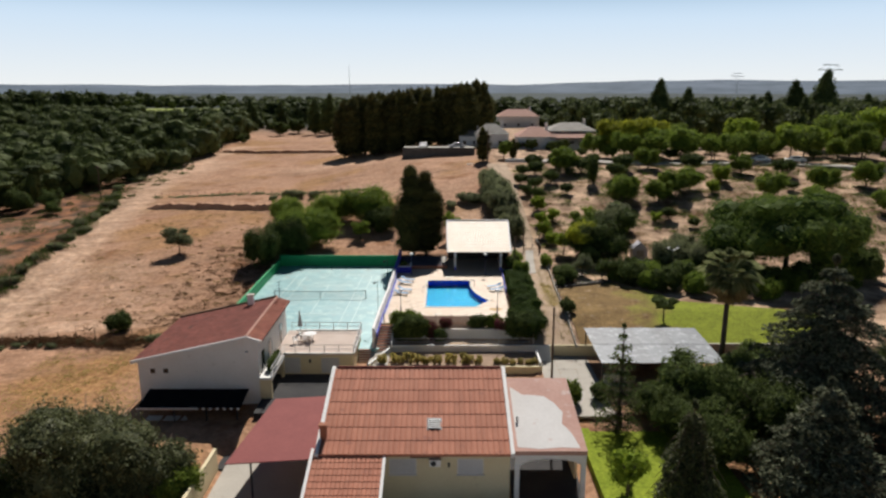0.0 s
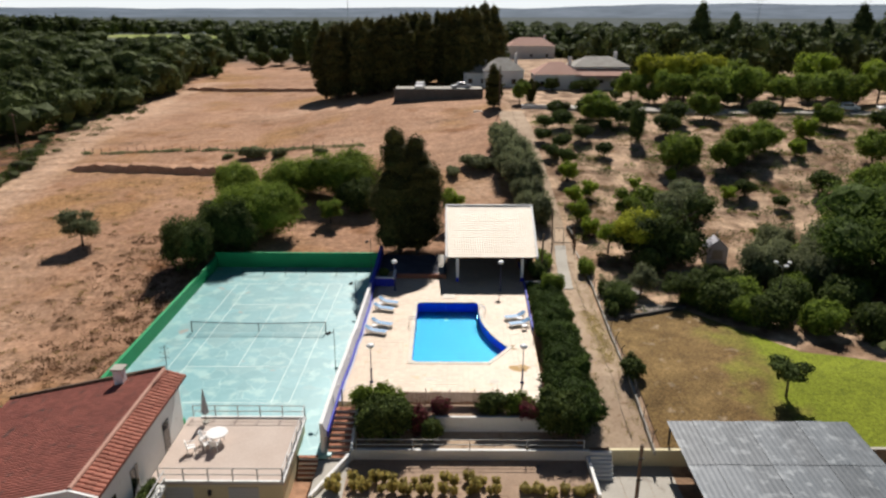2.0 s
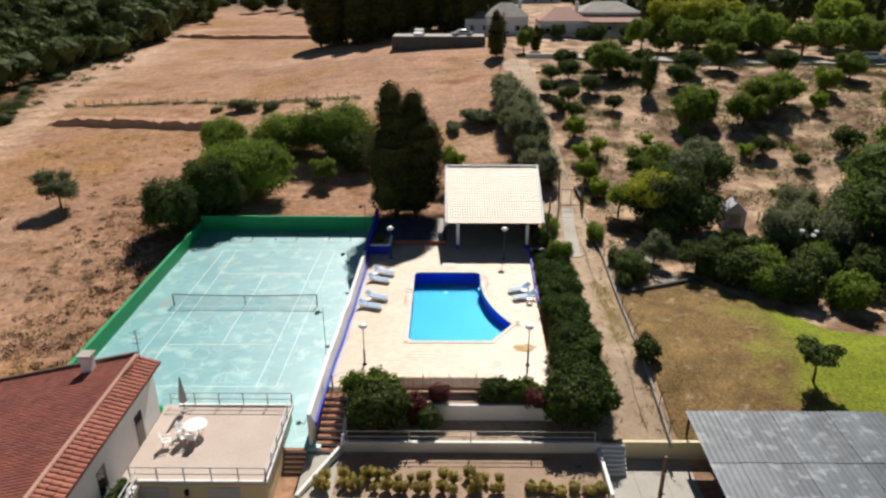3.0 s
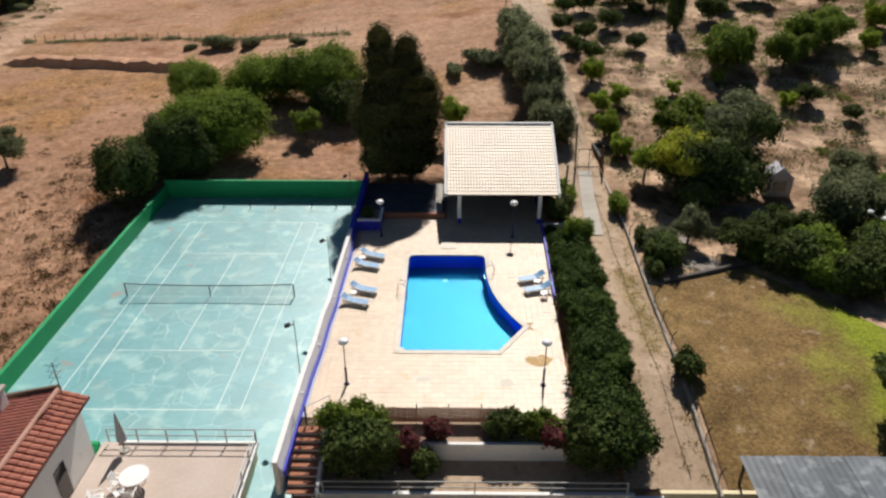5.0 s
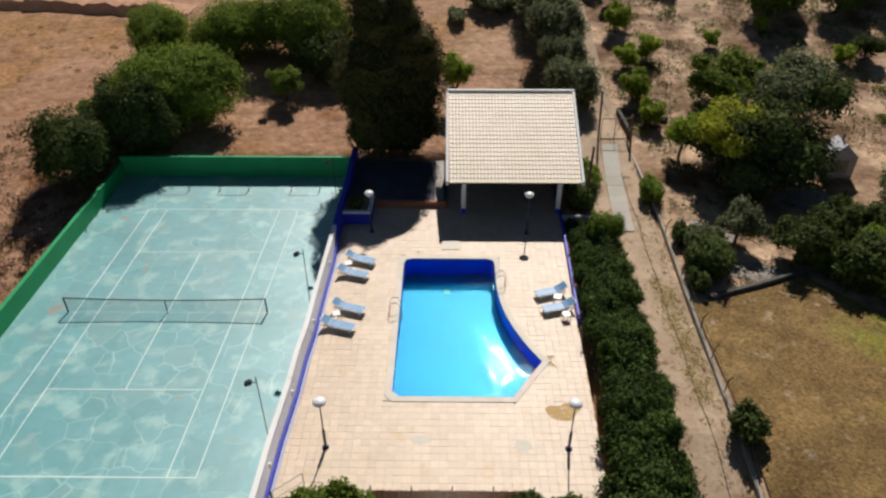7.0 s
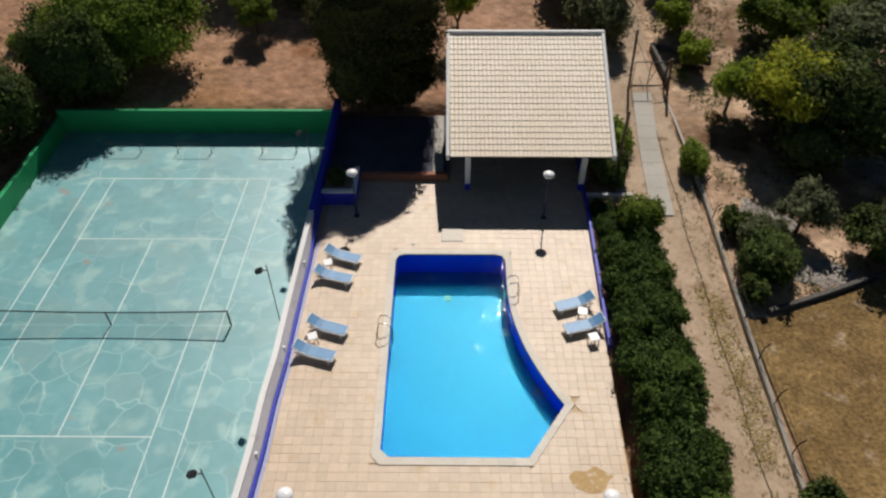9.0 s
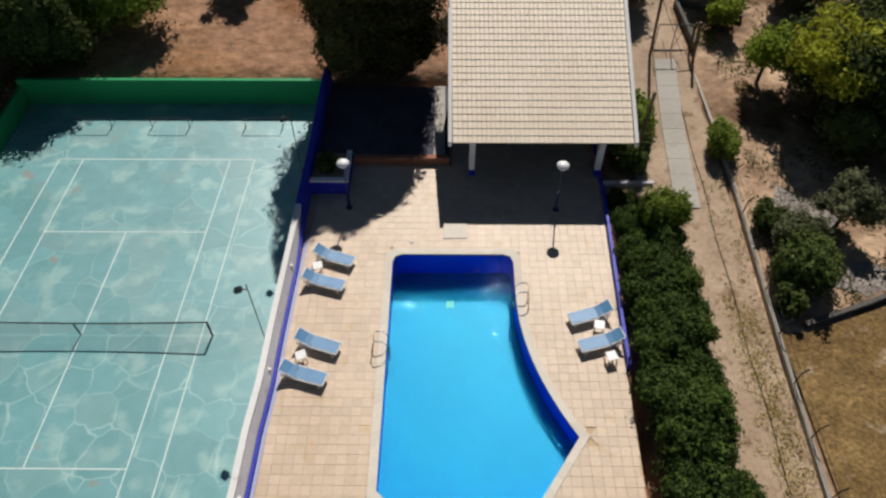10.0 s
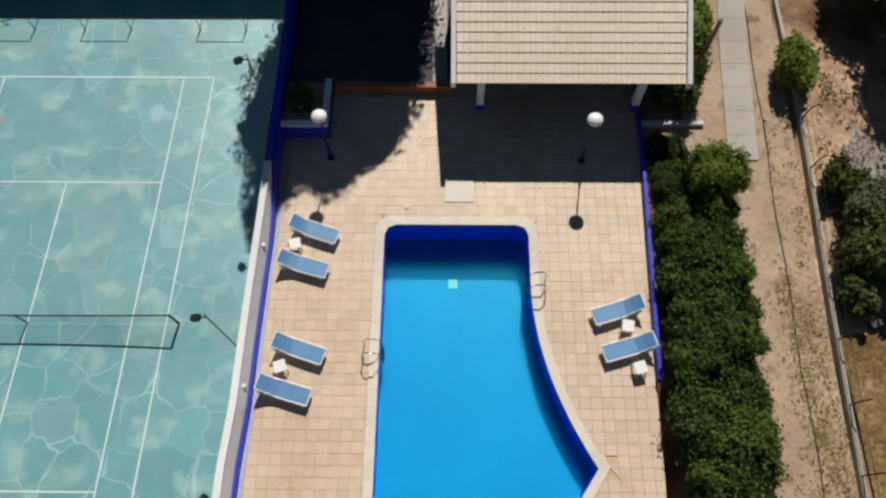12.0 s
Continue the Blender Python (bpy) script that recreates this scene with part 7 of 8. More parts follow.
tree("garden_tree", "yellow-green crown leaning over the track", "tree", on_ground(20.6, 102.0), 2.7, 6.6, 0.75, L_YELLOW, 2800, 0.17, 62, 0.5)
tree("garden_tree", "grey-green tree with sunlit top", "tree", on_ground(26.0, 104.8), 3.0, 8.0, 0.7, L_OLIVE, 3200, 0.18, 63, 0.4)
tree("fruit_tree", "small yellow-green tree on a bare trunk", "tree", on_ground(18.5, 104.6), 1.7, 3.9, 0.8, L_BRIGHT, 1900, 0.15, 64, 0.5)
bush("rounded_shrub", "bright shrub beside the track gate", on_ground(15.0, 98.8), 0.9, 1.5, 2.1, L_MID, 1500, 0.13, 65)
bush("rounded_shrub", "round dark lemon bush beside the track", (14.5, 77.6, 0.0), 1.0, 1.1, 1.9, L_DARK, 1500, 0.13, 66)
tree("fruit_tree", "thin grey-leaved fruit tree in the garden plot", "tree", (19.2, 93.4, 0.1), 1.5, 3.2, 0.85, L_OLIVE, 1100, 0.13, 67, 0.45)
tree("fruit_tree", "small dark fruit tree behind the low wall", "tree", (22.4, 91.6, 0.1), 1.9, 3.4, 0.7, L_DARK, 1700, 0.15, 95, 0.5)
bush("rounded_shrub", "leafy green shrub in the garden plot's corner", (16.5, 90.4, 0.1), 1.5, 1.7, 2.7, L_DARK, 3400, 0.12, 96)
for x, y, h, sd in ((15.4, 88.6, 1.5, 301), (15.6, 89.9, 1.9, 302), (15.75, 93.4, 1.6, 303)):
    bush("rounded_shrub", "dark leafy shrub against the low concrete wall", (x, y, 0.1), 0.75, 0.9, h, L_DARK, 1100, 0.11, sd, "shrubs along the lawn wall")
bush("rounded_shrub", "yellowing climbing shrub on the plot fence", (16.7, 92.0, 0.1), 1.3, 1.2, 2.3, L_OLIVE, 1900, 0.12, 71)
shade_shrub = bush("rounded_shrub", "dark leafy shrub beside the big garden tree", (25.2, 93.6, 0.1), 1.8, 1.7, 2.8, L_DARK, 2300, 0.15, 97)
again(shade_shrub, 27.2, 95.6, 0.8, 80)
ole = bush("oleander", "dark shrub with pale blossom beside the lawn", (25.2, 89.2, 0.1), 2.4, 2.0, 3.1, L_DARK, 3600, 0.17, 68, "shrubs beside the lawn")
ole2 = bush("oleander", "leafy mid-green shrub beside the lawn", (27.2, 87.2, 0.1), 2.1, 1.8, 2.8, L_MID, 3600, 0.16, 94, "shrubs beside the lawn")
for i, (x, y, s) in enumerate(((28.6, 86.6, 1.0), (32.6, 85.4, 1.05), (36.5, 84.0, 1.0), (27.5, 91, 1.05), (31.5, 90, 1.0), (40, 82.5, 1.0), (36, 89, 1.1), (23.5, 91.5, 0.7), (41.5, 87.5, 1.1), (33.5, 92.5, 1.0), (29.0, 94.0, 0.8))):
    again((ole, ole2)[i % 2], x, y, s, 66 * i)
for i, (x, y, s) in enumerate(((31.8, 96, 1.1), (35.5, 94.5, 1.1), (33.5, 99, 1.0), (38, 98, 1.1), (41, 101, 1.2), (36.5, 103.5, 0.9))):
    again(olive_hedge, x, y, s, 66 * i, label="pale leafy shrub in the garden")
tree("lawn_tree", "small spreading tree alone on the lawn", "tree", (25.0, 75.4, -0.3), 1.5, 3.0, 0.5, L_DARK, 1300, 0.13, 69, 0.6)

# umbrella pine
pine = thing("umbrella_pine", "huge spreading green umbrella pine", "pine", on_ground(47, 93))
pl = [((0, 0, 7.5), (8, 7, 3.2))]
rp = random.Random(5)
for i in range(16):
    a = 2 * math.pi * i / 16
    k = rp.uniform(5, 8.6)
    pl.append(((math.cos(a) * k, math.sin(a) * k * 0.85, 6.2 + rp.uniform(-1.5, 2.0)), (rp.uniform(3, 4.2), rp.uniform(3, 4.2), rp.uniform(2.0, 3.0))))
for i in range(7):
    a = 2 * math.pi * i / 7 + 0.3
    pl.append(((math.cos(a) * 4, math.sin(a) * 3.6, 9.3 + rp.uniform(-0.6, 0.8)), (rp.uniform(2.6, 3.6), rp.uniform(2.6, 3.6), rp.uniform(1.6, 2.2))))
piece("trunk", branches(5.5, 0.4, 8, 7, 6, 9), M_BARK, pine, smooth=True)
new("crown", crown("crown", pl, 20000, 0.26, leafy("pine_leaf", (0.03, 0.06, 0.012), (0.15, 0.205, 0.04)), 70, 0.35, 0.8, 0.3, 0.6)).parent = pine

for i, (x, y, s) in enumerate(((37.5, 90.5, 1.1), (41.0, 94.0, 1.2), (44.5, 86.5, 1.1), (48.0, 88.0, 1.2), (52.5, 88.5, 1.2), (57, 92, 1.2), (38.5, 100, 1.2), (60, 97, 1.2))):
    again((ole2, ole)[i % 2], x, y, s, 58 * i, label="leafy thicket under the umbrella pine")
# palm
palm = thing("fan_palm", "tall fan palm with a skirt of dead fronds", "palm", (27.5, 65.0, -2.4))
piece("trunk", Shape().tube([(0, 0, -0.2), (0.1, 0.05, 4), (0.15, 0.1, 10.5)], 0.3, 10, 0.22), M_BARK, palm, smooth=True)


def fronds(n, seed, z, droop0, droop1, length, rags):
    rng = random.Random(seed)
    s = Shape()
    for i in range(n):
        a, dr = rng.uniform(0, 6.28), rng.uniform(droop0, droop1)
        c_, s_ = math.cos(a), math.sin(a)
        out, up_v = math.cos(dr), math.sin(dr)
        stem = length * rng.uniform(0.45, 0.6)
        bx, by, bz = 0.15 + c_ * out * stem, 0.1 + s_ * out * stem, z + up_v * stem
        s.tube([(0.15, 0.1, z), (bx, by, bz)], 0.025, 4)
        for j in range(rags):
            f = (j / (rags - 1) - 0.5) * 2.2
            dx, dy = c_ * math.cos(f) - s_ * math.sin(f), s_ * math.cos(f) + c_ * math.sin(f)
            l_ = length * 0.55 * (1 - 0.25 * abs(f))
            tip = (bx + dx * out * l_, by + dy * out * l_, bz + up_v * l_ - l_ * 0.35)
            px, py = -dy * 0.06, dx * 0.06
            mid = (bx + dx * out * l_ * 0.55, by + dy * out * l_ * 0.55, bz + up_v * l_ * 0.6)
            s.add([(bx, by, bz), (mid[0] + px, mid[1] + py, mid[2]), tip, (mid[0] - px, mid[1] - py, mid[2])], [(0, 1, 2), (0, 2, 3)])
    return s


piece("green_fronds", fronds(64, 3, 10.6, -0.5, 1.2, 3.0, 17), L_PALM, palm, "green fan fronds")
piece("dead_fronds", fronds(90, 4, 10.2, -1.45, -0.6, 2.3, 13), L_DRY, palm, "hanging dry brown fronds")


def conifer(name, label, at, r, h, seed, n, leaf, droop=0.35, tiers=15, size=0.22, group="", gap=0.0):
    """A conifer of tiered, drooping boughs."""
    rng = np.random.default_rng(seed)
    t = thing(name, label, "conifer", at, seed * 31 % 360, group)
    w = Shape().tube([(0, 0, -0.3), (0, 0, h)], 0.06 + 0.018 * h, 8, 0.03)
    pos, nrm = [], []
    for i in range(tiers):
        u = i / (tiers - 1)
        z = h * (0.08 + 0.9 * u)
        rr = r * (1 - u) ** 0.8 + 0.15
        boughs = 7 + int(6 * (1 - u))
        for b in range(boughs):
            a = 2 * math.pi * (b + rng.random()) / boughs
            l_ = rr * rng.uniform(0.65, 1.1)
            w.tube([(0, 0, z), (math.cos(a) * l_ * 0.6, math.sin(a) * l_ * 0.6, z + 0.08 * l_), (math.cos(a) * l_, math.sin(a) * l_, z - droop * l_ * 0.6)], 0.04 + 0.008 * l_, 4, 0.01)
            m_ = max(4, int(n / tiers / boughs * (1.7 - 1.4 * u)))
            f = rng.random(m_) ** 0.6
            side = rng.normal(size=m_) * 0.16 * l_
            pz = z + 0.1 * l_ * f - droop * l_ * f * f + rng.normal(size=m_) * 0.12
            pos.append(np.stack([math.cos(a) * l_ * f - math.sin(a) * side, math.sin(a) * l_ * f + math.cos(a) * side, pz - 0.25 * np.abs(side)], 1))
            k = rng.normal(size=(m_, 3)) * 0.45 + np.array([0.35 * math.cos(a), 0.35 * math.sin(a), 0.9])
            nrm.append(k)
    piece("trunk", w, M_BARK, t)
    new("foliage", quads_mesh("foliage", np.concatenate(pos), np.concatenate(nrm), size, 0.42, leaf, rng)).parent = t
    return t


conifer("cedar", "large blue-grey cedar with drooping boughs", (32.5, 56.0, -3.0), 8.6, 15.2, 81, 27000, L_NEEDLE, 0.2, 12, 0.22)
conifer("cedar", "dark cedar with flat boughs beside the garden", (27.5, 46.0, -3.0), 5.6, 8.6, 82, 18000, L_NEEDLE, 0.15, 9, 0.2)
conifer("weeping_conifer", "olive-green conifer with hanging boughs", (17.4, 44.5, -3.0), 3.4, 7.6, 83, 14000, L_GLINT, 0.95, 8, 0.14)
conifer("young_pine", "thin sparse dark young pine", (14.8, 54.1, -2.9), 2.3, 9.8, 84, 2400, L_DARK, -0.15, 10, 0.14)
conifer("cedar", "tall dark cedar at the garden's edge", (40, 47.0, -3.0), 7.5, 12.0, 85, 16000, L_NEEDLE, 0.35, 14, 0.25)
mag = tree("magnolia", "dark glossy-leaved magnolia tree", "tree", (22.6, 56.4, -3.0), 4.0, 7.0, 0.9, L_DARK, 9000, 0.16, 86, 0.3)
again(mag, 18.6, 56.5, 0.62, 50, -3.0, "dark leafy tree beside the shed")
again(mag, 29.5, 62.5, 0.8, 150, -3.0)
again(mag, 20.8, 49.5, 0.8, 250, -3.0)
again(mag, 19.6, 53.6, 0.7, 190, -3.0)
again(mag, 27.0, 52.5, 0.95, 80, -3.0)
again(mag, 36.5, 63.5, 0.9, 20, -2.6)
again(mag, 44.0, 60, 1.0, 120, -2.6)
tree("fruit_tree", "bright leafy young tree on the lawn", "tree", (13.2, 44.8, -2.9), 1.6, 4.2, 1.0, L_BRIGHT, 1500, 0.15, 87, 0.35)
bush("rounded_shrub", "green shrub beside the porch", (11.6, 58.6, -2.4), 1.1, 1.5, 2.6, L_MID, 1700, 0.14, 88)
bush("rounded_shrub", "dark shrub beside the shed post", (14.4, 59.5, -2.4), 1.0, 1.0, 1.8, L_DARK, 1200, 0.14, 89)
tree("mulberry_tree", "broad grey-green tree before the villa", "tree", (-26.4, 46.4, -4.2), 5.6, 8.2, 0.8, L_GLINT, 15000, 0.15, 90, 0.35, lobes=11)
tree("mulberry_tree", "lower grey-green tree crowding the drive", "tree", (-21.0, 46.4, -4.2), 3.0, 5.4, 0.85, L_GLINT, 6000, 0.15, 99, 0.3, lobes=8)
again(mag, -31.5, 44.0, 0.75, 60, -4.2, "dark leafy tree before the villa")
bush("rounded_shrub", "leafy yellow-green shrub beside the drive", (-19.4, 45.5, -3.6), 1.9, 1.6, 3.0, L_MID, 1900, 0.15, 91)
pots = bush("potted_plants", "dark potted plants crowding the balcony", (-16.2, 62.2, BZ), 0.4, 1.6, 1.2, L_DARK, 900, 0.12, 92)
again(pots, -16.3, 64.4, 0.8, 180, BZ)

# ---- orchard ----
citrus = tree("citrus_tree", "round dark green citrus tree in the orchard", "tree", on_ground(34.5, 129.5), 3.0, 4.6, 0.75, L_MID, 2400, 0.2, 101, 0.2, "orchard trees")
citrus_d = tree("citrus_tree", "low dark citrus tree in the orchard", "tree", on_ground(17.9, 130.7), 1.6, 2.8, 0.8, L_DARK, 1300, 0.17, 102, 0.2, "orchard trees")
citrus_y = tree("citrus_tree", "yellow-green young orchard tree", "tree", on_ground(16.9, 118.9), 1.2, 2.4, 0.9, L_BRIGHT, 1000, 0.15, 103, 0.25, "orchard trees")
for x, y, k, s in ((43.9, 130.9, 0, 1.1), (39.8, 128.0, 0, 0.95), (47.5, 133.8, 0, 1.0), (54.7, 118.6, 0, 1.0), (54.8, 137.7, 2, 1.6), (49.2, 119.6, 1, 1.3), (35.1, 141.7, 1, 1.4), (24.7, 152.8, 1, 1.5),
                   (18.1, 137.1, 1, 1.0), (19.3, 120.3, 2, 1.0), (23.8, 133.4, 1, 0.9), (17.2, 125.5, 2, 1.2), (16.8, 114.0, 2, 1.15), (17.4, 109.8, 2, 1.0), (16.6, 145.7, 1, 1.0), (19.5, 146.8, 1, 1.2),
                   (25.5, 122.0, 2, 0.7), (31.0, 124.5, 2, 0.7), (36.9, 118.7, 2, 0.8), (42.5, 116.2, 1, 0.7), (44.0, 150.0, 0, 1.0), (60.0, 128.0, 0, 1.1), (66.0, 122.0, 0, 1.0), (72.0, 131.0, 0, 1.1),
                   (61.0, 143.0, 0, 0.9), (69.0, 141.0, 1, 1.5), (52.0, 146.0, 1, 1.6), (29.0, 146.5, 1, 1.3), (38.0, 147.5, 1, 1.5), (21.6, 140.0, 1, 1.1), (78.0, 121.0, 0, 1.1), (28.0, 112.0, 0, 0.95),
                   (23.6, 112.0, 0, 1.1), (45.0, 109.5, 2, 1.0), (19.8, 154.0, 1, 1.3), (27.5, 158.0, 1, 1.5), (33.0, 155.0, 1, 1.2), (82, 135, 0, 1.1), (90, 126, 0, 1.2), (58, 111, 1, 1.4), (15.5, 140.5, 1, 0.9), (16.0, 133.5, 1, 0.9)):
    again((citrus, citrus_d, citrus_y)[k], x, y, s, x * 77 % 360)
dp = bush("date_palm_stump", "dark ivy-clad trunk in the orchard", on_ground(29.7, 138.5), 1.3, 1.3, 6.5, L_DARK, 1600, 0.2, 104)

# undergrowth of the orchard and dry grass along the track


def clumps(name, label, places, leaf, seed, per, size, category="undergrowth"):
    """Low ragged clumps of grass and weeds; places: x, y, radius, height."""
    rng = np.random.default_rng(seed)
    pos, nrm = [], []
    for x, y, r, h in places:
        a, k = rng.uniform(0, 6.28, per), np.sqrt(rng.random(per)) * r
        px, py = x + np.cos(a) * k, y + np.sin(a) * k
        pos.append(np.stack([px, py, height(x, y) + 0.03 + h * rng.random(per) * (1 - 0.6 * k / r)], 1))
        nrm.append(rng.normal(size=(per, 3)) * 0.8 + np.array([0, -0.2, 0.5]))
    me = quads_mesh(name, np.concatenate(pos), np.concatenate(nrm), size, 0.3, leaf, rng)
    return tagged(new(name, me), label, category, kind="stuff")


ro = random.Random(31)
spots_g = [(ro.uniform(15.5, 100), ro.uniform(103, 152), ro.uniform(0.5, 1.6), ro.uniform(0.2, 0.8)) for _ in range(620)]
clumps("orchard_weeds", "dry yellow weeds between the orchard trees", spots_g[:330], L_DRY, 32, 70, 0.13)
clumps("orchard_scrub", "low green scrub between the orchard trees", spots_g[330:], L_MID, 33, 80, 0.13)
spots_h = [(ro.uniform(16, 110), ro.uniform(104, 158), ro.uniform(0.6, 2.2), ro.uniform(0.3, 1.3)) for _ in range(520)]
clumps("orchard_brush", "tangled olive-brown brush between the orchard trees", spots_h[:260], L_OLIVE, 37, 80, 0.14)
clumps("orchard_thicket", "dark ragged thicket between the orchard trees", spots_h[260:], L_DARK, 38, 90, 0.15)
clumps("track_grass", "dry grass along the middle and edge of the track", [(track_x(v) + ro.choice((0.15, 1.0, 1.2, -1.25)) + ro.uniform(-0.2, 0.2), v, 0.35, 0.22) for v in np.arange(71, 97, 0.22)], L_STRAW, 35, 24, 0.07)
clumps("track_straw", "pale dry grass tufts in the middle of the track", [(track_x(v) + ro.gauss(0.35, 0.4), v, 0.4, 0.35) for v in np.arange(79.5, 89, 0.06)], L_STRAW, 39, 22, 0.06)
clumps("track_litter", "dry leaf litter along the track edges", [(track_x(v) + ro.choice((-1.5, -1.2, 0.6, 0.9)) + ro.gauss(0, 0.3), v, 0.35, 0.05) for v in np.arange(71, 104, 0.08)], L_DRY, 40, 9, 0.045)
clumps("plot_weeds", "grey-green weeds in the garden plot", [(ro.uniform(15.4, 26), ro.uniform(88.5, 100), ro.uniform(0.3, 0.8), 0.35) for _ in range(90)], L_OLIVE, 36, 26, 0.11)
for i in range(12):
    x, y = ro.uniform(18, 92), ro.uniform(104, 150)
    if abs(x - 29.5) > 3 or y > 107:
        again(ro.choice((citrus, citrus_d, citrus_d, citrus_y)), x, y, ro.uniform(0.6, 1.2), ro.uniform(0, 360))

# road with its row of trees
rd = Shape()
rpts = [(22, 164.0), (40, 158.0), (60, 153.5), (80, 149.0), (110, 141), (150, 130)]
for (xa, ya), (xb, yb) in zip(rpts, rpts[1:]):
    k = 8
    for i in range(k):
        u, v = i / k, (i + 1) / k
        a, b = (xa + (xb - xa) * u, ya + (yb - ya) * u), (xa + (xb - xa) * v, ya + (yb - ya) * v)
        rd.add([(a[0], a[1] - 2.2, height(a[0], a[1]) + 0.35), (b[0], b[1] - 2.2, height(b[0], b[1]) + 0.35), (b[0], b[1] + 2.2, height(b[0], b[1]) + 0.4), (a[0], a[1] + 2.2, height(a[0], a[1]) + 0.4)], [(0, 1, 2, 3)])
        rd.add([(a[0], a[1] - 2.2, height(a[0], a[1]) + 0.35), (a[0], a[1] - 2.3, height(a[0], a[1]) - 0.8), (b[0], b[1] - 2.3, height(b[0], b[1]) - 0.8), (b[0], b[1] - 2.2, height(b[0], b[1]) + 0.35)], [(0, 1, 2, 3)])
piece("road", rd, M_CONCRETE, label="pale dusty road behind the orchard", category="road", kind="structure")
avenue = tree("avenue_tree", "broad green tree beside the road", "tree", on_ground(55.0, 162.0), 4.2, 8.0, 0.75, L_MID, 2200, 0.32, 111, 0.4, "trees along the road")
avenue_y = tree("avenue_tree", "yellowing tree beside the road", "tree", on_ground(46.0, 168.0), 4.4, 10.5, 0.9, L_YELLOW, 2600, 0.3, 112, 0.4, "trees along the road")
avenue_b = tree("avenue_tree", "bright green round tree beyond the road", "tree", on_ground(72.0, 172.0), 4.8, 9.2, 0.75, L_BRIGHT, 2200, 0.34, 113, 0.3, "trees along the road")
for x, y, k, s in ((42, 163, 0, 0.9), (48, 160, 0, 0.9), (41, 170, 1, 0.95), (51, 172, 1, 0.9), (61, 159.5, 0, 0.8), (66, 157.5, 0, 0.9), (70, 157, 0, 0.9), (80, 156, 0, 1.05), (82, 166, 2, 0.9), (88, 168, 2, 0.8), (91, 152.5, 0, 1.0), (104, 150, 0, 1.1), (96, 166, 0, 1.2), (112, 160, 2, 1.0), (120, 170, 0, 1.3), (110, 178, 2, 1.2), (128, 160, 0, 1.2), (58, 176, 0, 1.0), (99, 180, 0, 1.3), (36, 168, 0, 0.8), (50, 166, 0, 1.0), (122, 148, 0, 1.0)):
    again((avenue, avenue_y, avenue_b)[k], x, y, s, x * 53 % 360)

for i, (x, y, k) in enumerate(((39, 166, 0.6), (44, 165, 0.75), (53, 164, 0.7), (57, 166, 0.8), (63, 163, 0.75), (68, 164, 0.8), (74, 162, 0.8), (77, 164, 0.7), (85, 161, 0.8), (90, 160, 0.75), (95, 158, 0.85), (100, 158, 0.8), (108, 156, 0.9), (115, 154, 0.9), (34, 172, 0.6), (47, 174, 0.8), (61, 171, 0.8), (66, 174, 0.9), (78, 173, 0.85), (92, 174, 0.9))):
    again((citrus, avenue, citrus_d)[i % 3], x, y, k * (1.5 if i % 3 != 1 else 0.9), 61 * i, label="dense dark tree in the belt behind the road")

# ---- far cypress stand, houses ----
far_cyp = cypress("cypress", "tall black-green cypress in a dense far stand", on_ground(-25.0, 197), 3.3, 17.0, 121, 2400, 0.42, "far cypress stand")
for i, (x, y, s) in enumerate(((-22.0, 199, 0.98), (-19.0, 196, 1.02), (-16.8, 200, 0.98), (-14.0, 197, 1.0), (-11.2, 199, 0.97), (-24, 204, 1.0), (-18, 205, 1.0), (-12.5, 205, 1.0), (-28, 200, 0.95), (-7.5, 212, 1.0), (-4.5, 206, 1.02), (-1.5, 214, 1.02), (1.8, 203, 1.02), (5.0, 203, 1.06), (9.5, 211, 1.12), (12.0, 214, 1.08), (-9.5, 220, 1.0), (7.5, 216, 1.08), (3, 222, 1.0), (-20.5, 201, 1.0), (-15.4, 198, 0.96), (-9.8, 201, 1.0), (-6.0, 214, 1.0), (0.2, 206, 1.0), (3.4, 208, 1.05), (7.6, 205, 1.02))):
    again(far_cyp, x, y, s, 67 * i)
bc = cypress("cypress", "round-topped dark cypress before the far houses", on_ground(9.4, 164.5), 1.7, 8.0, 122, 1500, 0.3)
again(bc, 17.0, 170.0, 0.6, 40)
tree("garden_tree", "small green conical tree by the far houses", "tree", on_ground(14.6, 168), 2.0, 4.8, 1.0, L_MID, 900, 0.25, 123, 0.3)


def far_house(label, x, y, w, d, eave, rise, wall, roof, doors=3, turn=0.0):
    z0 = height(x, y) - 0.2
    h_ = thing("farmhouse", label, "house", (x, y, z0), turn)
    e = eave
    piece("wall", Shape().box(-w / 2, w / 2, -d / 2, d / 2, 0, e), wall, h_)
    k = 0.35
    A = [(-w / 2 - k, -d / 2 - k, e), (w / 2 + k, -d / 2 - k, e), (w / 2 + k, d / 2 + k, e), (-w / 2 - k, d / 2 + k, e), (-w / 2 + d * 0.4, 0, e + rise), (w / 2 - d * 0.4, 0, e + rise)]
    piece("roof", Shape().add(A, [(0, 1, 5, 4), (1, 2, 5), (2, 3, 4, 5), (3, 0, 4), (3, 2, 1, 0)]), roof, h_)
    for i in range(doors):
        cx = -w / 2 + w * (i + 0.5) / doors
        wn_ = piece("window", Shape().box(cx - 0.6, cx + 0.6, -d / 2 - 0.05, -d / 2 - 0.003, 0.9, 2.2), M_WHITE, h_)
        piece("pane", Shape().box(cx - 0.5, cx + 0.5, -d / 2 - 0.07, -d / 2 - 0.053, 1.0, 2.1), M_GLASS, wn_)
    piece("chimney", Shape().box(w * 0.3, w * 0.3 + 0.7, 0.5, 1.2, e, e + rise + 1.0), M_WHITE, h_)
    return h_


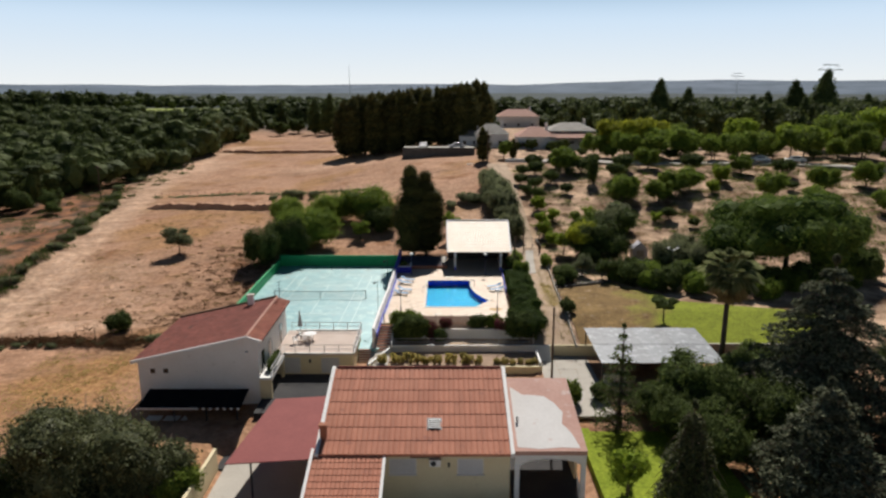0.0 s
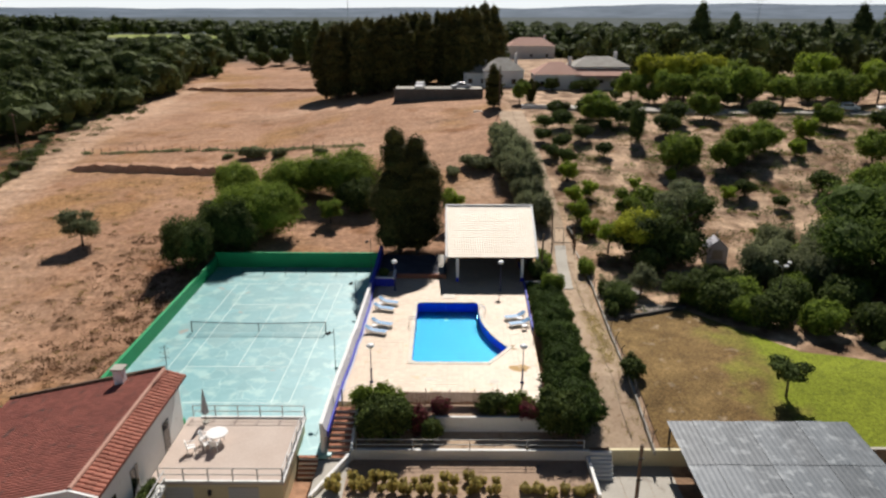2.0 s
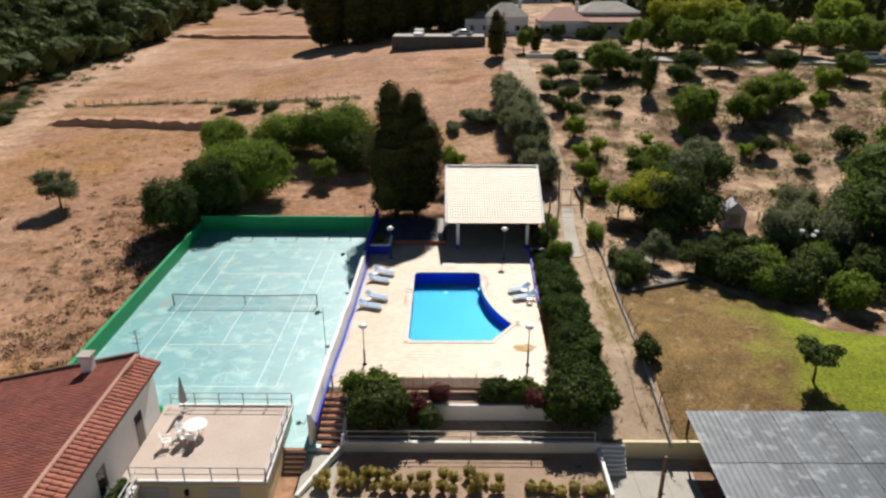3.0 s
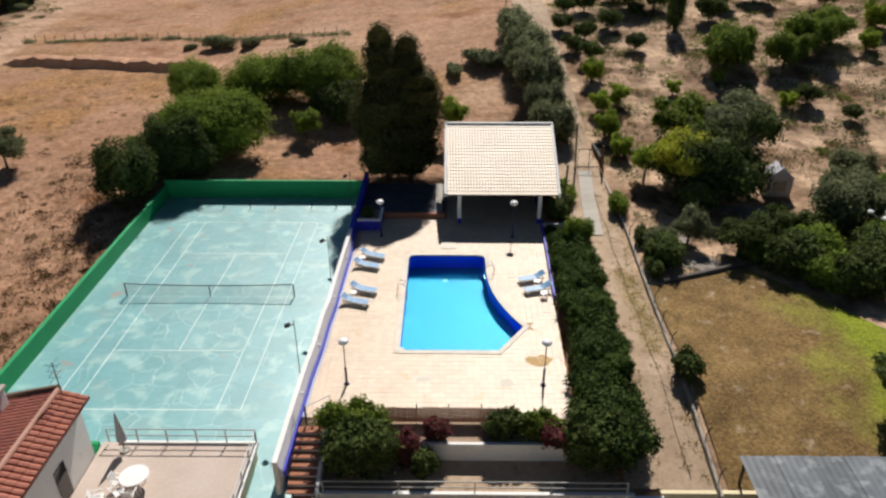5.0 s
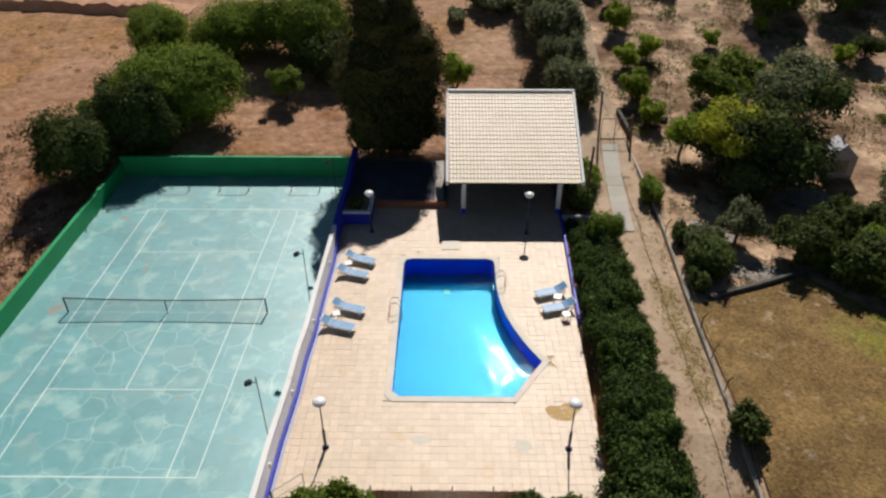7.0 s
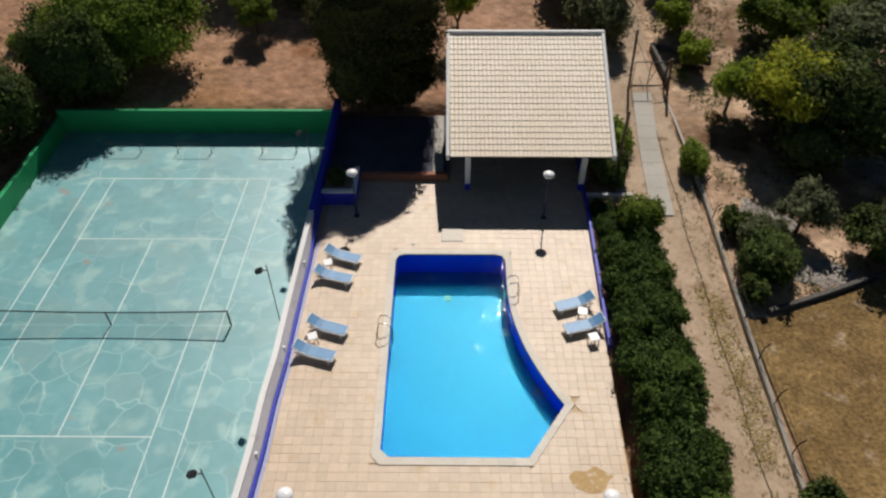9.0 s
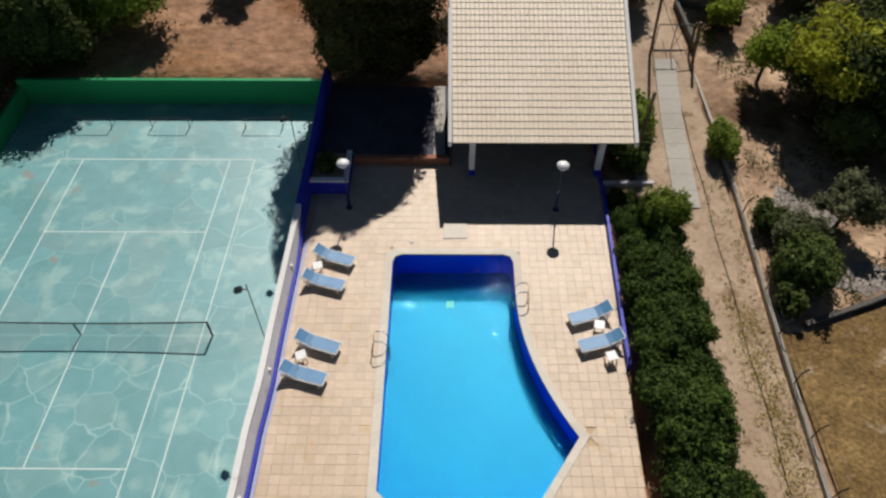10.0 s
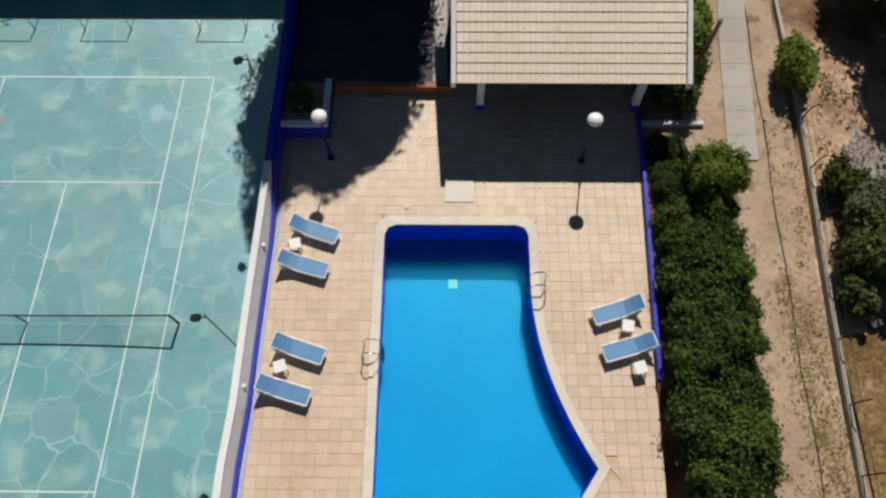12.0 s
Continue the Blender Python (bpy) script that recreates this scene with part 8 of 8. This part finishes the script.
far_house("white farmhouse with a faded pink tile roof", 25.2, 195, 10, 9, 3.6, 2.5, M_WHITE, M_PINKROOF)
grey_house = far_house("white farmhouse with a grey hipped roof and pink porch", 35.4, 198, 12.5, 9, 5.0, 2.0, M_WHITE, M_STONE)
piece("porch_roof", Shape().hexa([(-6.4, -7.6, 3.1), (6.3, -7.6, 3.1), (6.3, -4.52, 4.3), (-6.4, -4.52, 4.3)], [(-6.4, -7.6, 3.3), (6.3, -7.6, 3.3), (6.3, -4.52, 4.55), (-6.4, -4.52, 4.55)]), M_PINKROOF, grey_house, "pink tiled porch roof")
for k in range(4):
    piece("porch_post", Shape().box(-6.2 + 4.1 * k, -5.9 + 4.1 * k, -7.4, -7.1, 0, 3.1), M_WHITE, grey_house)
piece("porch_wall", Shape().box(-1.5, 6.2, -7.5, -7.41, 0, 1.6), M_WHITE, grey_house)
far_house("white gabled outbuilding with a grey roof", 13.6, 199, 9, 8, 4.0, 2.6, M_WHITE, M_STONE, 2)
far_house("small white outbuilding beside the cypresses", 7.6, 203, 6, 6, 3.4, 1.8, M_WHITE, M_STONE, 2)
far_house("distant white house with a pink tile roof", 33.5, 320, 18, 11, 5.2, 3.0, M_WHITE, M_PINKROOF)
for i, (x, y, s) in enumerate(((20, 189, 0.35), (23.5, 187, 0.5), (29, 188, 0.42), (32, 187.5, 0.5), (38, 188, 0.45), (27, 192, 0.35), (42, 190, 0.6), (17.5, 190, 0.4))):
    again(mag, x, y, s, 41 * i, label="dark round shrub before the far houses")
piece("wall_parking", Shape().box(-10.2, 8.0, 177, 177.6, height(0, 177) - 0.8, 10.7), M_DARKSTONE, label="long grey wall of the far yard", category="wall", kind="structure")
piece("parking_floor", Shape().box(-10.2, 8.0, 177.6, 186, height(0, 177) - 0.8, 10.3), M_CONCRETE, label="pale concrete floor of the far yard", category="pavement", kind="structure")
piece("wall_gate", Shape().box(5.6, 10.8, 162, 162.4, height(8, 162) - 0.5, 8.3), M_WHITE, label="white far gate wall", category="wall", kind="structure")
piece("wall_gate_side", Shape().box(14.5, 22.0, 163, 163.4, height(18, 163) - 0.5, 9.3), M_WHITE, label="white far garden wall", category="wall", kind="structure")


def car(x, y, z, turn, paint, label):
    c = thing("car", label, "car", (x, y, z), turn, "parked cars in the far yard")
    body = [(-2.1, 0.35), (-2.15, 0.75), (-1.9, 0.9), (-1.1, 0.95), (-0.5, 1.42), (0.9, 1.45), (1.7, 1.0), (2.1, 0.9), (2.15, 0.4)]
    nb = len(body)
    s = Shape().add([(a, -0.85, b) for a, b in body] + [(a, 0.85, b) for a, b in body], [tuple(range(nb))[::-1], tuple(range(nb, 2 * nb))] + [(i, (i + 1) % nb, nb + (i + 1) % nb, nb + i) for i in range(nb)])
    piece("body", s, paint, c, bevel=0.05)
    piece("window_band", Shape().box(-0.7, 1.0, -0.87, 0.87, 1.0, 1.3), M_GLASS, c)
    for a in (-1.35, 1.35):
        for b in (-0.8, 0.8):
            wl = piece("wheel", Shape().tube([(a, b - 0.1, 0.33), (a, b + 0.1, 0.33)], 0.33, 12), M_BLACK, c)
            piece("rim", Shape().tube([(a, b - 0.11, 0.33), (a, b + 0.11, 0.33)], 0.19, 10), M_STEEL, wl)


car(3.5, 180, 10.3, 10, M_CAR, "dark grey car parked in the far yard")
car(-5.0, 180.5, 10.3, 85, M_PLASTIC, "white car parked in the far yard")
car(69, 153.0, height(69, 153) + 0.4, -12, M_PLASTIC, "white car parked on the road")
car(76, 151.5, height(76, 151.5) + 0.4, -12, M_PLASTIC, "white van-like car on the road")

# ---- woods and distance ----


def woods(name, label, spots, leaf, seed, n, size, squash=0.9, ball=(LOW_V, LOW_F)):
    """Many uneven crowns as one mass of foliage; spots: x, y, radius, height."""
    rng = np.random.default_rng(seed)
    pos, nrm, cv, cf = [], [], [], []
    for x, y, r, h in spots:
        z0 = height(x, y)
        for k in range(6):
            if k < 4:
                c = np.array([x + rng.uniform(-0.55, 0.55) * r, y + rng.uniform(-0.55, 0.55) * r, z0 + h - r * 0.7 + rng.uniform(-0.4, 0.25) * r])
                rad = np.array([r * rng.uniform(0.42, 0.68)] * 2 + [r * rng.uniform(0.36, 0.6) * squash])
            else:
                c = np.array([x + rng.uniform(-0.4, 0.4) * r, y + rng.uniform(-0.4, 0.4) * r, z0 + h * 0.36])
                rad = np.array([r * rng.uniform(0.5, 0.7)] * 2 + [h * 0.36])
            d = rng.normal(size=(n, 3))
            d /= np.linalg.norm(d, axis=1, keepdims=True)
            pos.append(c + d * rad * (0.8 + 0.25 * rng.random((n, 1)) + 0.3 * rng.random((n, 1)) ** 5))
            nrm.append(d + rng.normal(size=(n, 3)) * 0.6 + np.array([0, 0, 0.3]))
            o = len(cv)
            for v in ball[0]:
                g = 0.78 * (1 + 0.5 * noise.noise(v * 2.1 + Vector(c)))
                cv.append((c[0] + v.x * rad[0] * g, c[1] + v.y * rad[1] * g, c[2] + v.z * rad[2] * g))
            cf += [[i + o for i in f] for f in ball[1]]
    me = quads_mesh(name, np.concatenate(pos), np.concatenate(nrm), size, 0.6, leaf, rng, (cv, cf))
    return tagged(new(name, me), label, "woodland", kind="stuff")


rw_ = random.Random(12)


def edge_x(y):
    """The wood's right edge on the left of the field."""
    return lerp_table([100, 138, 150, 161, 175, 195, 214, 233, 245, 299, 363, 400], [-130, -98, -93, -87, -80, -78, -75.5, -74, -76, -80, -82, -92], y)


spots = []
for y in np.arange(118, 300, 6.2):
    for k in range(22):
        x = edge_x(y) - 3 - 6.4 * k + rw_.uniform(-2, 2)
        if x > -y * 0.95 - 20:
            spots.append((x, y + rw_.uniform(-2.5, 2.5), rw_.uniform(2.6, 6.4), rw_.uniform(5.5, 10.5) + 3.0 * min(1, max(0, (y - 180) / 80))))
woods("oak_wood", "dense dark green oak woodland beyond the field", spots, L_WOODS, 5, 125, 0.27, ball=(ICO_V, ICO_F))
spots = []
for y in list(np.arange(300, 560, 11)) + list(np.arange(560, 1500, 28)):
    for k in range(62):
        x = -y * 0.9 + max(11.5, y * 0.03) * k + rw_.uniform(-6, 6)
        if x < y * 0.9 and not (430 < y < 570 and -215 < x < -125) and not (-78 < x < -30 and y < 330) and not (x > -92 and x < 60 and y < 330 and rw_.random() < 0.6):
            spots.append((x, y + rw_.uniform(-6, 6), rw_.uniform(4.0, 6.5) * (1 if y < 560 else 1.5), (rw_.uniform(2.5, 4.5) if -235 < x < -100 and y < 480 else rw_.uniform(8.0, 13.0)) if y > 350 else rw_.uniform(5, 7.5)))
woods("far_wood", "far mixed woodland across the plain", spots, L_WOODS, 6, 16, 0.8)
spots = []
for y in np.arange(185, 300, 9):
    for k in range(26):
        x = 48 + 8.5 * k + rw_.uniform(-3, 3)
        if x < y * 0.85 + 10 and rw_.random() < 0.8:
            spots.append((x, y + rw_.uniform(-3, 3), rw_.uniform(2.8, 4.6), rw_.uniform(7.0, 13.0)))
for y in np.arange(235, 300, 9):
    for x in np.arange(-15, 50, 8):
        if 14 < x < 44:
            continue
        spots.append((x + rw_.uniform(-3, 3), y + rw_.uniform(-3, 3), rw_.uniform(3, 4.5), rw_.uniform(5.0, 9.0)))
woods("mixed_wood", "dark mixed trees behind the orchard", spots, L_WOODS, 7, 40, 0.5, 1.3)
far_b = cypress("cypress", "tall dark poplar rising over the far trees", on_ground(125, 235), 4.5, 22, 131, 1800, 0.6, "tall trees on the skyline", L_WOODS)
for i, (x, y, s) in enumerate(((118, 240, 0.85), (82, 240, 0.72), (95, 250, 0.6), (104, 240, 0.62), (112, 246, 0.68), (140, 235, 0.66), (150, 240, 0.62), (74, 245, 0.85), (160, 232, 0.7), (100, 225, 0.6), (116, 228, 0.6), (88, 228, 0.55), (172, 236, 0.75), (185, 240, 0.7), (-48, 300, 0.78), (-55, 305, 0.7), (-75, 330, 0.6), (-90, 335, 0.65))):
    again(far_b, x, y, s, 61 * i)
# scattered trees at the field's far end and on the valley side
for i, (x, y, s) in enumerate(((-69, 300, 1.0), (-64, 312, 1.1), (-52, 318, 1.2), (-40, 322, 1.1), (-74, 262, 0.6), (-84.5, 149, 0.7), (-81, 143, 0.45), (-90, 146, 0.8), (-97, 143, 0.9))):
    again(mag, x, y, s, 47 * i, label="dark round tree beside the dry field")
for i in range(26):
    y = 90 + 5.2 * i
    x = lerp_table([80, 97, 108, 124, 146, 175, 232], [-63, -64.3, -65.5, -67, -71, -79, -80], y) - 0.5 + rw_.uniform(-1.5, 1.5)
    again(brush, x, y, rw_.uniform(0.7, 1.5), 33 * i, label="low scrub on the field's edge")

fe = thing("valley_fence", "rough post and wire fence along the field's edge", "fence", (-66, 110, height(-66, 110)))
for i in range(27):
    y = 84 + 2.6 * i
    x = lerp_table([80, 97, 108, 124, 146, 175], [-62.4, -63.7, -64.9, -66.4, -70.4, -78], y)
    zz = height(x, y) - height(-66, 110)
    piece("post", Shape().tube([(x + 66, y - 110, zz - 0.2), (x + 66.05, y - 110, zz + 1.4)], 0.07, 6), M_WOOD, fe)
re_ = random.Random(77)
L_CLOD = leafy("earth_clod", (0.13, 0.07, 0.035), (0.3, 0.18, 0.095), 0.05, 0.95)
clumps("field_clods", "broken brown clods and dead weeds on rough ground", [(-26 - abs(re_.gauss(0, 7)), re_.uniform(78, 112), re_.uniform(0.3, 1.3), re_.uniform(0.05, 0.25)) for _ in range(420)], L_CLOD, 46, 40, 0.11, "earth")
clumps("upper_scrub", "dry scrub under the upper fence", [(-65 + 52 * u, 156.3 - 9.2 * u + re_.gauss(0, 0.3), re_.uniform(0.4, 1.0), re_.uniform(0.2, 0.7)) for u in (re_.random() for _ in range(120))], L_OLIVE, 45, 50, 0.14)
edge_spots = []
for i in range(190):
    y = re_.uniform(82, 165)
    x = lerp_table([80, 97, 108, 124, 146, 175], [-63.2, -64.5, -65.7, -67.2, -71.2, -79], y) + re_.gauss(-0.4, 0.9)
    edge_spots.append((x, y, re_.uniform(0.5, 1.5), re_.uniform(0.4, 1.5)))
clumps("edge_scrub", "dark tangled scrub along the field's edge", edge_spots, L_DARK, 41, 90, 0.16)
clumps("valley_scrub", "low dark scrub on red valley soil", [(re_.uniform(-125, -70), re_.uniform(84, 205), re_.uniform(0.6, 2.2), re_.uniform(0.4, 1.4)) for _ in range(420)], L_DARK, 42, 90, 0.17)
clumps("fence_scrub", "brown scrub under the field fence", [(-35 - 20 * u + re_.uniform(-1, 1), 76.4 + 2.6 * u + re_.gauss(0, 0.5), re_.uniform(0.5, 1.1) * (1.3 - 0.6 * u), re_.uniform(0.5, 1.2) * (1.4 - 0.8 * u)) for u in (re_.random() for _ in range(110))], L_CLOD, 43, 90, 0.14)
clumps("yard_weeds", "yellow-green weeds on the ground beside the villa", [(re_.uniform(-44, -28.6), re_.uniform(52, 74), re_.uniform(0.4, 1.6), re_.uniform(0.1, 0.35)) for _ in range(150)], L_STRAW, 47, 40, 0.1)
clumps("field_weeds", "dry weeds scattered over the bare field", [(re_.uniform(-58, -28), re_.uniform(82, 136), re_.uniform(0.3, 1.4), re_.uniform(0.1, 0.3)) for _ in range(200)], L_DRY, 44, 40, 0.1)
# hills on the horizon; the blue of distance haze is mixed into their colour
M_HILL = surf("hazy_hill", (0.05, 0.075, 0.1), (0.125, 0.16, 0.205), 0.014, 0.004, 1.0, 0.0)
hill = Shape()
hp = []
for i in range(121):
    a = radians(-60 + i)
    up_h = 20 + 10 * noise.noise((i * 0.06, 1, 1)) + 5 * noise.noise((i * 0.25, 4, 1)) + (24 if i > 66 else 0) * min(1, max(0, (i - 66) / 10)) * (1 + 0.3 * noise.noise((i * 0.11, 8, 2)))
    hp.append((math.sin(a) * 4200, math.cos(a) * 4200, up_h + 14))
for a, b in zip(hp, hp[1:]):
    hill.add([(a[0] * 0.8, a[1] * 0.8, -8), (b[0] * 0.8, b[1] * 0.8, -8), b, a, (a[0] * 1.1, a[1] * 1.1, -8), (b[0] * 1.1, b[1] * 1.1, -8)], [(0, 1, 2, 3), (3, 2, 5, 4)])
piece("hills", hill, M_HILL, label="low hills on the horizon, tinted blue as by haze", category="hills", kind="structure", smooth=True)


def pylon(x, y, z, h_):
    p_ = thing("power_pylon", "tall steel lattice power pylon", "pylon", (x, y, z), 8, "pylons on the skyline")
    for sx_, sy_ in ((-1, -1), (1, -1), (1, 1), (-1, 1)):
        piece("leg", Shape().tube([(sx_ * 3.2, sy_ * 3.2, 0), (sx_ * 0.7, sy_ * 0.7, h_ * 0.6), (sx_ * 3.0, sy_ * 0.4, h_ * 0.88)], 0.11, 4), M_STEEL, p_)
    piece("top_beam", Shape().box(-11, 11, -0.15, 0.15, h_ * 0.885, h_ * 0.9).box(-7, 7, -0.3, 0.3, h_ * 0.97, h_ * 0.985), M_STEEL, p_)
    for s in (-1, 1):
        piece("brace", Shape().tube([(s * 11, 0, h_ * 0.89), (s * 3, 0, h_ * 0.99)], 0.1, 4), M_STEEL, p_)
    for i in range(4):
        za, zb = h_ * 0.15 * i, h_ * 0.15 * (i + 1)
        wa, wb = 3.2 - 2.5 * za / (0.6 * h_), 3.2 - 2.5 * zb / (0.6 * h_)
        piece("lattice", Shape().tube([(-wa, -wa, za), (wb, -wb, zb)], 0.1, 4).tube([(wa, -wa, za), (-wb, -wb, zb)], 0.1, 4), M_STEEL, p_)


pylon(322, 600, -2, 46)
pylon(450, 1100, -4, 50)
radio = thing("radio_mast", "thin far radio mast on the skyline", "mast", (-130, 1000, -4))
piece("mast", Shape().tube([(0, 0, 0), (0, 0, 58)], 0.35, 4, 0.2), M_STEEL, radio)

# overhead lines
pole_l = thing("utility_pole", "weathered utility pole at the valley's edge", "utility pole", (-79, 160, height(-79, 160)))
piece("pole", Shape().tube([(0, 0, -0.3), (0, 0, 7.2)], 0.14, 7, 0.1), M_WOOD, pole_l)
piece("cross_arm", Shape().box(-0.8, 0.8, -0.06, 0.06, 6.6, 6.75), M_WOOD, pole_l)
pole_r = thing("utility_pole", "utility pole beside the far gate", "utility pole", (10.2, 160.5, height(10.2, 160.5)))
piece("pole", Shape().tube([(0, 0, -0.3), (0, 0, 8.0)], 0.13, 7, 0.1), M_WOOD, pole_r)


def cable(name, label, a, b, sag):
    pts = [(a[0] + (b[0] - a[0]) * u, a[1] + (b[1] - a[1]) * u, a[2] + (b[2] - a[2]) * u - sag * 4 * u * (1 - u)) for u in np.linspace(0, 1, 15)]
    piece(name, Shape().tube(pts, 0.013, 4), M_DARKSHEET, label=label, category="cable")


cable("power_cable", "thin black cable over the track", (11.45, 98.7, 6.25), (10.2, 160.5, height(10.2, 160.5) + 7.9), 1.6)
cable("power_cable", "thin black cable over the valley", (-79, 160, height(-79, 160) + 6.7), (-95, 138, 1.5), 1.5)

# ---- pavilion roof tiles and deck paving ----
tiled_slope(pv((0.75, 96.42, 2.84)), pv((9.55, 96.42, 2.84)), pv((9.8, 104.85, 5.72)), pv((0.66, 104.85, 5.72)), M_PALETILES, proof, col=0.23, row=0.4, rise=0.03, lip=0.038,
            singles=lambda i, j, nc, nr: j < 8, mat2=M_PALETILE)

rest_ = Shape()
near_ = []
hole_ = arc_pool(0.33)
size_ = 0.4
for j in range(int((DY1 - DY0) / size_)):
    for i in range(int((DX1 - DX0) / size_) + 2):
        x0, y0 = DX0 - 0.4 + i * size_, DY0 + j * size_
        x1, y1 = x0 + size_ - 0.01, y0 + size_ - 0.01
        lim = deck_right((y0 + y1) / 2) - 0.01 - (0.22 * abs(noise.noise((y0 * 1.7, 3, 1))) if y0 < 86 else 0)
        left = div_x((y0 + y1) / 2) + 0.605
        x0, x1 = max(x0, left), min(x1, lim)
        if x1 - x0 < 0.05 or (y1 > 97.9 and x0 < 0.62):
            continue
        corners = [(x0, y0), (x1, y0), (x1, y1), (x0, y1)]
        inn = [inside(x, y, hole_) for x, y in corners]
        if all(inn):
            continue
        if any(inn):
            # cut along the pool's edge: shrink towards the outside corner
            poly = corners
            ring_ = hole_
            best = None
            for k in range(len(ring_)):
                (ax, ay), (bx, by) = ring_[k - 1], ring_[k]
                nxn, nyn = by - ay, -(bx - ax)
                ln = math.hypot(nxn, nyn)
                if ln < 1e-6:
                    continue
                nxn, nyn = nxn / ln, nyn / ln
                mx_, my_ = (x0 + x1) / 2, (y0 + y1) / 2
                t_ = ((mx_ - ax) * (bx - ax) + (my_ - ay) * (by - ay)) / ln ** 2
                if -0.35 < t_ < 1.35:
                    dd = abs((mx_ - ax) * nxn + (my_ - ay) * nyn)
                    if best is None or dd < best[0]:
                        best = (dd, (nxn, nyn), nxn * ax + nyn * ay + 0.012)
            poly = clip_poly(corners, best[1], best[2]) if best else []
            if len(poly) < 3:
                continue
        else:
            poly = corners
        lift = 0.0015 * ((i * 5 + j * 3) % 4)
        n4 = len(poly)
        verts = [(x, y, -0.025) for x, y in poly] + [(x, y, lift) for x, y in poly]
        faces = [tuple(range(n4, 2 * n4))] + [(k, (k + 1) % n4, n4 + (k + 1) % n4, n4 + k) for k in range(n4)]
        if j < 8:
            piece("paving_tile", Shape().add(verts, faces), M_DECK, deck)
        else:
            rest_.add(verts, faces)
tagged(piece("paving", rest_, M_DECKS, deck), kind="stuff")
